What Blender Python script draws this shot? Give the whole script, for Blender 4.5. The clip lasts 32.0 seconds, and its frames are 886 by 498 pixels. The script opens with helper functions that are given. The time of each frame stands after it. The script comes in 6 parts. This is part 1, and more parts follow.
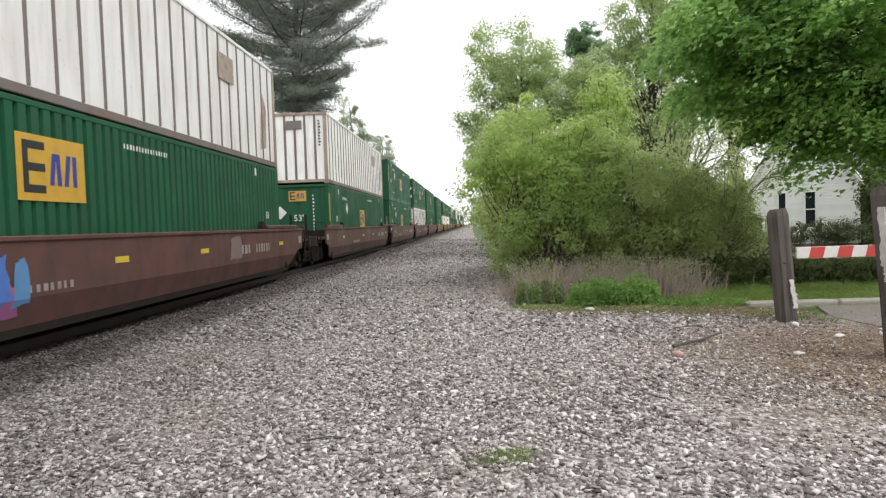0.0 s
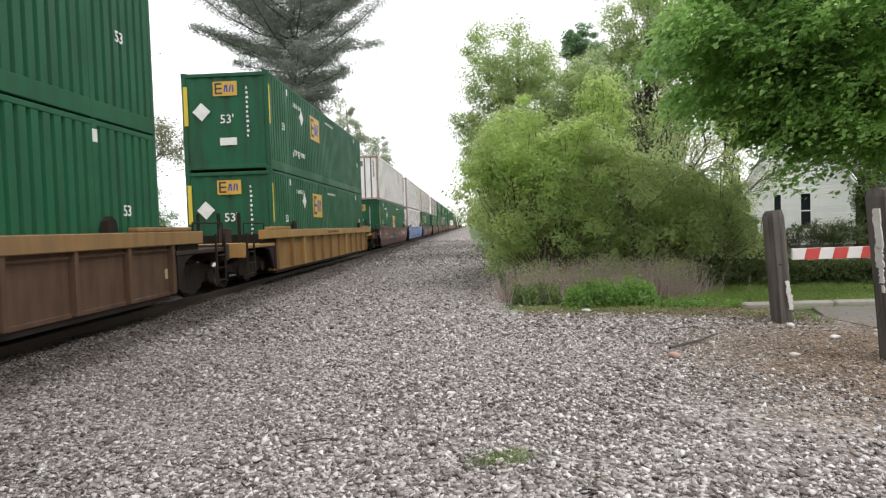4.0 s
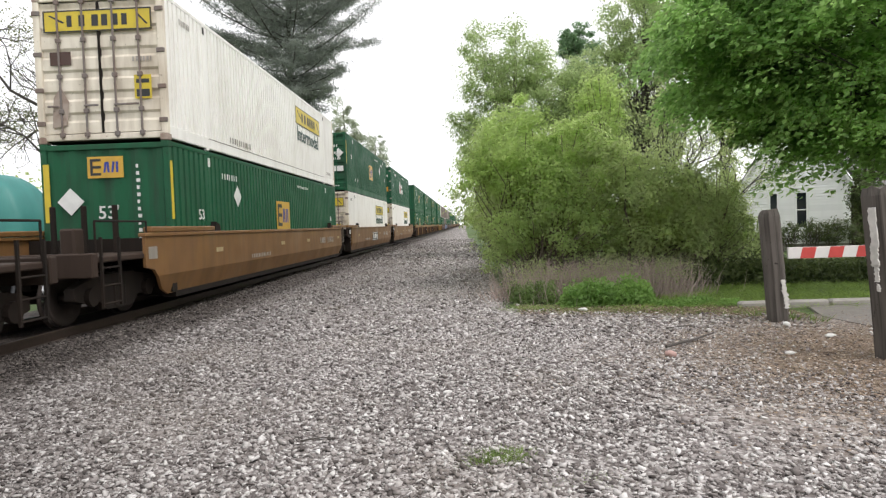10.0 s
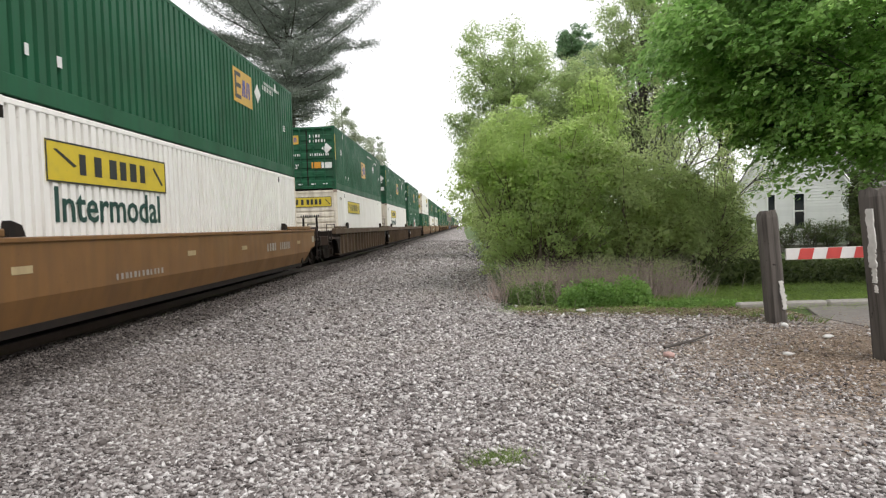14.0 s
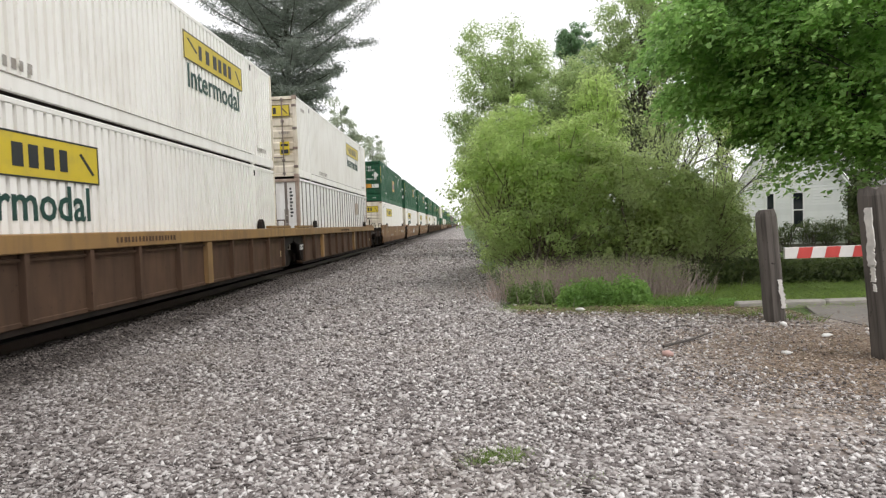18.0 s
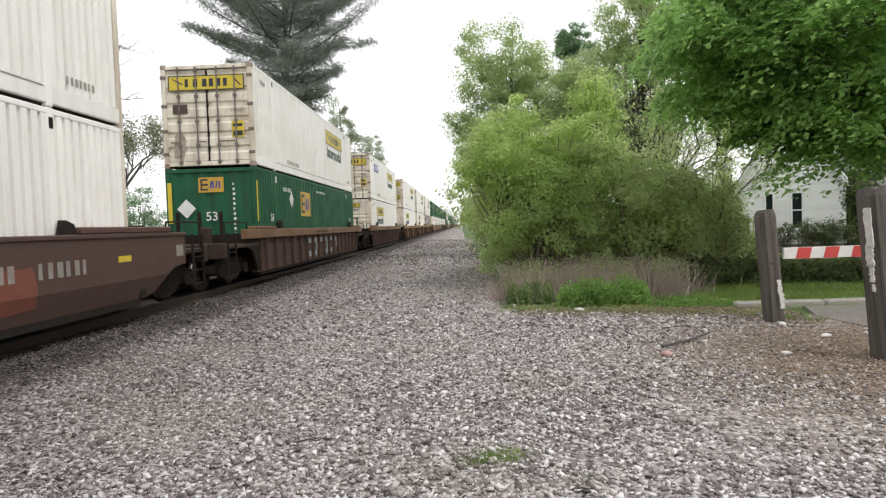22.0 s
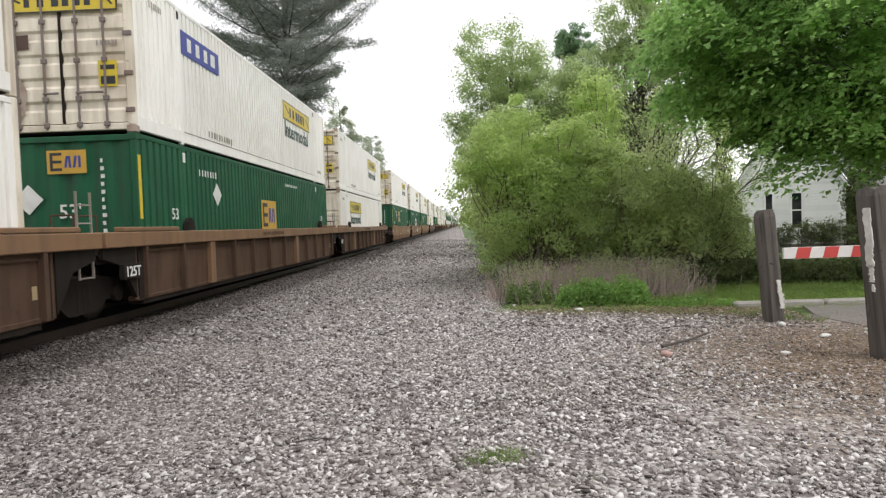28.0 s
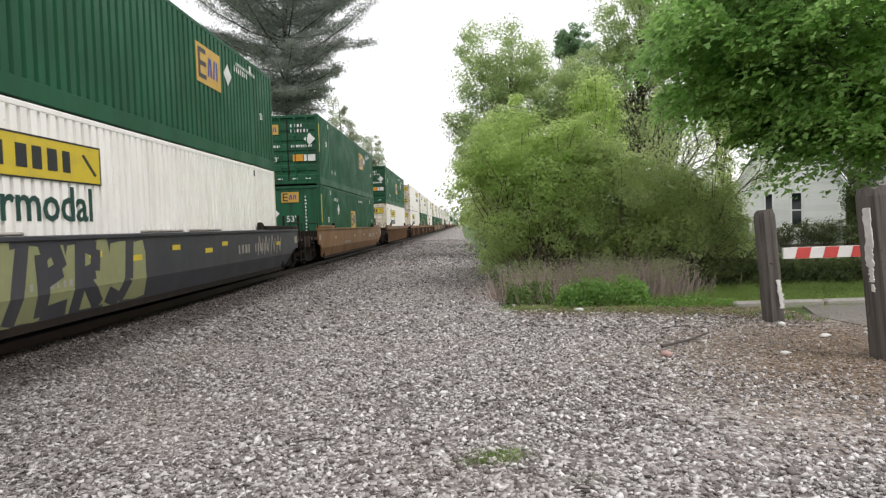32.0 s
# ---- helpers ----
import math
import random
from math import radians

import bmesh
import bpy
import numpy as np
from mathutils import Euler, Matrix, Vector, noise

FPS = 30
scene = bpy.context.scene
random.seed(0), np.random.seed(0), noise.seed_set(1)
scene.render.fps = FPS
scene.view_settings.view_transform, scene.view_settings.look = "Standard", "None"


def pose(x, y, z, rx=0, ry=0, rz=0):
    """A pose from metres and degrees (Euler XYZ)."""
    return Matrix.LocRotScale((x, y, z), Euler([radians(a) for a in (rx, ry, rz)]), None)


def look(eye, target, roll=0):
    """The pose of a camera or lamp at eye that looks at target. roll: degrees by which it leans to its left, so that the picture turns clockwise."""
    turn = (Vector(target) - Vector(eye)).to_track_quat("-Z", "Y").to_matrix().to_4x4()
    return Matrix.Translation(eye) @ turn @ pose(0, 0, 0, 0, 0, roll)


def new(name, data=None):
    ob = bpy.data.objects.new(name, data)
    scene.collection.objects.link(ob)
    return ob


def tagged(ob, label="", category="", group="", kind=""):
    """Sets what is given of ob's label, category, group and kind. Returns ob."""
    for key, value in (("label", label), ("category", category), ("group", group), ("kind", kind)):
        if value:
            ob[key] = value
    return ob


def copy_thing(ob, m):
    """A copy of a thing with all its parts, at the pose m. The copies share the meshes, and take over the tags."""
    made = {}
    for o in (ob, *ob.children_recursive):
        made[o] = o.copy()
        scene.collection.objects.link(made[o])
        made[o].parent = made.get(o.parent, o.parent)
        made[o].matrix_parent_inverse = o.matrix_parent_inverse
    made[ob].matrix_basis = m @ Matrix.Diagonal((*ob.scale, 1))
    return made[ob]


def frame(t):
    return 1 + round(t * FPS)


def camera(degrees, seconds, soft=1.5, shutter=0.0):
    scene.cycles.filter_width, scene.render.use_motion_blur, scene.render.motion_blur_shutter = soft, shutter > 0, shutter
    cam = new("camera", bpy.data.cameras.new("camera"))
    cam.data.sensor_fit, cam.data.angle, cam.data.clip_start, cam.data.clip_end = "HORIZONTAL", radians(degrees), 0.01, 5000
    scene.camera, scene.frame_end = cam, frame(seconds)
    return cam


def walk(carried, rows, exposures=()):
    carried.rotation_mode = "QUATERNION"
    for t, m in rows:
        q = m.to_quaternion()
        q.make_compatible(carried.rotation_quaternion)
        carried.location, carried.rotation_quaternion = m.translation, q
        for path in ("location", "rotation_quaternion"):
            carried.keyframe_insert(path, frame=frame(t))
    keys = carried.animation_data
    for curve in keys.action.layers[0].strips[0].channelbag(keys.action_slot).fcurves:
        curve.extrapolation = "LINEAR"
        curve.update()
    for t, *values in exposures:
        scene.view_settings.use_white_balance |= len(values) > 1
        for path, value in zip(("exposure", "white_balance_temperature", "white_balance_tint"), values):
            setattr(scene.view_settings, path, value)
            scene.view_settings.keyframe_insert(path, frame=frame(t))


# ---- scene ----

# ================= camera: a phone on the gravel beside the track, turning very slowly =================
cam = camera(68.9, 32.0, soft=1.25, shutter=0.03)
EYE = (0.0, 0.0, 1.41)


def aim(left, up):
    """Camera pose from the angles (radians) by which it looks left of the track's line and up."""
    t = (EYE[0] - math.sin(left) * math.cos(up), EYE[1] + math.cos(left) * math.cos(up), EYE[2] + math.sin(up))
    return look(EYE, t, -1.93)


DRIFT = ((0, 18.4, -0.7), (1, 17.6, 0.2), (2, 15.9, 1.0), (3, 14.1, 1.6), (4, 12.2, 1.6), (5.5, 10.5, 1.6), (7, 8.6, 1.4), (8, 7.7, 0),
         (9, 7.1, 0), (10, 6.6, -0.3), (11, 5.7, 0), (12, 4.8, 0.3), (13, 4.1, 1.3), (14, 3.6, 1.6), (15, 3.2, 1.2), (16.5, 2.6, -0.2),
         (18, 2, -0.3), (20, 1.3, 0.3), (22, 0.6, 0), (25, 0.5, 0), (28, 0.1, 0), (32, -0.1, 0))
EXPOSURE = ((0, 0.2), (1, 0.17), (2, 0.13), (3, 0.13), (4, 0.2), (5.5, 0.27), (6, 0.35), (7, 0.48), (8, 0.33), (9, 0.2), (10, 0.22), (11, 0.13), (12, 0.13), (14, 0.14),
            (15.5, 0.22), (16.5, 0.25), (17, 0.14), (18, 0.12), (19, 0.05), (20, 0.0), (21, 0.0), (22, 0.1), (23, 0.12), (24, 0.1), (25, 0.15), (26, 0.1), (28, 0.1), (29, 0.12), (30, 0.12), (31, 0.1), (32, 0.08))
walk(cam, [(t, aim(0.030 + a / 1143.5, -0.0369 + b / 1143.5)) for t, a, b in DRIFT], EXPOSURE)

# ================= light: bright overcast =================
world = bpy.data.worlds.new("overcast")
scene.world = world
world.use_nodes = True
wn, wl = world.node_tree.nodes, world.node_tree.links
sky = wn.new("ShaderNodeTexSky")
sky.sky_type, sky.sun_disc = "NISHITA", False
sky.sun_elevation, sky.sun_rotation = radians(55), radians(231)
cloud = wn.new("ShaderNodeMix")
cloud.data_type = "RGBA"
cloud.inputs[0].default_value = 0.93
cloud.inputs[7].default_value = (12.0, 11.84, 12.1, 1)
wl.new(sky.outputs[0], cloud.inputs[6])
wl.new(cloud.outputs[2], wn["Background"].inputs[0])
wn["Background"].inputs[1].default_value = 0.105
sun = new("sun", bpy.data.lights.new("sun", "SUN"))
sun.data.energy, sun.data.angle, sun.data.color = 1.5, radians(25), (1.0, 0.955, 0.93)
sun.matrix_world = look((0, 0, 60), (Vector((0, 0, 60)) - Vector((math.sin(radians(231)) * -0.57, math.cos(radians(231)) * 0.57, 0.82))))


# ================= materials =================
def nodes_of(name, rough=0.6, metal=0.0):
    m = bpy.data.materials.new(name)
    m.use_nodes = True
    n, l = m.node_tree.nodes, m.node_tree.links
    b = n["Principled BSDF"]
    b.inputs["Roughness"].default_value, b.inputs["Metallic"].default_value = rough, metal
    return m, n, l, b


def rgba(c, k=1.0):
    return (c[0] * k, c[1] * k, c[2] * k, 1)


def noise_node(n, l, scale, detail=4, stretch=(1, 1, 1), coord="Object"):
    tc, mp, t = n.new("ShaderNodeTexCoord"), n.new("ShaderNodeMapping"), n.new("ShaderNodeTexNoise")
    mp.inputs["Scale"].default_value = stretch
    t.inputs["Scale"].default_value, t.inputs["Detail"].default_value = scale, detail
    l.new(tc.outputs[coord], mp.inputs[0])
    l.new(mp.outputs[0], t.inputs["Vector"])
    return t


def ramp(n, l, src, stops):
    r = n.new("ShaderNodeValToRGB")
    e = r.color_ramp.elements
    while len(e) < len(stops):
        e.new(0.5)
    for el, (p, c) in zip(e, stops):
        el.position, el.color = p, c if len(c) == 4 else (*c, 1)
    l.new(src, r.inputs[0])
    return r.outputs[0]


def mixc(n, l, fac, a, b, mode="MIX"):
    x = n.new("ShaderNodeMix")
    x.data_type, x.blend_type = "RGBA", mode
    for i, v in ((0, fac), (6, a), (7, b)):
        if hasattr(v, "is_linked"):
            l.new(v, x.inputs[i])
        else:
            x.inputs[i].default_value = v
    return x.outputs[2]


def bump(n, l, b, src, strength=0.3, dist=0.01):
    u = n.new("ShaderNodeBump")
    u.inputs["Strength"].default_value, u.inputs["Distance"].default_value = strength, dist
    l.new(src, u.inputs["Height"])
    l.new(u.outputs[0], b.inputs["Normal"])


def painted(name, color, dirt, amount=0.5, rough=0.45, streak=(2.2, 2.2, 0.35), metal=0.0, vary=0.05):
    """Weathered paint: vertical grime streaks, blotches and small chips over a base colour that differs a little from piece to piece."""
    m, n, l, b = nodes_of(name, rough, metal)
    info = n.new("ShaderNodeObjectInfo")
    base = mixc(n, l, info.outputs["Random"], rgba(color, 1 - vary), rgba(color, 1 + vary))
    st = noise_node(n, l, 2.0, 6, streak)
    bl = noise_node(n, l, 0.7, 5)
    fine = noise_node(n, l, 18, 3)
    f1 = ramp(n, l, st.outputs[0], ((0.45, (0, 0, 0)), (0.75, (amount,) * 3)))
    f2 = ramp(n, l, bl.outputs[0], ((0.48, (0, 0, 0)), (0.7, (amount * 0.7,) * 3)))
    c = mixc(n, l, f1, base, rgba(dirt))
    c = mixc(n, l, f2, c, rgba(dirt, 1.3))
    f3 = ramp(n, l, fine.outputs[0], ((0.68, (0, 0, 0)), (0.74, (amount,) * 3)))
    c = mixc(n, l, f3, c, rgba(dirt, 0.7))
    l.new(c, b.inputs["Base Color"])
    l.new(ramp(n, l, bl.outputs[0], ((0.3, (rough - 0.08,) * 3), (0.7, (rough + 0.2,) * 3))), b.inputs["Roughness"])
    bump(n, l, b, fine.outputs[0], 0.12, 0.004)
    return m


def graffiti(name, base, colors, scale=0.5, cover=0.5, floor_z=0.0):
    """Old paint sprayed over with blotches of several colours."""
    m, n, l, b = nodes_of(name, 0.5)
    c = rgba(base)
    for i, col in enumerate(colors):
        t = noise_node(n, l, scale * (1 + 0.5 * i), 2, (1, 1 + 0.3 * i, 1.5))
        t.inputs["Distortion"].default_value = 1.2
        t.noise_dimensions = "4D"
        t.inputs["W"].default_value = 3.7 * i
        f = ramp(n, l, t.outputs[0], ((0.52 - cover * 0.12, (0, 0, 0)), (0.54 - cover * 0.12, (0.9,) * 3)))
        c = mixc(n, l, f, c, rgba(col))
    d = noise_node(n, l, 2.0, 6, (2, 2, 0.4))
    c = mixc(n, l, ramp(n, l, d.outputs[0], ((0.45, (0, 0, 0)), (0.75, (0.5,) * 3))), c, (0.06, 0.045, 0.035, 1))
    l.new(c, b.inputs["Base Color"])
    return m


def plain(name, color, rough=0.6, metal=0.0, grain=20, amount=0.25):
    m, n, l, b = nodes_of(name, rough, metal)
    t = noise_node(n, l, grain, 5)
    t2 = noise_node(n, l, grain * 0.12, 3)
    c = mixc(n, l, t.outputs[0], rgba(color, 1 - amount), rgba(color, 1 + amount))
    c = mixc(n, l, ramp(n, l, t2.outputs[0], ((0.4, (0, 0, 0)), (0.7, (0.5,) * 3))), c, rgba(color, 0.7))
    l.new(c, b.inputs["Base Color"])
    bump(n, l, b, t.outputs[0], 0.25, 0.006)
    return m


def foliage(name, dark, light, trans=0.35):
    """Leaves: every leaf its own tone between two greens, with light shining through."""
    m, n, l, b = nodes_of(name, 0.55)
    g = n.new("ShaderNodeNewGeometry")
    big, mid = noise_node(n, l, 0.7, 2), noise_node(n, l, 2.6, 4)
    c = mixc(n, l, g.outputs["Random Per Island"], rgba(dark, 0.75), rgba(light))
    c = mixc(n, l, ramp(n, l, mid.outputs[0], ((0.40, (0.42,) * 3), (0.54, (0, 0, 0)))), c, rgba(dark, 0.85))
    c = mixc(n, l, ramp(n, l, big.outputs[0], ((0.45, (0, 0, 0)), (0.65, (0.6,) * 3))), c, rgba(light, 1.15))
    l.new(c, b.inputs["Base Color"])
    tr, mx = n.new("ShaderNodeBsdfTranslucent"), n.new("ShaderNodeMixShader")
    l.new(mixc(n, l, 0.5, c, rgba(light, 1.5)), tr.inputs[0])
    mx.inputs[0].default_value = trans
    l.new(b.outputs[0], mx.inputs[1])
    l.new(tr.outputs[0], mx.inputs[2])
    l.new(mx.outputs[0], n["Material Output"].inputs[0])
    return m


GRIME, RUST = (0.055, 0.042, 0.032), (0.13, 0.055, 0.03)
M = {
    "emp": painted("green_container_paint", (0.0155, 0.098, 0.046), (0.024, 0.052, 0.031), 0.45, 0.5),
    "emp_end": painted("green_end_paint", (0.0155, 0.096, 0.046), (0.026, 0.036, 0.026), 0.6, 0.5),
    "hub": painted("dark_green_paint", (0.013, 0.092, 0.045), (0.021, 0.045, 0.028), 0.4, 0.5),
    "jb": painted("white_container_paint", (0.88, 0.865, 0.825), (0.50, 0.46, 0.40), 0.26, 0.45, vary=0.06),
    "jb_end": painted("cream_end_paint", (0.76, 0.70, 0.59), (0.28, 0.21, 0.14), 0.6, 0.45, vary=0.08),
    "old": painted("aged_white_sheet", (0.87, 0.865, 0.855), (0.45, 0.41, 0.37), 0.4, 0.5, vary=0.07),
    "rib": painted("grey_rib_paint", (0.17, 0.15, 0.14), (0.16, 0.09, 0.06), 0.6, 0.6),
    "frame_rust": painted("rusty_pale_frame", (0.38, 0.31, 0.26), RUST, 0.7, 0.6),
    "bar": painted("galvanised_bar", (0.36, 0.33, 0.30), (0.14, 0.10, 0.07), 0.6, 0.45, metal=0.4),
    "dark": painted("dark_steel", (0.015, 0.012, 0.010), (0.028, 0.019, 0.014), 0.6, 0.85),
    "wheel": plain("worn_wheel_steel", (0.05, 0.04, 0.034), 0.6, 0.4),
    "tread": plain("polished_tread", (0.62, 0.62, 0.62), 0.2, 1.0, 40, 0.1),
    "yellow": painted("yellow_panel", (0.60, 0.46, 0.03), (0.35, 0.27, 0.06), 0.4, 0.45, vary=0.05),
    "gold": painted("gold_square", (0.55, 0.33, 0.04), (0.30, 0.20, 0.05), 0.4, 0.45, vary=0.05),
    "ink": plain("black_ink", (0.02, 0.022, 0.025), 0.5),
    "teal_ink": plain("dark_green_ink", (0.012, 0.055, 0.045), 0.5),
    "blue": plain("blue_ink", (0.03, 0.05, 0.28), 0.5),
    "white": plain("white_lettering", (0.72, 0.72, 0.70), 0.5, 0, 30, 0.1),
    "red": plain("red_ink", (0.45, 0.03, 0.03), 0.5),
    "orange": plain("orange_placard", (0.62, 0.28, 0.02), 0.5),
    "tan": painted("tan_car_paint", (0.185, 0.090, 0.027), (0.10, 0.055, 0.025), 0.55, 0.55),
    "tan_top": painted("yellow_tan_chord", (0.255, 0.147, 0.050), (0.12, 0.075, 0.04), 0.65, 0.6, vary=0.16),
    "brownrib": painted("brown_web_paint", (0.092, 0.054, 0.034), (0.04, 0.026, 0.018), 0.7, 0.7),
    "gold_tan": painted("bright_tan_car_paint", (0.225, 0.118, 0.029), (0.12, 0.065, 0.026), 0.55, 0.55),
    "gold_chord": painted("bright_yellow_tan_chord", (0.30, 0.172, 0.045), (0.15, 0.09, 0.035), 0.6, 0.55),
    "grey_web": painted("grey_brown_car_paint", (0.108, 0.076, 0.050), (0.055, 0.038, 0.027), 0.7, 0.75),
    "maroon_web": painted("maroon_brown_car_paint", (0.082, 0.050, 0.040), (0.045, 0.03, 0.024), 0.7, 0.7),
    "rust_chord": painted("rusty_ochre_chord", (0.17, 0.088, 0.040), (0.08, 0.05, 0.034), 0.7, 0.65),
    "ochre": painted("dull_ochre_chord", (0.20, 0.112, 0.055), (0.11, 0.066, 0.04), 0.65, 0.65),
    "orange_web": painted("orange_brown_car_paint", (0.150, 0.080, 0.034), (0.08, 0.05, 0.03), 0.65, 0.65),
    "ice_spray": plain("pale_blue_spray_paint", (0.27, 0.31, 0.34), 0.6, 0, 6, 0.25),
    "brown": painted("brown_car_paint", (0.09, 0.039, 0.031), (0.06, 0.04, 0.032), 0.55, 0.6),
    "black_car": painted("black_car_paint", (0.034, 0.035, 0.044), (0.06, 0.055, 0.055), 0.5, 0.5),
    "blue_car": graffiti("blue_sprayed_car", (0.05, 0.16, 0.38), ((0.08, 0.26, 0.46), (0.04, 0.10, 0.28), (0.24, 0.14, 0.32), (0.13, 0.30, 0.46)), 0.9, 0.2),
    "pink_car": painted("faded_brown_car_paint", (0.108, 0.045, 0.037), (0.04, 0.026, 0.022), 0.75, 0.65, (1.4, 1.4, 0.8)),
    "red_car": painted("redbrown_car_paint", (0.072, 0.036, 0.028), (0.06, 0.04, 0.03), 0.55, 0.6),
    "olive_spray": plain("olive_spray_paint", (0.26, 0.27, 0.13), 0.6, 0, 6, 0.2),
    "pink_spray": plain("pink_spray_paint", (0.34, 0.11, 0.27), 0.6, 0, 6, 0.2),
    "blue_spray": plain("blue_spray_paint", (0.07, 0.17, 0.50), 0.6, 0, 6, 0.3),
    "sky_spray": plain("sky_blue_spray_paint", (0.10, 0.24, 0.45), 0.6, 0, 6, 0.3),
    "navy_spray": plain("navy_spray_paint", (0.03, 0.07, 0.26), 0.6, 0, 6, 0.3),
    "red_spray": plain("red_spray_paint", (0.17, 0.055, 0.036), 0.6, 0, 6, 0.3),
    "pale_spray": plain("pale_spray_paint", (0.21, 0.15, 0.14), 0.6, 0, 6, 0.3),
    "cream_tag": painted("faded_cream_tag", (0.42, 0.33, 0.18), (0.2, 0.14, 0.08), 0.5, 0.6),
    "deck": painted("deck_and_shaded_wall_brown", (0.036, 0.024, 0.018), (0.055, 0.037, 0.028), 0.6, 0.7),
    "rail": plain("rail_steel", (0.07, 0.05, 0.04), 0.5, 0.5),
    "tie": plain("tie_wood", (0.07, 0.055, 0.045), 0.85, 0, 12, 0.4),
}

for key in ("dark", "deck", "brownrib", "wheel", "emp", "emp_end", "hub", "grey_web", "maroon_web"):
    M[key].node_tree.nodes["Principled BSDF"].inputs["Specular IOR Level"].default_value = 0.2


# ================= mesh tools =================
class Build:
    """Collects vertices and faces of one mesh."""

    def __init__(self):
        self.v, self.f = [], []

    def add(self, verts, faces):
        o = len(self.v)
        self.v += [tuple(p) for p in verts]
        self.f += [tuple(i + o for i in q) for q in faces]
        return self

    def box(self, x0, x1, y0, y1, z0, z1, c=0.0):
        """A box; with c its edges are cut off by that much."""
        if x1 < x0:
            x0, x1 = x1, x0
        if not c:
            return self.add([(x, y, z) for x in (x0, x1) for y in (y0, y1) for z in (z0, z1)],
                            [(0, 1, 3, 2), (4, 6, 7, 5), (0, 4, 5, 1), (2, 3, 7, 6), (0, 2, 6, 4), (1, 5, 7, 3)])
        c = min(c, (x1 - x0) * 0.45, (y1 - y0) * 0.45, (z1 - z0) * 0.45)
        vs, idx = [], {}
        for i, x in enumerate((x0, x1)):
            for j, y in enumerate((y0, y1)):
                for k, z in enumerate((z0, z1)):
                    sx, sy, sz = c * (1 - 2 * i), c * (1 - 2 * j), c * (1 - 2 * k)
                    for a, p in (("x", (x, y + sy, z + sz)), ("y", (x + sx, y, z + sz)), ("z", (x + sx, y + sy, z))):
                        idx[a, i, j, k] = len(vs)
                        vs.append(p)
        fs = []
        r = (0, 1)
        for i in r:
            fs.append([idx["x", i, *q] for q in ((0, 0), (1, 0), (1, 1), (0, 1))][:: 1 if i else -1])
            fs.append([idx["y", q[0], i, q[1]] for q in ((0, 0), (0, 1), (1, 1), (1, 0))][:: 1 if i else -1])
            fs.append([idx["z", *q, i] for q in ((0, 0), (1, 0), (1, 1), (0, 1))][:: 1 if i else -1])
        for i in r:
            for j in r:
                fs.append([idx["x", i, j, 0], idx["x", i, j, 1], idx["y", i, j, 1], idx["y", i, j, 0]][:: 1 if i == j else -1])
                fs.append([idx["x", i, 0, j], idx["x", i, 1, j], idx["z", i, 1, j], idx["z", i, 0, j]][:: -1 if i == j else 1])
                fs.append([idx["y", 0, i, j], idx["y", 1, i, j], idx["z", 1, i, j], idx["z", 0, i, j]][:: 1 if i == j else -1])
                for k in r:
                    fs.append([idx["x", i, j, k], idx["y", i, j, k], idx["z", i, j, k]][:: 1 if (i + j + k) % 2 else -1])
        return self.add(vs, fs)

    def plate(self, outline, axis, a, b):
        """An outline extruded along an axis from a to b. The outline's two numbers are the other axes in order."""
        n = len(outline)
        put = {"x": lambda p, t: (t, p[0], p[1]), "y": lambda p, t: (p[0], t, p[1]), "z": lambda p, t: (p[0], p[1], t)}[axis]
        area = sum(outline[i - 1][0] * outline[i][1] - outline[i][0] * outline[i - 1][1] for i in range(n))
        if (area > 0) == (axis == "y"):
            outline = outline[::-1]
        if a > b:
            a, b = b, a
        return self.add([put(p, t) for t in (a, b) for p in outline],
                        [tuple(range(n))[::-1], tuple(range(n, 2 * n))] + [((i + 1) % n, i + n * 0, i + n, (i + 1) % n + n)[::-1] for i in range(n)])

    def tube(self, p, q, r, n=8, r2=None):
        p, q = Vector(p), Vector(q)
        d = (q - p).normalized()
        u = d.orthogonal().normalized()
        w = d.cross(u)
        r2 = r if r2 is None else r2
        ring = [math.cos(2 * math.pi * i / n) * u + math.sin(2 * math.pi * i / n) * w for i in range(n)]
        return self.add([p + e * r for e in ring] + [q + e * r2 for e in ring],
                        [tuple(range(n))[::-1], tuple(range(n, 2 * n))] + [(i, (i + 1) % n, n + (i + 1) % n, n + i) for i in range(n)])

    def mesh(self, name, smooth=False):
        me = bpy.data.meshes.new(name)
        me.from_pydata(self.v, [], self.f)
        if smooth:
            me.shade_smooth()
        return me


def B(*a, **k):
    return Build().box(*a, **k)


def part(name, build, material, parent, label="", m=None):
    """Links one mesh object under a thing or part."""
    me = build.mesh(name) if isinstance(build, Build) else build
    if not me.materials:
        me.materials.append(material if not isinstance(material, str) else M[material])
    ob = new(name, me)
    ob.parent = parent
    if m is not None:
        ob.matrix_basis = m
    if label:
        ob["label"] = label
    return ob


def thing(name, label, category, group="", m=None, kind=""):
    ob = new(name)
    ob.empty_display_size = 0.3
    if m is not None:
        ob.matrix_basis = m
    return tagged(ob, label, category, group, kind)


def solid(name, build, material, label, category="", kind="", m=None, group=""):
    """A thing of one mesh."""
    ob = part(name, build, material, None)
    if m is not None:
        ob.matrix_basis = m
    return tagged(ob, label, category, group, kind)


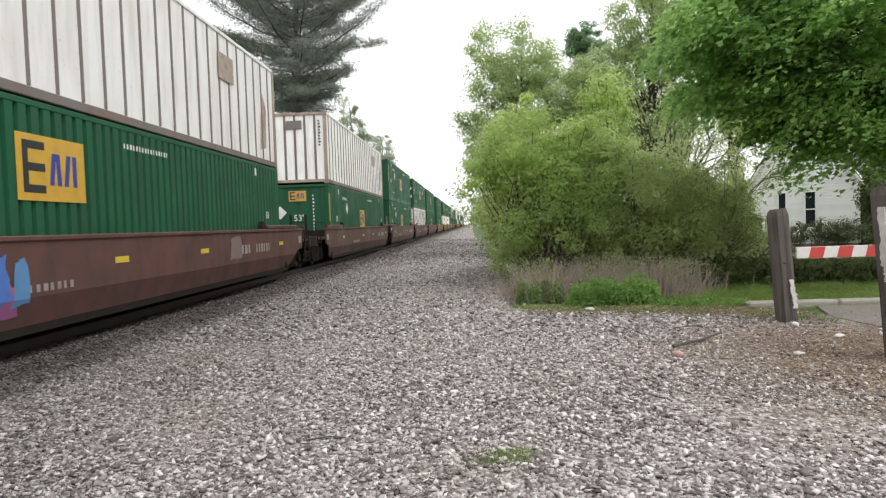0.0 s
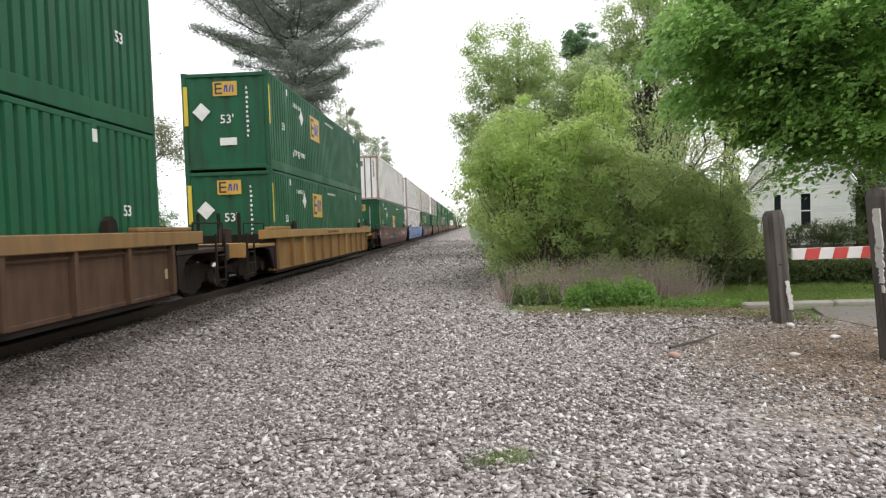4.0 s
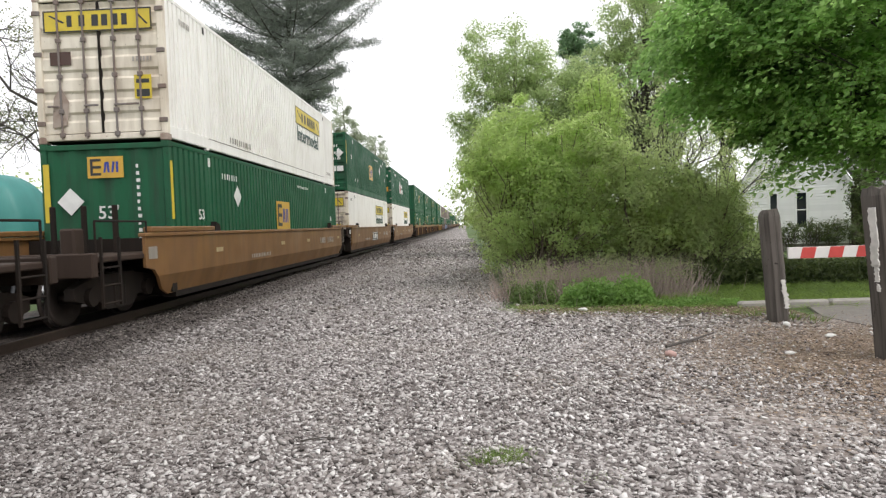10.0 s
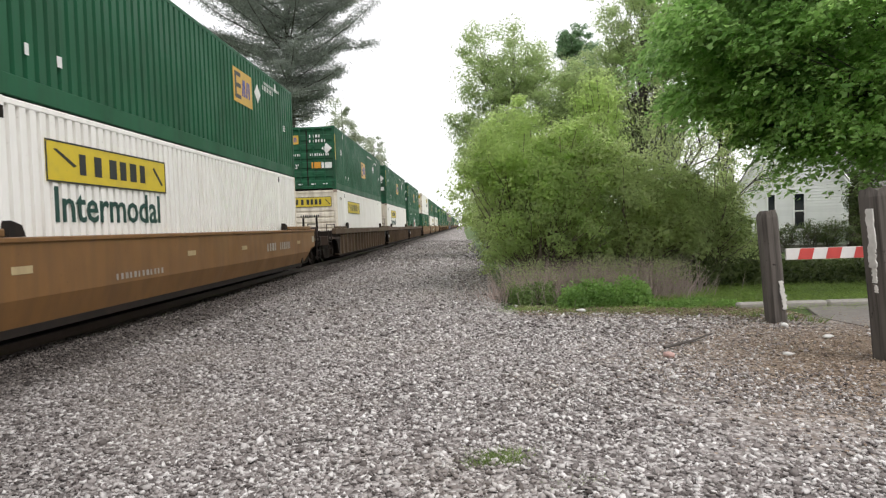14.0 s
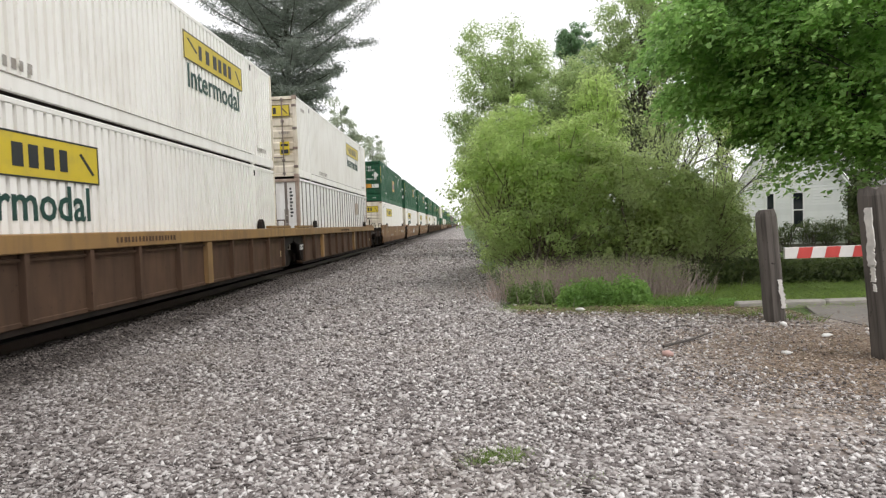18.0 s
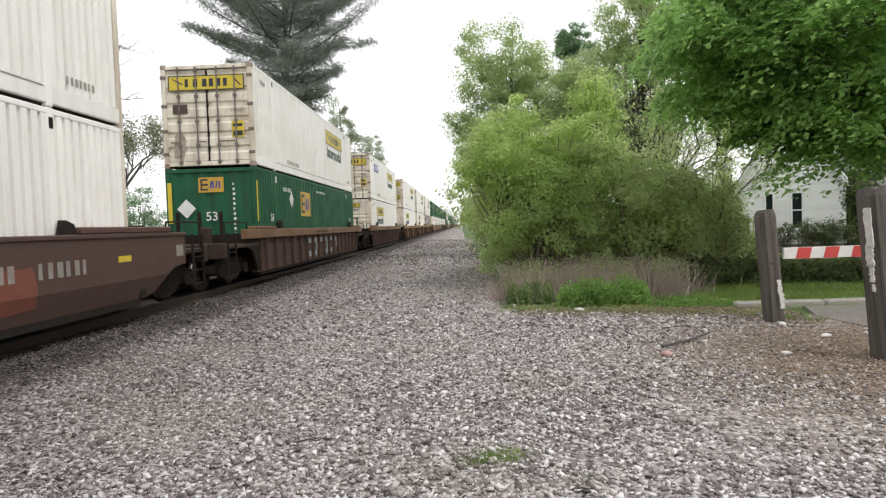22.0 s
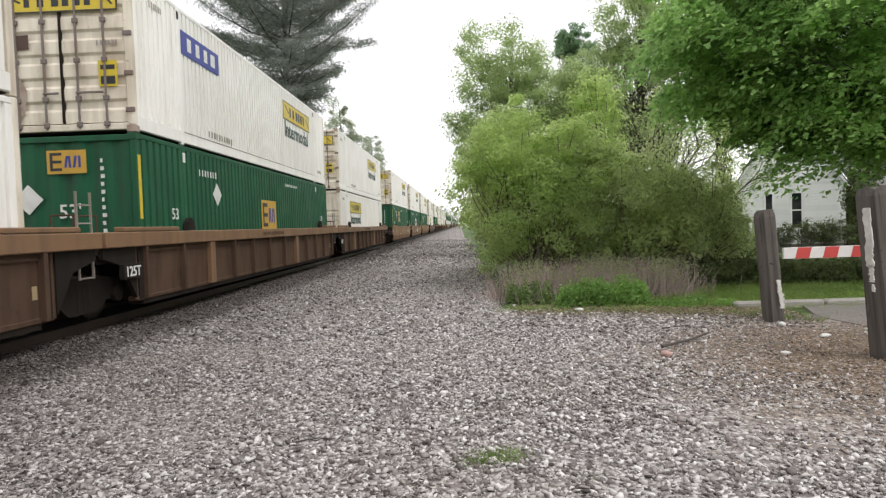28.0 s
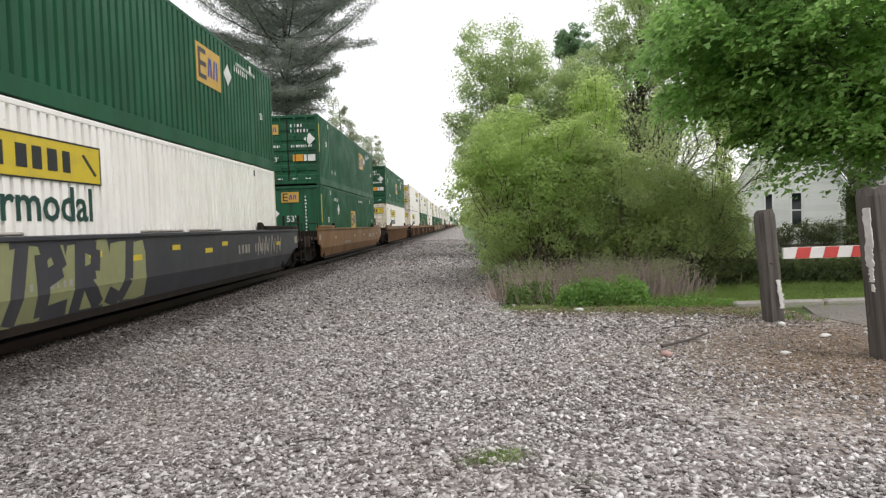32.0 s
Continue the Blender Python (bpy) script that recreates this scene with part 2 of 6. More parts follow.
def lettering(words, size, depth=0.004, bold=0.0):
    """A mesh of words in the built-in font, in the xy plane, its lower left corner at the origin."""
    cu = bpy.data.curves.new("words", "FONT")
    cu.body, cu.size, cu.extrude, cu.resolution_u, cu.offset = words, size, depth, 2, bold
    ob = bpy.data.objects.new("words", cu)
    scene.collection.objects.link(ob)
    me = bpy.data.meshes.new_from_object(ob.evaluated_get(bpy.context.evaluated_depsgraph_get()))
    bpy.data.objects.remove(ob)
    bpy.data.curves.remove(cu)
    return me


RIGHT = Matrix(((0, 0, 1, 0), (1, 0, 0, 0), (0, 1, 0, 0), (0, 0, 0, 1)))      # upright on a face that looks along +x, reading along +y
LEFT = Matrix(((0, 0, -1, 0), (-1, 0, 0, 0), (0, 1, 0, 0), (0, 0, 0, 1)))
BACK = Matrix(((1, 0, 0, 0), (0, 0, -1, 0), (0, 1, 0, 0), (0, 0, 0, 1)))      # on a face that looks along -y, reading along +x
FRONT = Matrix(((-1, 0, 0, 0), (0, 0, 1, 0), (0, 1, 0, 0), (0, 0, 0, 1)))
WORDS = {}


def words(name, body, size, material, parent, where, x, y, z, width=0.0, label=""):
    """Words that start at the place given; width: stretched to be that long."""
    if (body, size, material, width) not in WORDS:
        me = lettering(body, size, bold=0.009 if size > 0.5 else 0.003)
        if width:
            k = width / max(v.co.x for v in me.vertices)
            me.transform(Matrix.Diagonal((k, 1, 1, 1)))
        me.materials.append(M[material])
        WORDS[body, size, material, width] = me
    ob = new(name, WORDS[body, size, material, width])
    ob.parent = parent
    ob.matrix_basis = Matrix.Translation((x, y, z)) @ where
    if label:
        ob["label"] = label
    return ob


# ================= containers: 53 feet long, nose towards +y, doors towards -y =================
CL, CW, CH = 16.15, 2.59, 2.90
HW, HL = CW / 2, CL / 2


def corrugated(y0, y1, z0, z1, pitch, sx, deep=0.055, out=HW - 0.008, cut=(0.60, 0.67, 0.93)):
    """A side sheet with trapezoid folds."""
    b = Build()
    n = round((y1 - y0) / pitch)
    p = (y1 - y0) / n
    prof = []
    for i in range(n):
        y = y0 + i * p
        prof += [(y, out), (y + p * cut[0], out), (y + p * cut[1], out - deep), (y + p * cut[2], out - deep)]
    prof.append((y1, out))
    k = len(prof)
    vs = [(sx * x, y, z) for z in (z0, z1) for y, x in prof] + [(sx * (out - deep - 0.02), y, z) for z in (z0, z1) for y in (y0, y1)]
    fs = [(i, i + 1, k + i + 1, k + i) if sx > 0 else (i, k + i, k + i + 1, i + 1) for i in range(k - 1)]
    fs += [(2 * k, 2 * k + 2, 2 * k + 3, 2 * k + 1) if sx > 0 else (2 * k, 2 * k + 1, 2 * k + 3, 2 * k + 2)]
    return b.add(vs, fs)


def ribbed_end(y, sy, z0, z1, rows, deep=0.035, x=HW - 0.14):
    """An end wall with level folds."""
    prof = []
    p = (z1 - z0) / rows
    for i in range(rows):
        z = z0 + i * p
        prof += [(z, y), (z + p * 0.55, y), (z + p * 0.68, y - sy * deep), (z + p * 0.88, y - sy * deep)]
    prof.append((z1, y))
    k = len(prof)
    vs = [(s * x, yy, z) for s in (-1, 1) for z, yy in prof]
    fs = [(i, i + 1, k + i + 1, k + i) if sy > 0 else (i, k + i, k + i + 1, i + 1) for i in range(k - 1)]
    return Build().add(vs, fs).box(-x, x, y - sy * 0.06, y - sy * 0.05, z0, z1)


def bars(parent, name, material, where, x, y, z, n, w, h, gap, tall=False):
    """A row of small bars in place of writing that cannot be made out."""
    b = Build()
    for i in range(n):
        a = i * (w + gap)
        k = 0.6 + 0.4 * ((i * 7) % 5) / 4
        if tall:
            b.box(0, h * k, -a - w, -a, 0, 0.004)
        else:
            b.box(a, a + w * k, 0, h, 0, 0.004)
    ob = part(name, b, material, parent, "", Matrix.Translation((x, y, z)) @ where)
    return tagged(ob, kind="stuff")


class Face:
    """The side of a container that looks to the gravel and the end that looks back along the train, measured from that end."""

    def __init__(self, t, back):
        self.t, self.s = t, 1 if back == "D" else -1
        self.side, self.end = (RIGHT, BACK) if self.s > 0 else (LEFT, FRONT)
        self.ey = -self.s * (HL - 0.01)

    def at(self, u, z, out=0.0):
        return Matrix.Translation((self.s * (HW - 0.004 + out), self.s * (u - HL), z)) @ self.side

    def on_end(self, u, z, out=0.0):
        """u: to the right from the middle of the end, as one looks at it."""
        return Matrix.Translation((self.s * u, self.ey - self.s * out, z)) @ self.end

    def put(self, name, build, material, m, label=""):
        return part(name, build, material, self.t, label, m)

    def bars(self, name, material, m, n, w, h, gap, tall=False):
        return bars(self.t, name, material, m.to_3x3().to_4x4(), *m.translation, n, w, h, gap, tall)

    def words(self, name, body, size, material, m, width=0.0, label=""):
        return words(name, body, size, material, self.t, m.to_3x3().to_4x4(), *m.translation, width, label)


def logo_plate(f, m, w, h):
    q = f.put("logo", B(0, w, 0, h, 0, 0.006), "gold", m, "gold plate logo with dark and blue strokes")
    e = Build().box(0.08 * w, 0.15 * w, 0.12 * h, 0.9 * h, 0.006, 0.011)
    for k in (0.12, 0.45, 0.78):
        e.box(0.15 * w, 0.38 * w, k * h, (k + 0.12) * h, 0.006, 0.011)
    part("dark_stroke", e, "ink", q)
    b = Build()
    for k, d in ((0.44, 0.05), (0.56, -0.02), (0.66, 0.05), (0.80, 0.0)):
        b.plate([(k * w, 0.25 * h), ((k + 0.06) * w, 0.25 * h), ((k + 0.06 + d) * w, 0.75 * h), ((k + d) * w, 0.75 * h)], "z", 0.006, 0.011)
    part("blue_stroke", b, "blue", q)
    return q


def diamond(f, m, s=0.26):
    f.put("placard", Build().plate([(-s, 0), (0, -s), (s, 0), (0, s)], "z", 0, 0.006), "white", m, "white diamond placard")


def box_shell(t, back, skin, end_skin, pitch, rail=0.16, posts=True, folded=True, casting=None, far=False, deep=0.055, cut=(0.60, 0.67, 0.93)):
    """What every container has: floor, roof, rails, posts, castings, side sheets."""
    part("floor_frame", B(-HW + 0.06, HW - 0.06, -HL + 0.05, HL - 0.05, 0.03, 0.16), "dark", t, "dark steel floor frame")
    r = Build().box(-HW + 0.03, HW - 0.03, -HL + 0.03, HL - 0.03, CH - 0.06, CH - 0.035)
    for i in range(24):
        y = -HL + 0.5 + i * 0.66
        r.box(-HW + 0.2, HW - 0.2, y, y + 0.25, CH - 0.035, CH - 0.022)
    part("roof", r, skin, t)
    near = 1 if back == "D" else -1
    for s in (-1, 1):
        if folded:
            for y0, y1 in ((-HL + 0.12, -6.17), (-6.02, 6.02), (6.17, HL - 0.12)) if s == near and not far else ((-HL + 0.12, HL - 0.12),):
                part("side_panel", corrugated(y0, y1, rail, CH - 0.1, pitch, s, deep, cut=cut), skin, t)
        part("top_rail", B(s * (HW - 0.07), s * (HW - 0.004), -HL + 0.1, HL - 0.1, CH - 0.1, CH - 0.012, c=0.01), skin, t)
        part("bottom_rail", B(s * (HW - 0.09), s * (HW - 0.002), -HL + 0.1, HL - 0.1, 0.05 if skin == "jb" else 0.015, rail, c=0.012), "rib" if skin == "old" else skin, t)
        for e in (-1, 1):
            ya, yb = sorted((e * HL, e * (HL - 0.13)))
            part("corner_post", B(s * (HW - 0.13), s * HW, ya, yb, 0.13 if e == -near and not far else 0.0, CH - 0.13 if e == -near and not far else CH, c=0.015), end_skin, t)
            if posts and s == near and not far:
                part("lifting_post", B(s * (HW - 0.08), s * (HW - 0.001), e * 6.095 - 0.075, e * 6.095 + 0.075, 0.004, CH - 0.004, c=0.012), skin, t)
            if e == -near and not far:
                ya, yb = sorted((e * (HL + 0.003), e * (HL - 0.17)))
                for z in (0, CH - 0.13):
                    part("corner_casting", B(s * (HW - 0.16), s * (HW + 0.003), ya, yb, z, z + 0.13, c=0.012), casting or end_skin, t)
    for e in (-1, 1):
        ya, yb = sorted((e * HL, e * (HL - 0.1)))
        for z0, z1 in ((0.05, 0.17), (CH - 0.14, CH - 0.03)):
            part("end_sill", B(-HW + 0.1, HW - 0.1, ya + 0.004, yb - 0.004, z0, z1, c=0.012), end_skin, t)


def doors(t, skin, bar, full, rows=6):
    """Two door leaves with folds, four lock bars, handles and hinges."""
    for s in (-1, 1):
        x0, x1 = sorted((s * 0.024, s * (HW - 0.135)))
        p = 2.5 / rows
        prof = []
        for i in range(rows):
            z = 0.19 + i * p
            prof += [(z, 0.0), (z + p * 0.5, 0.0), (z + p * 0.62, 0.035), (z + p * 0.88, 0.035)]
        prof.append((2.73, 0.0))
        y = -HL + 0.03
        d = part("door", Build().plate([(y + a, z) for z, a in prof] + [(y + 0.06, 2.73), (y + 0.06, 0.19)], "x", x0, x1), skin, t)
        if not full:
            continue
        part("door_gasket", B(s * 0.002, s * 0.022, y - 0.016, y + 0.04, 0.19, 2.73), "dark", d, "black rubber door gasket")
        for q in (0.30, 0.80):
            g = Build().tube((s * q, y - 0.035, 0.08), (s * q, y - 0.035, 2.82), 0.022, 8)
            for z in (0.16, 0.62, 1.3, 2.0, 2.74):
                g.box(s * q - 0.05, s * q + 0.05, y - 0.06, y - 0.005, z - 0.045, z + 0.045, c=0.01)
            part("lock_bar", g, bar, d, "upright lock bar with brackets")
            part("handle", B(s * q - 0.03, s * q + (0.26 if q < 0.5 else -0.26), y - 0.075, y - 0.05, 0.70, 0.74, c=0.008), bar, d, "level bar handle")
        for z in (0.35, 1.0, 1.7, 2.5):
            part("hinge", B(s * (HW - 0.15), s * (HW + 0.012), y - 0.05, y - 0.005, z, z + 0.09, c=0.01), bar, d)


def container_emp(back, m, high=False, far=False):
    t = thing("shipping_container", "green corrugated steel container with gold plate logo", "container", "containers on the train", m)
    box_shell(t, back, "emp", "emp_end", 0.245, rail=0.30, far=far)
    n = 22
    fold = [(-1.155 + 0.11 * j, HL - 0.03 - (0.035 if j % 4 in (2, 3) else 0)) for j in range(n)]
    part("nose_wall", Build().plate(fold + [(1.155, HL - 0.08), (-1.155, HL - 0.08)], "z", 0.17, CH - 0.14), "emp_end", t)
    doors(t, "emp_end", "hub", back == "D" and not far)
    f = Face(t, back)
    if back == "N":
        u = 5.0 if high else 7.1
    else:
        u = 10.45 if high else 7.55
    logo_plate(f, f.at(u, 1.55 if high else 1.08, 0.002), 1.45, 0.88)
    if far:
        return t
    diamond(f, f.at(3.75 if back == "N" else 12.4, 1.95 if not high else 2.1, 0.002), 0.27)
    f.bars("caption", "white", f.at(u + 2.6, 2.50), 16, 0.05, 0.085, 0.05)
    f.bars("code_marking", "white", f.at(2.75 if back == "N" else 12.9, 2.32), 7, 0.075, 0.14, 0.08)
    f.words("number", "53", 0.32, "white", f.at(1.3, 1.35 if back == "N" else 1.7, 0.004))
    f.words("number", "53", 0.26, "white", f.at(14.9, 1.4, 0.004))
    f.bars("caption", "white", f.at(2.5, 0.62), 2, 0.14, 0.16, 0.55)
    if high and back == "N":
        f.words("lift_lettering", "TOP LIFT ONLY", 0.24, "white", f.at(2.6, 0.70, 0.004), 1.5)
    for u in (1.91, 14.1):
        f.put("lifting_mark", B(0, 0.13, 0, 0.2, 0, 0.005), "white", f.at(u, CH - 0.36, 0.005), "white mark on the lifting post")
    f.put("yellow_stripe", B(0.02, 0.12, 0, 1.15, 0, 0.006), "yellow", f.at(0, 1.35, 0.006), "upright yellow warning stripe")
    if back == "N":
        logo_plate(f, f.on_end(-0.35, 2.2), 0.72, 0.42)
        f.words("number", "53'", 0.36, "white", f.on_end(-0.18, 1.4, 0.004))
        diamond(f, f.on_end(-0.72, 1.75, 0.002), 0.27)
        f.put("notice", B(0, 0.5, 0, 0.22, 0, 0.005), "white", f.on_end(-0.2, 0.75), "small white notice plate")
        f.bars("code_marking", "white", f.on_end(0.62, 2.45), 11, 0.07, 0.075, 0.07, True)
        for x in (-1.24,):
            f.put("yellow_stripe", B(0, 0.12, 0, 1.15, 0, 0.006), "yellow", f.on_end(x, 1.35, 0.012), "upright yellow warning stripe")
    else:
        logo_plate(f, f.on_end(-1.02, 2.1), 0.66, 0.40)
        f.words("number", "53'", 0.28, "white", f.on_end(-0.72, 0.98, 0.004))
        f.bars("code_marking", "white", f.on_end(0.14, 2.38), 4, 0.08, 0.13, 0.06)
        f.bars("code_marking", "white", f.on_end(0.14, 2.16), 6, 0.075, 0.13, 0.06)
        diamond(f, f.on_end(0.92, 1.88, 0.012), 0.24)
        f.bars("caption", "white", f.on_end(0.15, 1.55), 9, 0.07, 0.1, 0.03)
        f.bars("caption", "white", f.on_end(-1.05, 1.55), 8, 0.07, 0.1, 0.03)
        f.put("placard", B(0, 0.42, 0, 0.28, 0, 0.006), "orange", f.on_end(0.2, 0.98, 0.006), "orange placard")
        f.put("notice", B(0, 0.47, 0, 0.26, 0, 0.006), "white", f.on_end(0.66, 0.98, 0.006), "white weight notice")
        for x in (-1.0, -0.45, 0.15, 0.7):
            f.put("reflector", B(0, 0.2, 0, 0.05, 0, 0.006), "white", f.on_end(x, 0.24, 0.006), "small white reflector")
    return t


def container_hub(back, m, far=False):
    t = thing("shipping_container", "dark green corrugated container with white tower logo", "container", "containers on the train", m)
    box_shell(t, back, "hub", "hub", 0.245, far=far)
    part("nose_wall", ribbed_end(HL - 0.03, 1, 0.17, CH - 0.14, 9), "hub", t)
    doors(t, "hub", "bar", back == "D")
    f = Face(t, back)
    u = 6.9 if back == "N" else 6.5
    q = f.put("logo", Build().plate([(0, 0), (1.1, 0), (1.1, 0.75), (0.85, 0.82), (0.72, 1.0), (0.55, 1.12), (0.38, 1.0), (0.25, 0.82), (0, 0.75)], "z", 0, 0.005), "white", f.at(u, 1.08), "white tower-shaped logo")
    part("red_stroke", Build().box(0.2, 0.42, 0.1, 0.68, 0.005, 0.01).box(0.68, 0.9, 0.1, 0.68, 0.005, 0.01).box(0.42, 0.68, 0.32, 0.46, 0.005, 0.01), "red", q)
    f.bars("wordmark", "white", f.at(u + 1.35, 1.58), 3, 0.30, 0.36, 0.08)
    f.bars("wordmark", "white", f.at(u + 1.35, 1.12), 5, 0.26, 0.36, 0.06)
    f.bars("code_marking", "white", f.at(2.85, 2.38), 7, 0.11, 0.18, 0.06)
    f.words("number", "53", 0.32, "white", f.at(1.35, 1.4, 0.004))
    f.bars("caption", "white", f.at(9.0, 2.5), 12, 0.09, 0.12, 0.04)
    for k in (1.91, 14.1):
        f.put("lifting_mark", B(0, 0.13, 0, 0.2, 0, 0.005), "white", f.at(k, CH - 0.36, 0.005), "white mark on the lifting post")
    if back == "N":
        f.bars("wordmark", "white", f.on_end(-0.85, 2.2), 3, 0.12, 0.16, 0.04)
        f.bars("wordmark", "white", f.on_end(-0.9, 2.0), 4, 0.12, 0.16, 0.04)
        f.bars("code_marking", "white", f.on_end(0.95, 2.6), 11, 0.07, 0.075, 0.07, True)
    else:
        f.bars("code_marking", "white", f.on_end(0.12, 2.35), 4, 0.13, 0.18, 0.05)
        f.bars("code_marking", "white", f.on_end(0.12, 2.10), 6, 0.12, 0.16, 0.05)
        f.put("notice", B(0, 0.38, 0, 0.3, 0, 0.006), "white", f.on_end(0.12, 0.95, 0.006), "white notice plate")
        f.put("placard", B(0, 0.43, 0, 0.35, 0, 0.006), "orange", f.on_end(0.62, 0.95, 0.006), "orange placard")
        diamond(f, f.on_end(-0.75, 1.95, 0.012), 0.24)
    return t


def yellow_panel(f, m, w, h):
    q = f.put("yellow_panel", B(0, w, 0, h, 0, 0.006), "yellow", m, "yellow panel with dark border and bars")
    part("border", Build().box(0, w, 0, 0.025, 0.006, 0.01).box(0, w, h - 0.025, h, 0.006, 0.01).box(0, 0.03, 0.03, h - 0.03, 0.006, 0.01).box(w - 0.03, w, 0.03, h - 0.03, 0.006, 0.01), "ink", q)
    b = Build()
    for i, (x, k) in enumerate(((0.22, 0.045), (0.33, 0.055), (0.45, 0.06), (0.54, 0.055), (0.63, 0.06), (0.725, 0.05))):
        b.box(x * w, (x + k) * w, h * 0.24, h * 0.76, 0.006, 0.011)
    tagged(part("wordmark", b, "ink", q), kind="stuff")
    tagged(part("corner_mark", Build().plate([(w * 0.86, h * 0.72), (w * 0.875, h * 0.76), (w * 0.965, h * 0.26), (w * 0.95, h * 0.22)], "z", 0.006, 0.01).plate([(w * 0.05, h * 0.78), (w * 0.07, h * 0.8), (w * 0.2, h * 0.45), (w * 0.18, h * 0.4)], "z", 0.006, 0.01), "ink", q), kind="stuff")
    return q


def container_jb(back, m, style="wide", far=False):
    """style: wide, with the big word; bare, the panel alone; badge, with a blue plate besides."""
    t = thing("shipping_container", {"wide": "white corrugated container with yellow panel and green word", "bare": "white corrugated container with plain yellow panel", "full": "white corrugated container with wide yellow end panel",
                                     "badge": "white corrugated container with yellow panel and blue badge"}[style], "container", "containers on the train", m)
    box_shell(t, back, "jb", "jb_end", 0.205, rail=0.30, casting="frame_rust", far=far, deep=0.085, cut=(0.62, 0.65, 0.94))
    part("nose_wall", ribbed_end(HL - 0.03, 1, 0.17, 1.95, 7, 0.06), "jb_end", t, "cream nose wall with level folds")
    part("nose_head", B(-HW + 0.14, HW - 0.14, HL - 0.06, HL - 0.03, 1.952, CH - 0.14), "jb_end", t)
    doors(t, "jb_end", "rib", back == "D" and not far)
    f = Face(t, back)
    u = 2.8 if back == "N" else 9.85
    yellow_panel(f, f.at(u, 1.86, 0.002), 3.6, 0.60)
    if far:
        return t
    if style != "bare":
        f.words("lettering", "Intermodal", 0.72, "teal_ink", f.at(u + 0.12, 1.30, 0.002), 3.2, "dark green word on white sheet")
    if style == "badge":
        q = f.put("badge", B(0, 2.1, 0, 0.50, 0, 0.006), "blue", f.at(2.1, 1.93, 0.002), "blue badge plate")
        tagged(part("badge_marking", Build().box(0.3, 0.5, 0.12, 0.4, 0.006, 0.01).box(0.75, 0.95, 0.12, 0.4, 0.006, 0.01).box(1.2, 1.4, 0.12, 0.4, 0.006, 0.01).box(1.6, 1.85, 0.12, 0.4, 0.006, 0.01), "white", q), kind="stuff")
    f.bars("caption", "bar", f.at(3.4 if back == "D" else 12.2, 0.36), 10, 0.10, 0.14, 0.06)
    f.bars("caption", "bar", f.at(14.6, 0.42), 7, 0.07, 0.12, 0.04)
    f.bars("code_marking", "bar", f.at(0.75, 2.45), 6, 0.06, 0.12, 0.03)
    f.put("seam_line", B(0, 12.0, 0, 0.02, 0, 0.004), "bar", f.at(2.05, 0.27, 0.004), "dark seam along the bottom rail")
    for k in (1.93, 14.12):
        f.put("lifting_mark", B(0, 0.09, 0, 0.16, 0, 0.005), "dark", f.at(k, CH - 0.30, 0.005), "dark slot of the lifting post")
    if back == "N":
        if style in ("bare", "full"):
            yellow_panel(f, f.on_end(-1.05, 2.12, -0.01), 2.1, 0.46)
        else:
            yellow_panel(f, f.on_end(-0.6, 2.36, -0.01), 1.2, 0.28)
            f.bars("caption", "ink", f.on_end(-0.5, 2.16, -0.01), 10, 0.07, 0.12, 0.03)
        f.bars("code_marking", "ink", f.on_end(-0.4, 1.66), 9, 0.07, 0.1, 0.03)
    else:
        yellow_panel(f, f.on_end(-1.08, 2.16, 0.004), 2.16, 0.42)
        f.put("notice", B(0, 0.34, 0, 0.46, 0, 0.006), "yellow", f.on_end(0.68, 0.82, 0.006), "yellow notice plate")
        tagged(f.put("notice_marking", Build().box(0.04, 0.3, 0.3, 0.38, 0.006, 0.01).box(0.04, 0.3, 0.04, 0.18, 0.006, 0.01), "ink", f.on_end(0.68, 0.82, 0.006)), kind="stuff")
        f.bars("code_marking", "bar", f.on_end(0.66, 1.55), 6, 0.05, 0.09, 0.02)
        f.put("placard", B(0, 0.42, 0, 0.26, 0, 0.005), "red_car", f.on_end(-0.98, 1.52, 0.006), "faded dark red placard")
        f.put("stain", Build().plate([(0, 0), (0.3, 0.05), (0.36, 0.5), (0.2, 0.8), (0.05, 0.6)], "z", 0, 0.003), "frame_rust", f.on_end(-1.0, 0.3, 0.004), "rusty stain on the door")
    return t


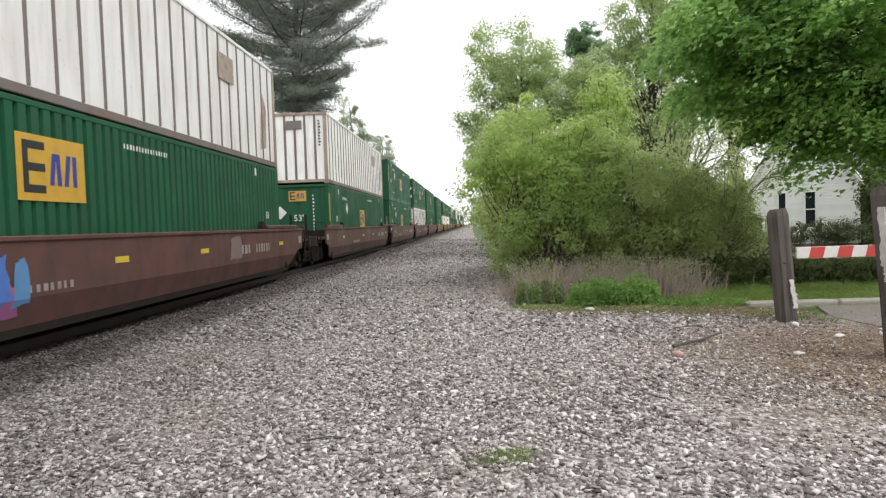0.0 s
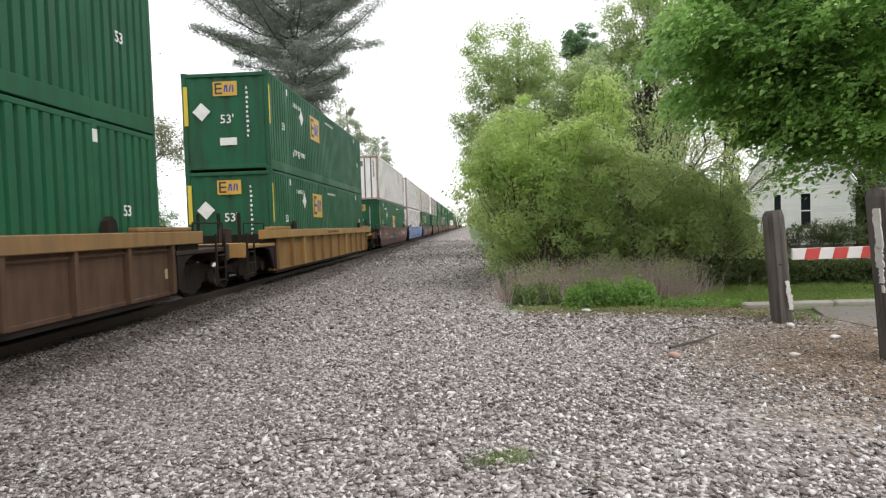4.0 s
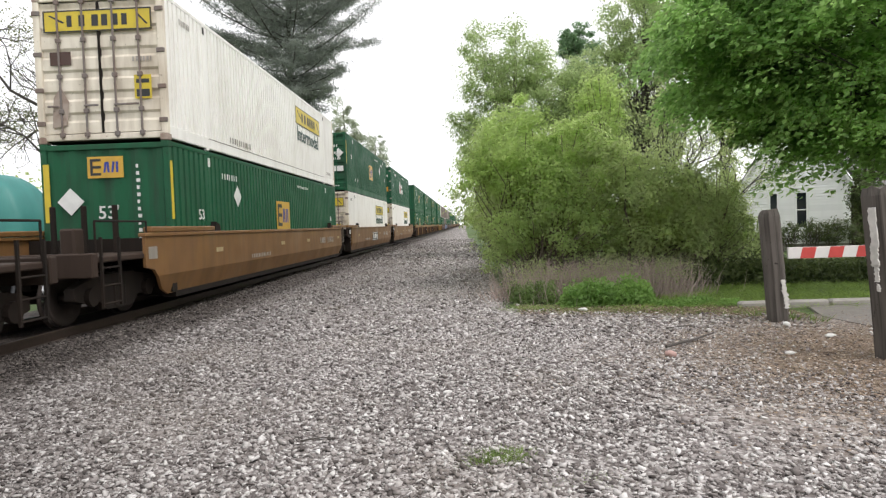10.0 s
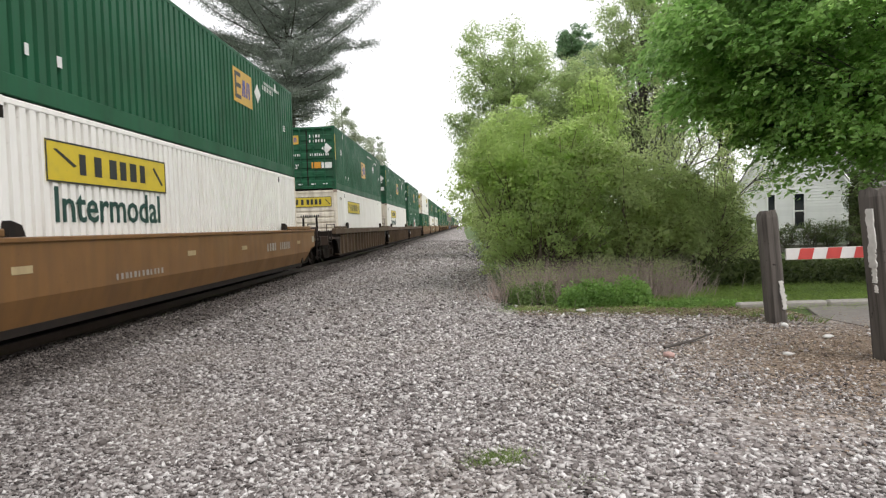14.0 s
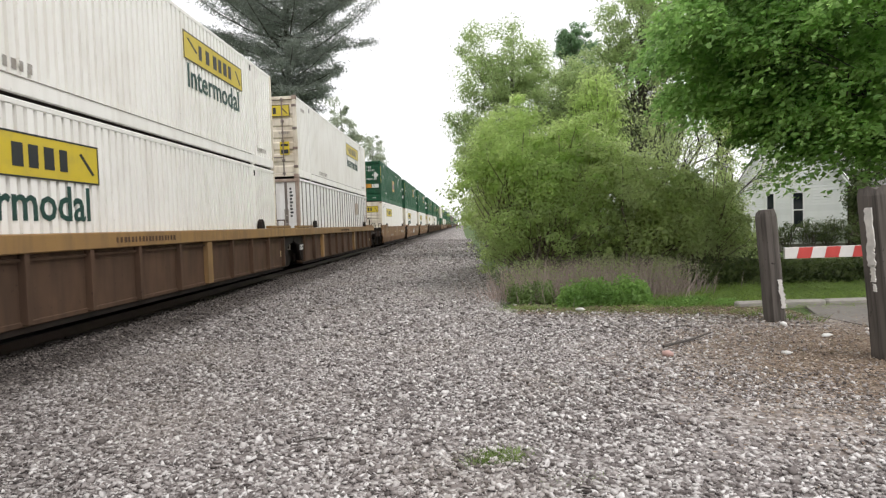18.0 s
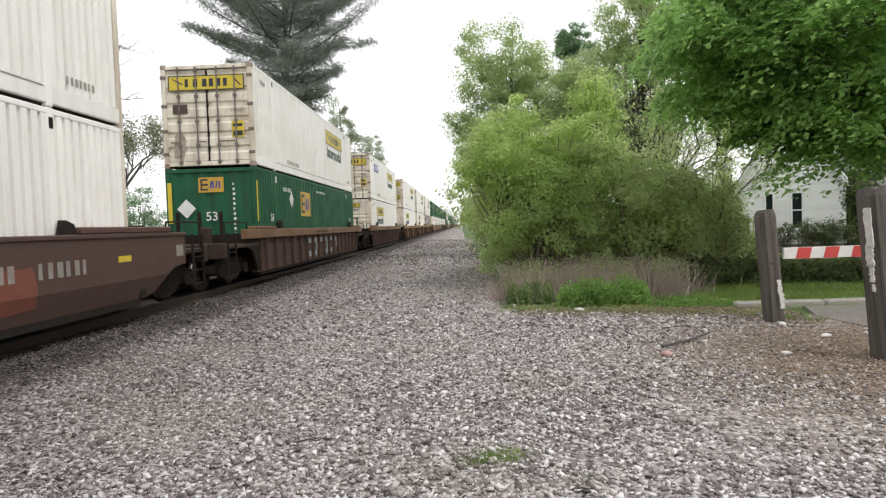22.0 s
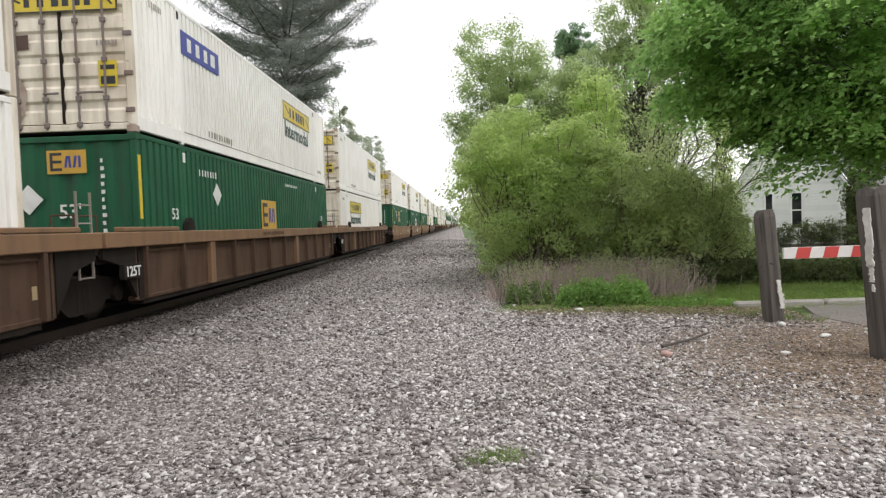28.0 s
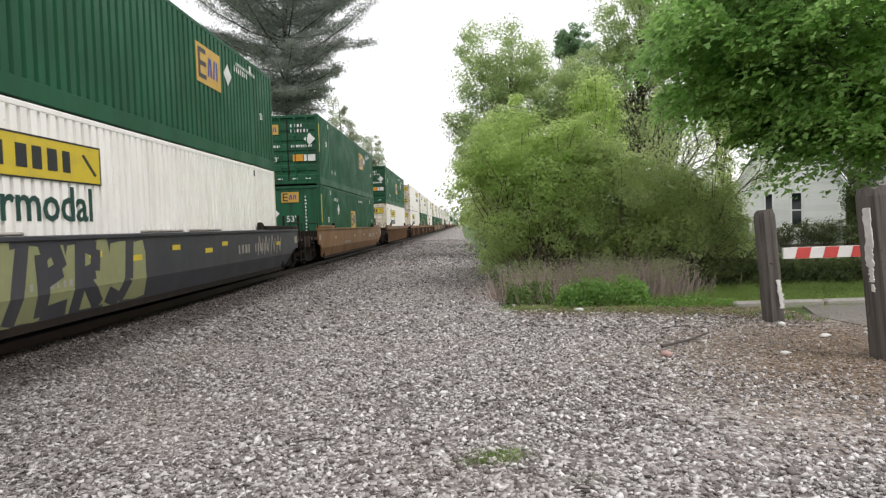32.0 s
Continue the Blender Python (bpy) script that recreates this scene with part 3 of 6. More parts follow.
def container_old(back, m, far=False):
    t = thing("shipping_container", "aged white sheet-and-post container with dark ribs", "container", "containers on the train", m)
    box_shell(t, back, "old", "frame_rust", 0.3, posts=False, folded=False, far=far)
    rib = B(-0.02, 0.028, -0.034, 0.034, 0.17, CH - 0.105, c=0.01).mesh("rib")
    near = 1 if back == "D" else -1
    for s in (-1, 1):
        part("side_panel", B(s * (HW - 0.06), s * (HW - 0.035), -HL + 0.12, HL - 0.12, 0.16, CH - 0.1), "old", t)
        if s == near:
            for i in range(26):
                part("rib", rib, "rib", t, "", Matrix.Translation((s * (HW - 0.034), -HL + 0.55 + i * (CL - 1.1) / 25, 0)))
    f = Face(t, back)
    f.put("patch", B(0, 0.95, 0, 0.62, 0, 0.004), "frame_rust", f.at(11.9, 1.75), "grey-brown square patch")
    f.put("stain", Build().plate([(0, 0), (0.5, 0.1), (0.6, 1.2), (0.3, 1.6), (0.1, 0.9)], "z", 0, 0.003), "frame_rust", f.at(14.8, 0.4, -0.03), "yellowed stain")
    for e in (-1, 1):
        ya, yb = sorted((e * (HL - 0.07), e * (HL - 0.045)))
        part("end_wall", B(-HW + 0.13, HW - 0.13, ya, yb, 0.17, CH - 0.14), "old", t)
        if e == -near:
            ya, yb = sorted((e * (HL - 0.046), e * (HL - 0.012)))
            for i in range(5):
                x = -0.82 + i * 0.41
                part("end_rib", B(x - 0.045, x + 0.045, ya, yb, 0.17, CH - 0.14, c=0.008), "rib", t)
    f.put("patch", B(0, 0.65, 0, 0.35, 0, 0.004), "rib", f.on_end(-0.35, 2.2), "grey square patch")
    f.bars("code_marking", "ink", f.on_end(0.95, 2.55, -0.03), 9, 0.07, 0.11, 0.05, True)
    return t


# ================= well cars: origin at rail height, in the middle of the well =================
WHEEL = {}


def wheel_mesh():
    if not WHEEL:
        b = Build()
        prof = ((0.0, 0.10), (0.12, 0.10), (0.16, 0.03), (0.36, 0.02), (0.40, 0.0), (0.455, 0.0), (0.455, 0.10), (0.485, 0.115), (0.485, 0.14), (0.40, 0.14), (0.30, 0.10), (0.0, 0.12))
        n = 24
        vs = [(x, r * math.cos(2 * math.pi * i / n), r * math.sin(2 * math.pi * i / n)) for r, x in prof for i in range(n)]
        k = len(prof)
        b.add(vs, [(j * n + i, j * n + (i + 1) % n, (j + 1) * n + (i + 1) % n, (j + 1) * n + i) for j in range(k - 1) for i in range(n)])
        WHEEL["wheel"] = b.mesh("wheel", True)
        t = Build()
        t.add([(x, 0.457 * math.cos(2 * math.pi * i / n), 0.457 * math.sin(2 * math.pi * i / n)) for x in (0.012, 0.09) for i in range(n)],
              [(i, (i + 1) % n, n + (i + 1) % n, n + i) for i in range(n)])
        WHEEL["tread"] = t.mesh("tread", True)
        f = Build()
        f.plate([(-1.28, 0.44), (-1.28, 0.62), (-1.0, 0.70), (-0.45, 0.78), (0.45, 0.78), (1.0, 0.70), (1.28, 0.62), (1.28, 0.44), (1.0, 0.36), (0.62, 0.36), (0.40, 0.20), (-0.40, 0.20), (-0.62, 0.36), (-1.0, 0.36)], "x", 0, 0.16)
        for y in (-0.89, 0.89):
            f.tube((0.16, y, 0.46), (0.24, y, 0.46), 0.15, 12)
        for y in (-0.16, 0, 0.16):
            f.tube((0.10, y, 0.24), (0.10, y, 0.62), 0.075, 8)
        WHEEL["frame"] = f.mesh("side_frame")
        WHEEL["axle"] = Build().tube((-0.75, 0, 0), (0.75, 0, 0), 0.09, 10).mesh("axle")
    return WHEEL


def truck(t, y, far=False):
    w = wheel_mesh()
    if far:
        part("truck", Build().box(-1.05, 1.05, -1.3, 1.3, 0.3, 0.75).tube((-0.8, -0.89, 0.46), (0.8, -0.89, 0.46), 0.46, 14).tube((-0.8, 0.89, 0.46), (0.8, 0.89, 0.46), 0.46, 14), "dark", t, "dark steel bogie with two axles", Matrix.Translation((0, y, 0)))
        return
    tr = part("truck", B(-1.0, 1.0, -0.22, 0.22, 0.45, 0.80, c=0.03), "dark", t, "dark steel bogie with two axles", Matrix.Translation((0, y, 0)))
    for s in (-1, 1):
        part("side_frame", w["frame"], "dark", tr, "", pose(s * 0.93, 0, 0, 0, 0, 0 if s > 0 else 180))
        for d in (-0.89, 0.89):
            part("wheel", w["wheel"], "wheel", tr, "", pose(s * 0.70, d, 0.46, 0, 0, 180 if s > 0 else 0))
    for d in (-0.89, 0.89):
        part("axle", w["axle"], "dark", tr, "", pose(0, d, 0.46))
        part("tread", w["tread"], "tread", tr, "bright worn wheel tread", pose(0.70, d, 0.46, 0, 0, 180))
    return tr


def platform(t, e, kind, paint, chord, far=False):
    """One end of a car: a short bridge over a shared bogie (A) or a full end with coupler, steps and hand brake (C)."""
    y = lambda a: e * a
    lo = lambda a, b: (min(y(a), y(b)), max(y(a), y(b)))
    part("bulkhead", B(-1.396, 1.396, *lo(8.20, 8.40), 0.30, 1.36, c=0.004), "dark", t, "dark end wall of the well")
    if kind == "A":
        part("end_deck", B(-1.25, 1.25, *lo(8.42, 9.45), 0.96, 1.12, c=0.02), "dark", t)
        part("centre_sill", B(-0.40, 0.40, *lo(8.42, 9.62), 0.55, 0.955, c=0.03), "dark", t)
        part("articulation", Build().tube((0, y(9.6), 0.62), (0, y(9.6), 1.06), 0.28, 14), "dark", t, "round articulated joint")
        if far:
            return
        for s in (-1, 1):
            part("grab_iron", Build().tube((s * 1.2, y(9.3), 1.1), (s * 1.2, y(9.3), 1.75), 0.016, 6).tube((s * 0.85, y(9.3), 1.1), (s * 0.85, y(9.3), 1.75), 0.016, 6).tube((s * 0.85, y(9.3), 1.75), (s * 1.2, y(9.3), 1.75), 0.016, 6), "brownrib", t)
        if e < 0:
            b = Build()
            for z in (0.78, 1.06, 1.34, 1.62, 1.9):
                b.tube((1.30, -9.62, z), (1.30, -10.0, z), 0.014, 6)
            b.box(1.285, 1.315, -9.64, -9.61, 0.76, 2.1).box(1.285, 1.315, -10.01, -9.98, 0.76, 2.1)
            part("ladder", b, "bar", t, "thin galvanised ladder at the joint")
            low = 0.0 if chord in ("tan", "brown", "dark") else 0.42
            part("load_plate", B(1.36, 1.46, -9.0, -8.42, 1.10 - low, 1.36 - low, c=0.01), "dark", t, "black load plate")
            words("load_marking", "125T", 0.24, "white", t, RIGHT, 1.464, -8.96, 1.15 - low, 0.5)
        return
    walkway = "gold_chord" if chord == "gold_chord" else "deck"
    part("end_deck", B(-1.42, 1.42, *lo(8.42, 10.95), 1.0, 1.10, c=0.02), walkway, t, "worn steel end walkway")
    part("centre_sill", B(-0.36, 0.36, *lo(8.42, 10.98), 0.60, 0.99, c=0.03), "dark", t)
    part("end_sill", B(-1.45, 1.45, *lo(10.96, 11.12), 0.78, 1.16, c=0.02), walkway, t)
    c = Build().box(-0.09, 0.09, *lo(11.12, 11.62), 0.80, 0.96, c=0.02)
    c.plate([(-0.20, y(11.58)), (0.16, y(11.58)), (0.22, y(11.74)), (0.14, y(11.80)), (0.02, y(11.70)), (-0.16, y(11.76)), (-0.24, y(11.70))], "z", 0.76, 1.02)
    part("coupler", c, "dark", t, "cast steel knuckle coupler")
    h = Build().tube((0.25, y(11.1), 0.9), (0.42, y(11.45), 0.55), 0.028, 6).tube((0.42, y(11.45), 0.55), (0.34, y(11.75), 0.5), 0.028, 6)
    part("air_hose", h, "ink", t, "black rubber air hose")
    if far:
        truck(t, y(9.75), True)
        return
    for s in (-1, 1):
        g = Build()
        for a in (9.3, 10.9):
            g.tube((s * 1.38, y(a), 1.1), (s * 1.38, y(a), 1.65), 0.018, 6)
        g.tube((s * 1.38, y(9.3), 1.65), (s * 1.38, y(10.9), 1.65), 0.018, 6)
        part("handrail", g, "dark", t)
        st = Build()
        for z in (0.36, 0.64, 0.92):
            st.tube((s * 1.44, y(10.35), z), (s * 1.44, y(10.85), z), 0.016, 6)
        st.box(s * 1.42, s * 1.46, *lo(10.32, 10.36), 0.30, 1.4).box(s * 1.42, s * 1.46, *lo(10.84, 10.88), 0.30, 1.4)
        part("ladder", st, "dark", t, "side steps at the car's corner")
    for x in (-0.75, -0.15, 0.45):
        part("guide_post", B(x - 0.04, x + 0.04, *lo(8.56, 8.66), 1.10, 2.0, c=0.015), "dark", t, "dark upright guide post")
    if e < 0:
        part("brake_housing", B(0.62, 0.86, *lo(10.3, 10.6), 1.1, 1.55, c=0.03), "deck", t, "dark hand brake housing")
    else:
        part("air_tank", Build().tube((-0.3, y(9.7), 1.34), (0.7, y(9.7), 1.34), 0.2, 14), chord, t, "round air reservoir")
    truck(t, y(9.75))


PAINTS = {
    "tan": ("tan", "tan", "tan smooth-sided well car"), "brown": ("brown", "brown", "dark brown smooth-sided well car"),
    "blue": ("blue_car", "brown", "well car sprayed blue and pink"), "pink": ("pink_car", "brown", "brown well car with faded spray paint"),
    "red": ("red_car", "brown", "red-brown well car with spray paint"), "black": ("black_car", "dark", "black well car with olive spray letters"),
    "rib": ("brownrib", "tan_top", "brown ribbed well car with yellow-tan top chord"),
    "ribgrey": ("grey_web", "grey_web", "grey-brown well car with close ribs"), "ribmaroon": ("maroon_web", "rust_chord", "maroon-brown well car with close ribs and olive tag"),
    "ribtagged": ("maroon_web", "rust_chord", "maroon-brown ribbed well car with pale blue spray letters"), "ribochre": ("brownrib", "ochre", "brown ribbed well car with dull ochre top chord"),
    "riborange": ("orange_web", "orange_web", "orange-brown well car with close ribs"),
    "ribtan": ("gold_tan", "gold_chord", "tan ribbed well car with yellow top chord"),
}


def blotch(pts, rough=0.12, seed=0):
    """An uneven outline through the points."""
    r = random.Random(seed)
    out = []
    n = len(pts)
    for i in range(n):
        (a, b), (c, d) = pts[i], pts[(i + 1) % n]
        for k in range(4):
            out.append((a + (c - a) * k / 4 + r.uniform(-rough, rough), b + (d - b) * k / 4 + r.uniform(-rough, rough) * 0.6))
    return out


def spray(t, paint, o, front):
    """Spray paint on the side that looks to the gravel, as plain strokes."""
    r = random.Random(len(paint))

    def patch(y0, y1, z0, z1, col, d, seed):
        part("spray_patch", skin(Build(), blotch([(y0, z0), (y1, z0 + 0.05), (y1 - 0.1, z1), (y0 + 0.1, z1 - 0.05)], 0.045, seed), o + d, o + d + 0.003), col, t, "sprayed paint patch")

    def stroke(pts, w, col, d, label="sprayed line"):
        b = Build()
        for (a, c), (e, g) in zip(pts, pts[1:]):
            dy, dz = e - a, g - c
            k = max(math.hypot(dy, dz), 1e-6)
            ny, nz = -dz / k * w, dy / k * w
            skin(b, [(a - ny, c - nz), (e - ny, g - nz), (e + ny, g + nz), (a + ny, c + nz)], o + d, o + d + 0.003)
        part("spray_stroke", b, col, t, label)

    if paint == "black":
        for k in range(4):
            patch(-5.3 + k * 1.12, -4.0 + k * 1.12, 0.30, 1.37 - 0.03 * (k % 2), "olive_spray", 0.0004 * k, 30 + k)
        letters = (((0, 0.30), (0.05, 1.34), (0.05, 0.85), (0.55, 1.34), (0.12, 0.85), (0.62, 0.36)), ((0.02, 0.32), (0.22, 1.36)),
                   ((0.62, 0.42), (0.12, 0.36), (0.10, 0.84), (0.48, 0.98), (0.34, 1.32), (0.08, 1.20), (0.10, 0.84)), ((0, 0.32), (0.08, 1.34), (0.44, 1.22), (0.40, 0.90), (0.10, 0.84), (0.58, 0.34)),
                   ((0.0, 0.50), (0.36, 0.36), (0.55, 0.70), (0.62, 1.34)))
        y = -5.05
        for i, (pts, w) in enumerate(zip(letters, (0.95, 0.50, 0.90, 0.82, 0.8))):
            stroke([(y + a * 1.1, z) for a, z in pts], 0.125, "black_car", 0.003 + 0.0006 * i, "broad black letter stroke")
            y += w
        stroke([(-7.4, 0.5), (-6.6, 0.45), (-6.7, 0.85), (-7.3, 0.95), (-7.2, 1.3), (-6.5, 1.3)], 0.06, "pale_spray", 0.003, "pale letter stroke")
        for y in (-4.6, 0.15, 2.2):
            part("top_pad", B(1.36, 1.47, y - 0.8, y + 0.8, 1.452, 1.50, c=0.02), "bar", t, "pale worn pad on the top chord")
        for i in range(4):
            y = 5.6 + i * 0.6
            stroke([(y, 0.75), (y + 0.18, 1.28), (y + 0.36, 0.8), (y + 0.5, 1.2)], 0.03, "bar", 0.002)
        for y in (-5.2, -2.4, 0.4, 3.0):
            part("yellow_tag", B(o, o + 0.006, y, y + 0.35, 1.1, 1.2), "yellow", t, "yellow reflector")
    elif paint == "pink":
        if front == "C":
            for k, (a, c) in enumerate(((-4.7, -4.1), (-4.2, -3.7), (-3.9, -3.4))):
                patch(a, c, 0.32 + 0.04 * k, 0.80 + 0.05 * k, "pink_spray", 0.001 + 0.0004 * k, 3 + k)
            for k, (a, c) in enumerate(((-4.4, -4.0), (-4.0, -3.5), (-3.5, -3.15))):
                patch(a, c, 0.66 - 0.05 * k, 1.26 - 0.04 * k, "blue_spray" if k % 2 else "sky_spray", 0.004 + 0.0004 * k, 14 + k)
        patch(3.6, 4.4, 0.75, 1.3, "pale_spray", 0.006, 9)
        for k in range(8 if front == "A" else 0):
            y = -2.4 + k * 0.55
            stroke([(y, 0.40 + 0.1 * r.random()), (y + 0.1, 0.8), (y + 0.05 * k % 0.3, 1.28), (y + 0.3, 1.1), (y + 0.25, 0.7), (y + 0.42, 0.45)], 0.035, "ink", 0.0095 + 0.0003 * k)
        for i in range(9 if front == "A" else 0):
            y = -1.6 + i * 0.5
            stroke([(y + r.uniform(0, 0.2), r.uniform(0.4, 0.7)), (y + r.uniform(0, 0.5), r.uniform(1.0, 1.3)), (y + 0.5, r.uniform(0.5, 0.9)), (y + r.uniform(0.3, 0.7), r.uniform(0.9, 1.3))], 0.018, "pale_spray", 0.013 + 0.0004 * i)
    elif paint == "red":
        patch(4.2, 5.4, 0.42, 1.05, "red_spray", 0.001, 6)
        patch(-6.6, -5.9, 0.5, 1.2, "red_spray", 0.001, 7)
        for i in range(16):
            y = -3.6 + i * 0.52
            stroke([(y, r.uniform(0.45, 0.9)), (y + r.uniform(0, 0.4), r.uniform(1.0, 1.35)), (y + 0.3, r.uniform(0.5, 0.9)), (y + r.uniform(0.3, 0.6), r.uniform(0.8, 1.3))], 0.018, "pale_spray", 0.005 + 0.0004 * i)
    elif paint == "ribtagged":
        for k in range(6):
            y = -2.82 + k * 0.97
            b = Build()
            b.box(1.371, 1.375, y, y + 0.16, 0.45, 1.08).box(1.371, 1.375, y + 0.16, y + 0.78, 0.92, 1.10)
            if k % 3 != 2:
                b.box(1.371, 1.375, y + 0.16, y + 0.72, 0.42, 0.62)
            if k % 2:
                b.box(1.371, 1.375, y + 0.60, y + 0.78, 0.62, 0.92)
            part("spray_letter", b, "ice_spray", t, "pale blue sprayed block letter")
    elif paint == "ribmaroon":
        for y, pts in ((-3.6, ((0, 0.6), (0.1, 0.9), (0.35, 0.95), (0.4, 0.65), (0.2, 0.5), (0, 0.6))), (-2.6, ((0, 0.5), (0.05, 1.0), (0.05, 0.72), (0.35, 0.95), (0.1, 0.75), (0.4, 0.5)))):
            b = Build()
            for (a, c), (e, g) in zip(pts, pts[1:]):
                b.tube((1.374, y + a, c), (1.374, y + e, g), 0.028, 6)
            part("spray_stroke", b, "olive_spray", t, "olive sprayed mark")
    elif paint == "blue":
        for i in range(16):
            y = -8.2 + i * 1.02
            patch(y + r.uniform(-0.2, 0.2), y + r.uniform(0.4, 1.1), r.uniform(0.32, 0.6), r.uniform(0.8, 1.35), ("sky_spray", "blue_spray", "sky_spray", "navy_spray", "blue_spray", "pink_spray")[i % 6], 0.001 + 0.0006 * i, i)


CREASE = 0.66


def skin(b, outline, x0, x1, s=1):
    """A flat shape (y, z) on a car's side: upright above the crease, leaning inwards below it."""
    for up in (True, False):
        inside = (lambda p: p[1] >= CREASE) if up else (lambda p: p[1] <= CREASE)
        out = []
        for p, q in zip(outline, outline[1:] + outline[:1]):
            if inside(p):
                out.append(p)
            if inside(p) != inside(q):
                k = (CREASE - p[1]) / (q[1] - p[1])
                out.append((p[0] + (q[0] - p[0]) * k, CREASE))
        if len(out) > 2:
            n = len(b.v)
            b.plate(out, "x", s * x0, s * x1)
            b.v[n:] = [(x - s * 0.30 * max(0.0, CREASE - z), y, z) for x, y, z in b.v[n:]]
    return b


def well_car(paint, front, rear, m, far=False):
    web, chord, label = PAINTS[paint]
    t = thing("well_car", label + ", carrying two containers", "rail car", "cars of the train", m)
    fr = Build()
    for i in range(11):
        y = -7.8 + i * 1.56
        fr.box(-1.3, 1.3, y - 0.12, y + 0.12, 0.20, 0.35)
    fr.box(-1.36, -1.10, -8.2, 8.2, 0.19, 0.30).box(1.10, 1.36, -8.2, 8.2, 0.19, 0.30)
    part("well_floor", fr, "dark", t, "crosswise floor beams of the well")
    for s in (-1, 1):
        if paint.startswith("rib"):
            part("web", B(s * 1.34, s * 1.37, -8.5, 8.5, 0.30, 1.23), web, t, "recessed brown side web")
            part("top_chord", B(s * 1.31, s * 1.49, -9.55, 9.55, 1.22, 1.475, c=0.015), chord, t, "yellow-tan top chord")
            part("bottom_chord", B(s * 1.20, s * 1.385, -8.45, 8.45, 0.27, 0.35, c=0.012), web, t)
            for e in (-1, 1):
                part("end_gusset", Build().plate([(e * 8.5, 1.22), (e * 9.5, 1.22), (e * 9.5, 1.05), (e * 8.9, 0.9), (e * 8.5, 0.34)], "x", s * 1.32, s * 1.40), "dark", t)
                part("raised_rail", B(s * 1.31, s * 1.49, min(e * 6.9, e * 9.0), max(e * 6.9, e * 9.0), 1.48, 1.56, c=0.015), chord, t)
                part("lashing_stand", Build().plate([(e * 6.2 - 0.16, 1.48), (e * 6.2 + 0.16, 1.48), (e * 6.2 + 0.12, 1.66), (e * 6.2, 1.74), (e * 6.2 - 0.12, 1.66)], "x", s * 1.33, s * 1.45), "dark", t)
            wide = (2, 7)
            spots = [-8.2, -6.64, -5.18, -3.72, -2.26, -0.8, 0.8, 2.26, 3.72, 5.18, 6.64, 8.2]
            if paint in ("ribgrey", "ribmaroon", "ribtagged", "riborange"):
                wide, spots = (), [-7.76 + 0.97 * i for i in range(17)]
            if far or s < 0:
                b = Build()
                for y in spots:
                    b.box(s * 1.365, s * 1.47, y - 0.04, y + 0.04, 0.36, 1.225)
                tagged(part("ribs", b, web, t), kind="stuff")
            else:
                for i, y in enumerate(spots):
                    w = 0.13 if i in wide else 0.045
                    part("rib", B(s * 1.365, s * 1.475, y - w, y + w, 0.30, 1.222, c=0.008), chord if i in wide else web, t)
            part("upper_stiffener", B(s * 1.366, s * 1.41, -8.2, 8.2, 1.12, 1.16), web, t)
        else:
            y1, y0 = 8.34 if front == "A" else 9.95, -8.2 if rear == "A" else -9.5
            o = [(8.30, 0.28), (8.34, 0.36), (8.34, 1.40)] if front == "A" else [(8.3, 0.28), (8.75, 0.36), (9.2, 0.68), (9.45, 0.78), (9.95, 0.82), (9.95, 1.40)]
            o = [(-8.16, 0.28)] + o + ([(-8.2, 1.40), (-8.2, 0.36)] if rear == "A" else [(-9.5, 1.40), (-9.5, 0.84), (-9.2, 0.78), (-8.8, 0.40), (-8.5, 0.28)])
            part("side_plate", skin(Build(), o, 1.40, 1.455, s), web, t)
            part("top_chord", B(s * 1.34, s * 1.485, y0 - 0.03, y1 + 0.03, 1.375, 1.45, c=0.015), web, t)
            part("lower_flange", B(s * 1.20, s * 1.352, -8.15, 8.28, 0.25, 0.30, c=0.012), web, t)
            for e, kind, end in ((1, front, y1), (-1, rear, y0)):
                if kind == "A":
                    part("end_gusset", Build().plate([(end + e * 0.004, 0.95), (end + e * 0.004, 1.44), (e * 9.15, 1.44), (e * 9.15, 1.05), (e * 8.8, 0.95)], "x", s * 1.36, s * 1.42), "deck", t, "dark gusset at the joint")
                elif not far and s > 0:
                    part("end_notice", B(1.4555, 1.460, end - 0.42 if e > 0 else end + 0.1, end - 0.1 if e > 0 else end + 0.42, 0.98, 1.2), "bar", t, "small pale notice at the car's end")
            for e in (-1, 1):
                part("raised_rail", B(s * 1.32, s * 1.49, min(e * 6.4, e * 9.3), max(e * 6.4, e * 9.3), 1.452, 1.56, c=0.02), chord, t)
                part("lashing_stand", Build().plate([(e * 6.15 - 0.16, 1.452), (e * 6.15 + 0.16, 1.452), (e * 6.15 + 0.1, 1.6), (e * 6.15 - 0.1, 1.66)], "x", s * 1.34, s * 1.46), "dark", t)
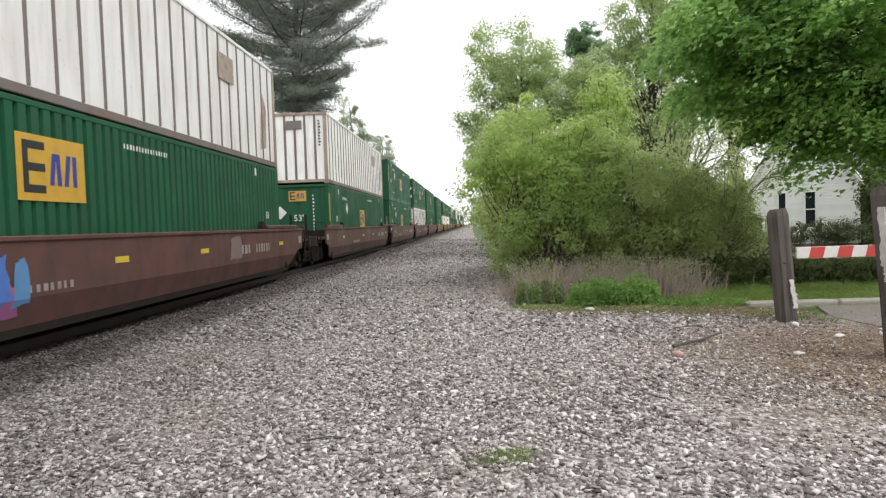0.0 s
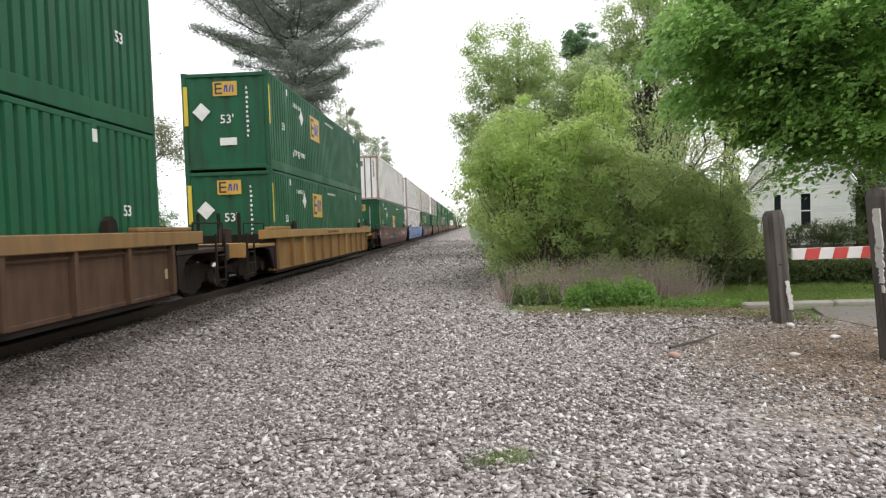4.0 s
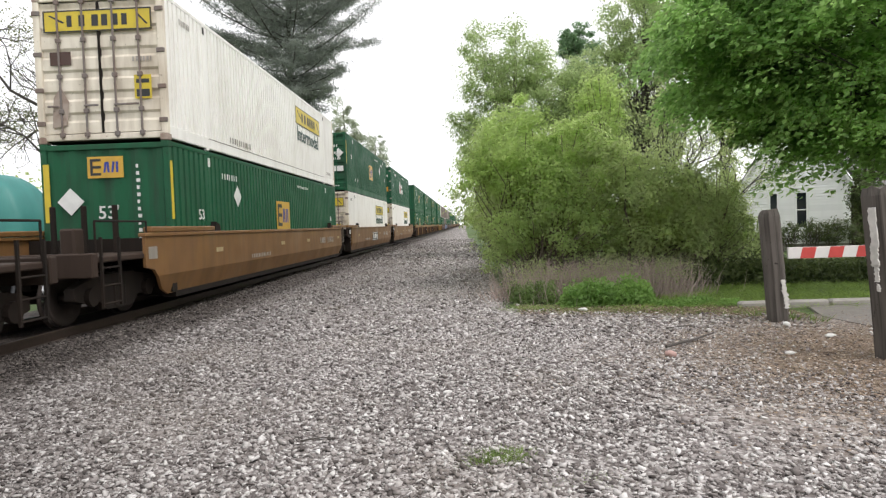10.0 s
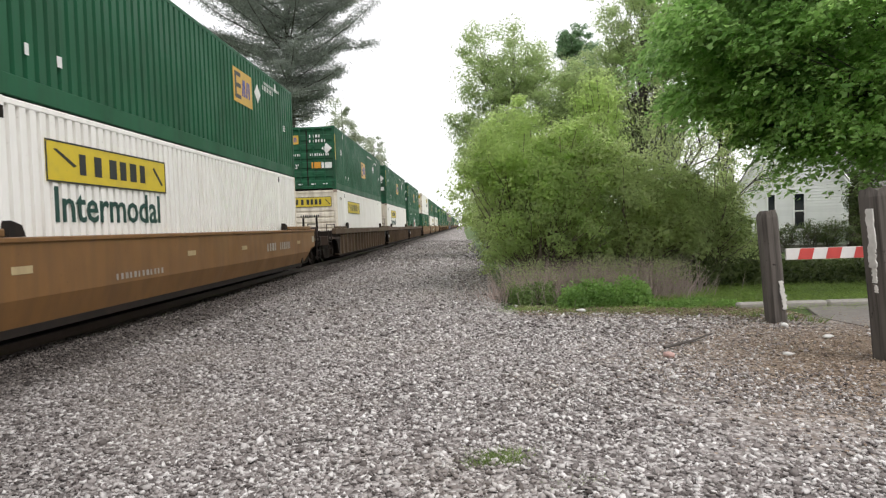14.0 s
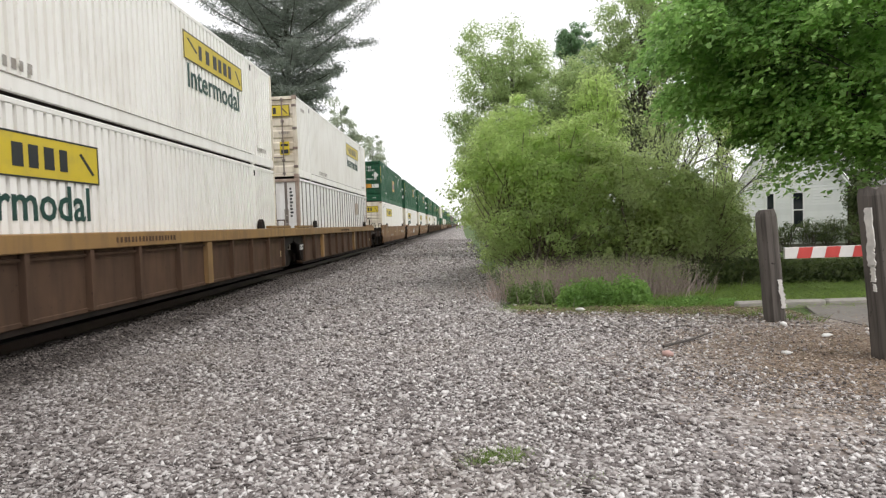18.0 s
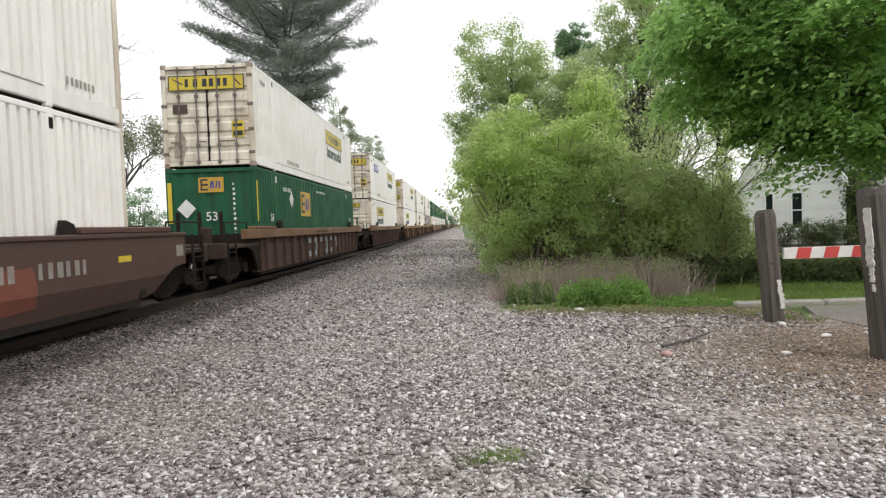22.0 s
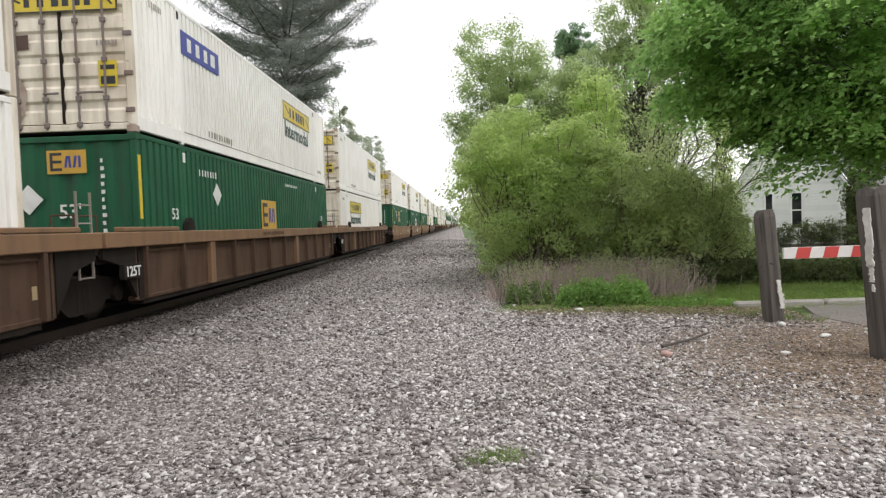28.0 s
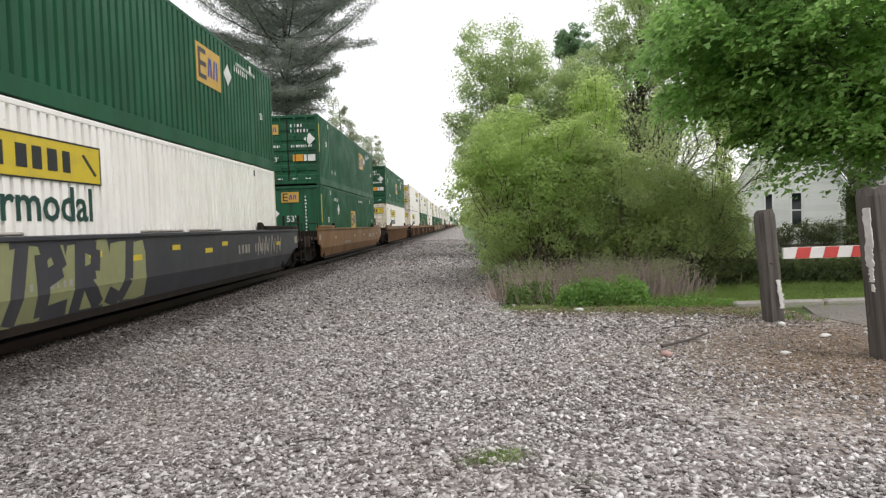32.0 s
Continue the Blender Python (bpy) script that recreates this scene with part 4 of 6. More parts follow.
    if not far:
        o = 1.457 if not paint.startswith("rib") else 1.492
        if paint in ("tan", "brown", "pink", "red", "black"):
            if paint == "tan" and front == rear == "A":
                q = part("emblem", B(o, o + 0.004, -1.2, 1.2, 0.62, 1.12), "ink", t, "black emblem plate with white bars")
                e = Build().box(o + 0.004, o + 0.008, -1.12, 1.12, 1.06, 1.085).box(o + 0.004, o + 0.008, -1.12, 1.12, 0.655, 0.68)
                for a in (-0.85, -0.15, 0.5):
                    e.box(o + 0.004, o + 0.008, a, a + 0.42, 0.74, 1.0)
                tagged(part("emblem_marking", e, "white", q), kind="stuff")
            ink = "bar"
            bars(t, "code_marking", ink, RIGHT, o + 0.002, 4.1, 0.86, 4, 0.17, 0.22, 0.07)
            bars(t, "code_marking", ink, RIGHT, o + 0.002, 5.4, 0.86, 6, 0.13, 0.22, 0.07)
            for y in (-6.3, -1.2, 2.0, 7.4):
                part("reflector", B(o, o + 0.006, y, y + 0.4, 0.98, 1.08), "cream_tag" if paint == "tan" else "yellow", t, "faded reflector")
            bars(t, "caption", "bar", RIGHT, o, -3.9, 0.72, 12, 0.09, 0.1, 0.05)
        else:
            bars(t, "caption", "brownrib", RIGHT, o, -1.6, 1.30, 18, 0.08, 0.09, 0.04)
            part("reflector", B(1.372, 1.378, 8.02, 8.12, 0.6, 0.78), "cream_tag", t, "yellow reflector")
        spray(t, paint, o if not paint.startswith("rib") else 1.37, front)
    platform(t, 1, front, web, chord, far)
    platform(t, -1, rear, web, chord, far)
    if front == "A":
        truck(t, 9.64, far)
    return t


# the train from head to tail: car, gap ahead of it (A shared bogie, C coupler), top and bottom load (type, end that looks back), way behind the reference
# e green, low logo; f green, high logo; j white with word; k white with panel; b white with badge; h dark green; o old white; D door end looks back, N nose end looks back
TRAIN = [
    ("brown", "A", "eN", "eN"), ("pink", "A", "eN", "jN"), ("tan", "C", "oN", "eN"), ("tan", "A", "eD", "eN"), ("tan", "A", "eD", "jN"), ("rib", "C", "eN", "jN"),
    ("rib", "A", "eD", "eN"), ("rib", "A", "jD", "eN"), ("tan", "C", "eD", "eN"), ("tan", "A", "eN", "jN"), ("tan", "A", "jD", "eN"), ("rib", "C", "eN", "eN"),
    ("brown", "C", "oN", "eN"), ("tan", "C", "eD", "eN"), ("tan", "A", "eN", "jN"), ("tan", "A", "eD", "jN"), ("tan", "C", "eN", "eN"), ("brown", "C", "eN", "eN"), ("pink", "A", "eD", "oN"), ("brown", "A", "eN", "eN"),
]
HEAD = len(TRAIN)
TRAIN += [
    ("brown", "A", "oN", "eN"), ("pink", "C", "oN", "fN"), ("blue", "A", "oN", "oN"), ("pink", "A", "oN", "eN"), ("ribtan", "C", "fN", "fN"), ("rib", "C", "fN", "fN"),
    ("rib", "A", "fN", "fN"), ("rib", "A", "eN", "eN"), ("tan", "C", "hD", "jD"), ("tan", "A", "eD", "jD"), ("tan", "A", "jD", "eN"), ("ribgrey", "C", "eD", "hN"),
    ("ribgrey", "A", "eD", "jN"), ("ribgrey", "A", "eD", "kN"), ("tan", "C", "fD", "jN"), ("tan", "A", "fD", "jN"), ("tan", "A", "eD", "kN"), ("rib", "C", "jD", "oN"),
    ("rib", "A", "jD", "jN"), ("rib", "A", "jD", "jN"), ("ribmaroon", "C", "bD", "jN"), ("ribtagged", "C", "jD", "fN"), ("red", "C", "jD", "jN"), ("tan", "C", "jD", "fN"),
    ("tan", "A", "jD", "hN"), ("tan", "A", "jD", "fN"), ("ribochre", "C", "jD", "jN"), ("ribochre", "A", "bD", "eN"), ("ribochre", "A", "jD", "pN"), ("riborange", "C", "eD", "pN"),
    ("tan", "C", "fD", "eN"), ("black", "C", "fD", "jN"),
]
TRACK_X, FLOOR, SEAM = -7.055, 0.36, 3.264
# how far the front of each car's load stands behind the reference point
BEHIND = [-42.15, -19.14, 0.0, 19.38, 42.43, 65.64, 84.89, 104.10, 127.31, 146.55, 165.83, 188.89, 208.18, 227.46, 250.89, 270.32, 289.58, 313.0, 332.05, 351.39,
          374.38, 397.46, 420.70, 443.95, 463.23, 482.58, 505.77, 525.01, 544.22, 567.48, 590.79, 613.5]
for i in range(HEAD - 1, -1, -1):
    BEHIND.insert(0, BEHIND[0] - (19.3 if TRAIN[i + 1][1] == "A" else 23.2))
# metres that the train has run at each time
RUN = ((0, 0.0), (4, 77.5), (8, 155.35), (12, 233.76), (16, 312.41), (20, 391.69), (24, 471.91), (28, 552.59), (32, 633.49))
MOVING, MADE = [], {}
LOADS = {"e": lambda b, m, far: container_emp(b, m, False, far), "f": lambda b, m, far: container_emp(b, m, True, far), "h": container_hub, "o": container_old,
         "j": lambda b, m, far: container_jb(b, m, "wide", far), "k": lambda b, m, far: container_jb(b, m, "bare", far), "b": lambda b, m, far: container_jb(b, m, "badge", far), "p": lambda b, m, far: container_jb(b, m, "full", far)}


def made(key, builder, m):
    if key in MADE:
        return copy_thing(MADE[key], m)
    MADE[key] = builder(m)
    return MADE[key]


for i, (paint, gap, top, low) in enumerate(TRAIN):
    y = -BEHIND[i] - HL
    rear = TRAIN[i + 1][1] if i + 1 < len(TRAIN) else "C"
    far = i < HEAD - 2
    m = Matrix.Translation((TRACK_X, y, 0))
    MOVING.append((made(("car", paint, gap, rear, far), lambda m: well_car(paint, gap, rear, m, far), m), m))
    for load, z in ((low, FLOOR), (top, SEAM)):
        m = pose(TRACK_X, y, z, 0, 0, 0 if load[1] == "D" else 180)
        MOVING.append((made((load, far), lambda m: LOADS[load[0]](load[1], m, far), m), m))


# ================= track =================
GZ = -0.16
rail_profile = [(-0.07, -0.17), (0.07, -0.17), (0.07, -0.155), (0.012, -0.14), (0.012, -0.04), (0.036, -0.035), (0.036, -0.004), (0.026, 0.0), (-0.026, 0.0), (-0.036, -0.004), (-0.036, -0.035), (-0.012, -0.04), (-0.012, -0.14), (-0.07, -0.155)]
for s in (-1, 1):
    solid("rail", Build().plate(rail_profile, "y", -30, 900), "rail", "rusty steel rail on wooden ties", kind="structure", m=Matrix.Translation((TRACK_X + s * 0.75, 0, 0)))
tie_mesh = B(-1.3, 1.3, -0.115, 0.115, -0.34, -0.165, c=0.015).mesh("tie")
for i in range(46):
    solid("railroad_tie", tie_mesh, "tie", "dark weathered wooden railroad tie in ballast", "railroad tie", m=pose(TRACK_X, -2 + i * 0.56, 0.0, 0, 0, random.uniform(-1, 1)), group="ties of the track")


# ================= ground =================
def ground_material():
    """Grass and soil beyond the gravel."""
    m, n, l, b = nodes_of("grass_and_soil", 0.9)
    big, mid, fine = noise_node(n, l, 0.25, 4), noise_node(n, l, 3, 5), noise_node(n, l, 60, 4)
    c = mixc(n, l, ramp(n, l, mid.outputs[0], ((0.35, (0, 0, 0)), (0.65, (1, 1, 1)))), (0.085, 0.14, 0.04, 1), (0.13, 0.20, 0.06, 1))
    c = mixc(n, l, ramp(n, l, big.outputs[0], ((0.5, (0, 0, 0)), (0.75, (0.6,) * 3))), c, (0.10, 0.095, 0.05, 1))
    c = mixc(n, l, 0.5, c, ramp(n, l, fine.outputs[0], ((0.3, (0.35, 0.35, 0.35)), (0.7, (1, 1, 1)))), "MULTIPLY")
    l.new(c, b.inputs["Base Color"])
    bump(n, l, b, fine.outputs[0], 0.7, 0.05)
    return m


def gravel_material(name="crushed_stone_bed", tint=(1, 1, 1), soil=None):
    m, n, l, b = nodes_of(name, 0.9)
    vo = n.new("ShaderNodeTexVoronoi")
    tc = n.new("ShaderNodeTexCoord")
    l.new(tc.outputs["Object"], vo.inputs["Vector"])
    vo.inputs["Scale"].default_value = 19
    bw = n.new("ShaderNodeRGBToBW")
    l.new(vo.outputs["Color"], bw.inputs[0])
    big = noise_node(n, l, 0.5, 4)
    c = ramp(n, l, bw.outputs[0], ((0.15, (0.19, 0.165, 0.157)), (0.5, (0.40, 0.37, 0.355)), (0.85, (0.66, 0.63, 0.61))))
    c = mixc(n, l, ramp(n, l, vo.outputs["Distance"], ((0.35, (0, 0, 0)), (0.75, (0.7,) * 3))), c, (0.075, 0.062, 0.056, 1))
    c = mixc(n, l, ramp(n, l, big.outputs[0], ((0.45, (0, 0, 0)), (0.7, (0.4,) * 3))), c, (0.30, 0.26, 0.235, 1))
    c = mixc(n, l, 1.0, c, rgba(tint), "MULTIPLY")
    if soil:
        sub, ln = n.new("ShaderNodeVectorMath"), n.new("ShaderNodeVectorMath")
        sub.operation, ln.operation = "SUBTRACT", "LENGTH"
        sub.inputs[1].default_value = (soil[0], soil[1], GZ)
        l.new(tc.outputs["Object"], sub.inputs[0])
        l.new(sub.outputs[0], ln.inputs[0])
        wob = noise_node(n, l, 1.3, 4)
        add = n.new("ShaderNodeMath")
        add.operation = "MULTIPLY_ADD"
        add.inputs[1].default_value = 2.6
        l.new(wob.outputs[0], add.inputs[0])
        l.new(ln.outputs["Value"], add.inputs[2])
        f = ramp(n, l, add.outputs[0], ((0.0, (0.75,) * 3), (1.0, (0, 0, 0))))
        rng_map = f.node.inputs[0]
        mr = n.new("ShaderNodeMapRange")
        mr.inputs["From Min"].default_value, mr.inputs["From Max"].default_value = 2.4, 4.9
        l.new(add.outputs[0], mr.inputs["Value"])
        l.new(mr.outputs["Result"], rng_map)
        c = mixc(n, l, f, c, (0.24, 0.175, 0.115, 1))
    l.new(oil_and_shade(n, l, c) if soil else c, b.inputs["Base Color"])
    bump(n, l, b, vo.outputs["Distance"], 0.9, -0.03)
    return m


def oil_and_shade(n, l, c):
    """Ballast darkened near the rails: brake dust and oil, and the train's shade put into the colour."""
    tc, sep, mr = n.new("ShaderNodeTexCoord"), n.new("ShaderNodeSeparateXYZ"), n.new("ShaderNodeMapRange")
    l.new(tc.outputs["Object"], sep.inputs[0])
    wob = noise_node(n, l, 0.9, 4)
    add = n.new("ShaderNodeMath")
    add.operation = "MULTIPLY_ADD"
    add.inputs[1].default_value = 0.9
    l.new(wob.outputs[0], add.inputs[0])
    l.new(sep.outputs[0], add.inputs[2])
    mr.inputs["From Min"].default_value, mr.inputs["From Max"].default_value = -4.85, -0.4
    l.new(add.outputs[0], mr.inputs["Value"])
    f = ramp(n, l, mr.outputs["Result"], ((0.0, (0.95,) * 3), (0.10, (0.88,) * 3), (0.22, (0.46,) * 3), (1.0, (0.12,) * 3)))
    return mixc(n, l, f, c, mixc(n, l, 1.0, c, (0.17, 0.15, 0.135, 1), "MULTIPLY"))


def rough_level(x, y):
    """Ground height: nearly level, with the shoulder of the ballast heaped along the rail."""
    return GZ + 0.02 * math.sin(x * 0.9 + 1.0) * math.sin(y * 0.35) + 0.012 * noise.noise((x * 0.6, y * 0.6, 3.1)) + 0.04 * math.exp(-((x + 5.5) / 0.40) ** 2)


def sheet(xs, ys, fz):
    b = Build()
    nx = len(xs)
    b.v = [(x, y, fz(x, y)) for y in ys for x in xs]
    b.f = [(j * nx + i, j * nx + i + 1, (j + 1) * nx + i + 1, (j + 1) * nx + i) for j in range(len(ys) - 1) for i in range(nx - 1)]
    return b


M["grass"] = ground_material()
M["gravel"] = gravel_material(soil=(4.5, 6.7))
# tint covers oil stains and the shade under the cars
M["track_bed"] = gravel_material("oily_shaded_ballast", (0.16, 0.135, 0.12))
far_line = [-2500, -900, -300, -120, -60, -30, -18]
xs = far_line + [-12 + i for i in range(33)] + [24, 30, 45, 80, 160, 400, 1000, 2500]
ys = [-600, -150, -40, -15] + [-8 + i for i in range(60)] + [56, 62, 70, 80, 95, 115, 150, 200, 300, 500, 900, 1600, 3000]
solid("ground", sheet(xs, ys, lambda x, y: rough_level(x, y) - 0.03 - (0.35 if x < -11 else 0)), "grass", "mown grass and bare soil", kind="structure")


def edge_right(y):
    """Right edge of the crushed stone."""
    if y < 9.9:
        return 7.5
    if y < 11.9:
        return 7.5 - 6.6 * math.sqrt((y - 9.9) / 2) + 0.12 * math.sin(y * 7)
    return max(0.9 - (y - 11.9) * 0.01, 0.35) + 0.12 * math.sin(y * 0.9)


ys = [-8 + 0.25 * i for i in range(140)] + [28, 31, 35, 40, 46, 54, 64, 80, 100, 130, 180, 260, 400, 900]
gb = Build()
cols = 44
for y in ys:
    x0, x1 = -9.6, edge_right(y)
    for i in range(cols):
        x = x0 + (x1 - x0) * i / (cols - 1)
        e = min(i, cols - 1 - i)
        gb.v.append((x, y, rough_level(x, y) + (0.0 if e else -0.05)))
gb.f = [(j * cols + i, j * cols + i + 1, (j + 1) * cols + i + 1, (j + 1) * cols + i) for j in range(len(ys) - 1) for i in range(cols - 1)]
solid("gravel_bed", gb, "gravel", "grey crushed stone beside the track", kind="structure")
ys = [-25 + i for i in range(70)] + [50, 60, 75, 100, 140, 200, 300, 500, 900]
tb = sheet([-9.55, -9.0, -8.2, -7.4, -6.8, -6.4, -6.15, -5.98], ys, lambda x, y: rough_level(x, y) + (0.012 if -9.5 < x < -6.0 else -0.03))
solid("track_bed", tb, "track_bed", "oil-stained ballast between the rails, darkened also for the train's shade", kind="structure")


def fast_mesh(name, verts, faces):
    """A mesh from arrays; faces all have the same number of corners."""
    me = bpy.data.meshes.new(name)
    nf, k = faces.shape
    me.vertices.add(len(verts))
    me.vertices.foreach_set("co", np.ascontiguousarray(verts, dtype=np.float32).ravel())
    me.loops.add(nf * k)
    me.loops.foreach_set("vertex_index", np.ascontiguousarray(faces, dtype=np.int32).ravel())
    me.polygons.add(nf)
    me.polygons.foreach_set("loop_start", np.arange(nf, dtype=np.int32) * k)
    me.polygons.foreach_set("loop_total", np.full(nf, k, dtype=np.int32))
    me.update(calc_edges=True)
    return me


def stone_material():
    m, n, l, b = nodes_of("crushed_stone", 0.85)
    g = n.new("ShaderNodeNewGeometry")
    c = ramp(n, l, g.outputs["Random Per Island"], ((0.0, (0.09, 0.077, 0.072)), (0.25, (0.25, 0.222, 0.21)), (0.55, (0.43, 0.40, 0.382)), (0.80, (0.64, 0.615, 0.595)), (1.0, (0.86, 0.84, 0.82))))
    t = noise_node(n, l, 45, 3)
    c = mixc(n, l, 0.5, c, ramp(n, l, t.outputs[0], ((0.3, (0.7, 0.68, 0.67)), (0.7, (1, 1, 1)))), "MULTIPLY")
    big = noise_node(n, l, 0.45, 3)
    c = mixc(n, l, ramp(n, l, big.outputs[0], ((0.5, (0, 0, 0)), (0.72, (0.4,) * 3))), c, (0.35, 0.305, 0.25, 1))
    l.new(oil_and_shade(n, l, c), b.inputs["Base Color"])
    return m


M["stone"] = stone_material()
rng = np.random.default_rng(7)
ICO_V = np.array([(0, 1, 1.618), (0, -1, 1.618), (0, 1, -1.618), (0, -1, -1.618), (1, 1.618, 0), (-1, 1.618, 0), (1, -1.618, 0), (-1, -1.618, 0), (1.618, 0, 1), (-1.618, 0, 1), (1.618, 0, -1), (-1.618, 0, -1)]) / 1.9
ICO_F = np.array([(0, 1, 8), (0, 8, 4), (0, 4, 5), (0, 5, 9), (0, 9, 1), (1, 6, 8), (8, 6, 10), (8, 10, 4), (4, 10, 2), (4, 2, 5), (5, 2, 11), (5, 11, 9), (9, 11, 7), (9, 7, 1), (1, 7, 6), (3, 6, 7), (3, 10, 6), (3, 2, 10), (3, 11, 2), (3, 7, 11)])
HEX_V = np.array([(x, y, z) for x in (-1, 1) for y in (-1, 1) for z in (-1, 1)], float) * 0.72
HEX_F = np.array([(0, 1, 3), (0, 3, 2), (4, 6, 7), (4, 7, 5), (0, 4, 5), (0, 5, 1), (2, 3, 7), (2, 7, 6), (0, 2, 6), (0, 6, 4), (1, 5, 7), (1, 7, 3)])
SHARD_V = np.array([(1, 0, 0.55), (-0.6, 0.75, 0.5), (-0.5, -0.8, 0.5), (1.05, 0.1, -0.5), (-0.75, 0.85, -0.5), (-0.45, -0.95, -0.5)])
SHARD_F = np.array([(0, 1, 2), (5, 4, 3), (0, 3, 4), (0, 4, 1), (1, 4, 5), (1, 5, 2), (2, 5, 3), (2, 3, 0)])



def turns(n):
    q = rng.normal(size=(n, 4))
    q /= np.linalg.norm(q, axis=1)[:, None]
    w, x, y, z = q.T
    return np.stack([1 - 2 * (y * y + z * z), 2 * (x * y - z * w), 2 * (x * z + y * w), 2 * (x * y + z * w), 1 - 2 * (x * x + z * z), 2 * (y * z - x * w),
                     2 * (x * z - y * w), 2 * (y * z + x * w), 1 - 2 * (x * x + y * y)], 1).reshape(n, 3, 3)


def lying(n, tilt=0.42):
    """Turns of flat pieces that lie on the ground, each tipped a little."""
    a, p, r = rng.uniform(0, 6.283, n), rng.normal(0, tilt, n), rng.normal(0, tilt, n)
    ca, sa, cp, sp, cr, sr = np.cos(a), np.sin(a), np.cos(p), np.sin(p), np.cos(r), np.sin(r)
    return np.stack([ca * cp, ca * sp * sr - sa * cr, ca * sp * cr + sa * sr, sa * cp, sa * sp * sr + ca * cr, sa * sp * cr - ca * sr, -sp, cp * sr, cp * cr], 1).reshape(n, 3, 3)


def stones(pos, size, base_v, base_f, flat=0.5):
    n, k = len(pos), len(base_v)
    v = base_v[None] * (1 + rng.uniform(-0.45, 0.35, (n, k, 3)))
    v = v * (size[:, None, None] * rng.uniform(0.45, 1.3, (n, 1, 3)))
    v[:, :, 2] *= flat
    v = np.einsum("nij,nkj->nki", lying(n), v)
    v += pos[:, None]
    return v.reshape(-1, 3), (base_f[None] + (np.arange(n) * k)[:, None, None]).reshape(-1, 3)


def level_array(x, y):
    return GZ + 0.02 * np.sin(x * 0.9 + 1.0) * np.sin(y * 0.35) + 0.04 * np.exp(-((x + 5.5) / 0.40) ** 2)


def scatter(n, y0, y1, x0, x1, small, large, base, name, label, thin=True):
    y = y0 + (y1 - y0) * rng.random(n) ** (1.4 if thin else 1.0)
    x = rng.uniform(x0, x1, n)
    s = small + (large - small) * rng.random(n) ** 2.2
    # worn, finer ground to the right of the walked strip
    lim = np.where(y < 9.9, 4.6 + 0.5 * np.sin(y * 1.3) + rng.normal(0, 1.1, n) - 1.5 * np.exp(-((y - 7.0) / 1.7) ** 2), 0.75 + rng.normal(0, 0.12, n))
    bare = (np.sin(x * 2.1 + 0.7) * np.sin(y * 1.7 + x) > 0.5) & (x > 0.9) & (y < 7.5) & (rng.random(n) < 0.45)
    keep = ~bare & (x > -6.22) & (x < np.where((y > 9.9) & (y < 11.9), 6.4 - 5.9 * np.sqrt(np.clip((y - 9.9) / 2, 0, 1)) + rng.normal(0, 0.45, n), lim))
    x, y, s = x[keep], y[keep], s[keep]
    z = level_array(x, y) + s * rng.uniform(-0.1, 0.7, len(x))
    v, f = stones(np.stack([x, y, z], 1), s, *base)
    return solid(name, fast_mesh(name, v, f), "stone", label, "gravel", kind="stuff")


scatter(60000, 2.7, 9.0, -7.0, 6.4, 0.008, 0.028, (SHARD_V, SHARD_F), "gravel", "angular grey and white crushed stones")
scatter(64000, 2.7, 9.0, -7.0, 6.4, 0.009, 0.028, (HEX_V, HEX_F), "gravel", "blocky grey crushed stones")
scatter(5000, 2.7, 9.5, -6.0, 5.0, 0.018, 0.034, (HEX_V, HEX_F), "gravel", "larger flat crushed stones lying on the gravel")
scatter(56000, 9.0, 26.0, -8.2, 5.0, 0.014, 0.046, (SHARD_V, SHARD_F), "gravel", "angular grey crushed stones beside the track")
scatter(18000, 26.0, 70.0, -8.2, 1.2, 0.035, 0.075, (SHARD_V, SHARD_F), "gravel", "distant grey crushed stones beside the track")


# ================= trees and shrubs =================
M["sapwood"] = plain("brown_stems", (0.16, 0.13, 0.10), 0.9, 0, 9, 0.4)


def leaf_mesh(name, centres, size, jitter, shape="leaf", droop=0.3, facing=None):
    """Many small leaves at the centres, each a mesh island of its own. facing: which way each leaf's blade looks, roughly."""
    n = len(centres)
    if shape == "lobed":
        a = np.array([(0, -0.5), (0.52, -0.10), (0.16, 0.10), (0, 0.6), (-0.50, -0.02)])
    elif shape == "needle":
        a = np.array([(0, -0.5), (0.10, -0.1), (0.04, 0.6), (-0.07, 0.3)])
    else:
        a = np.array([(0, -0.5), (0.30, 0.0), (0, 0.55), (-0.27, 0.05)])
    k = len(a)
    base = np.concatenate([a, (np.abs(a[:, :1]) * 0.35)], 1)
    s = size * rng.uniform(0.6, 1.35, n)
    v = base[None] * s[:, None, None]
    if facing is None:
        r = turns(n)
    else:
        w = facing + rng.normal(0, 0.42, (n, 3))
        w /= np.linalg.norm(w, axis=1)[:, None]
        u = np.cross(w, rng.normal(size=(n, 3)))
        u /= np.linalg.norm(u, axis=1)[:, None]
        r = np.stack([u, np.cross(w, u), w], 2)
    v = np.einsum("nij,nkj->nki", r, v)
    if facing is None:
        v[:, :, 2] *= 1 - droop * 0.4
    v += (centres + rng.normal(0, jitter, (n, 3)))[:, None]
    f = np.arange(n * k).reshape(n, k)
    return fast_mesh(name, v.reshape(-1, 3), f)


def limb(b, pts, r0, r1, n=6):
    for i in range(len(pts) - 1):
        k = len(pts) - 1
        b.tube(pts[i], pts[i + 1], r0 + (r1 - r0) * i / k, n, r0 + (r1 - r0) * (i + 1) / k)


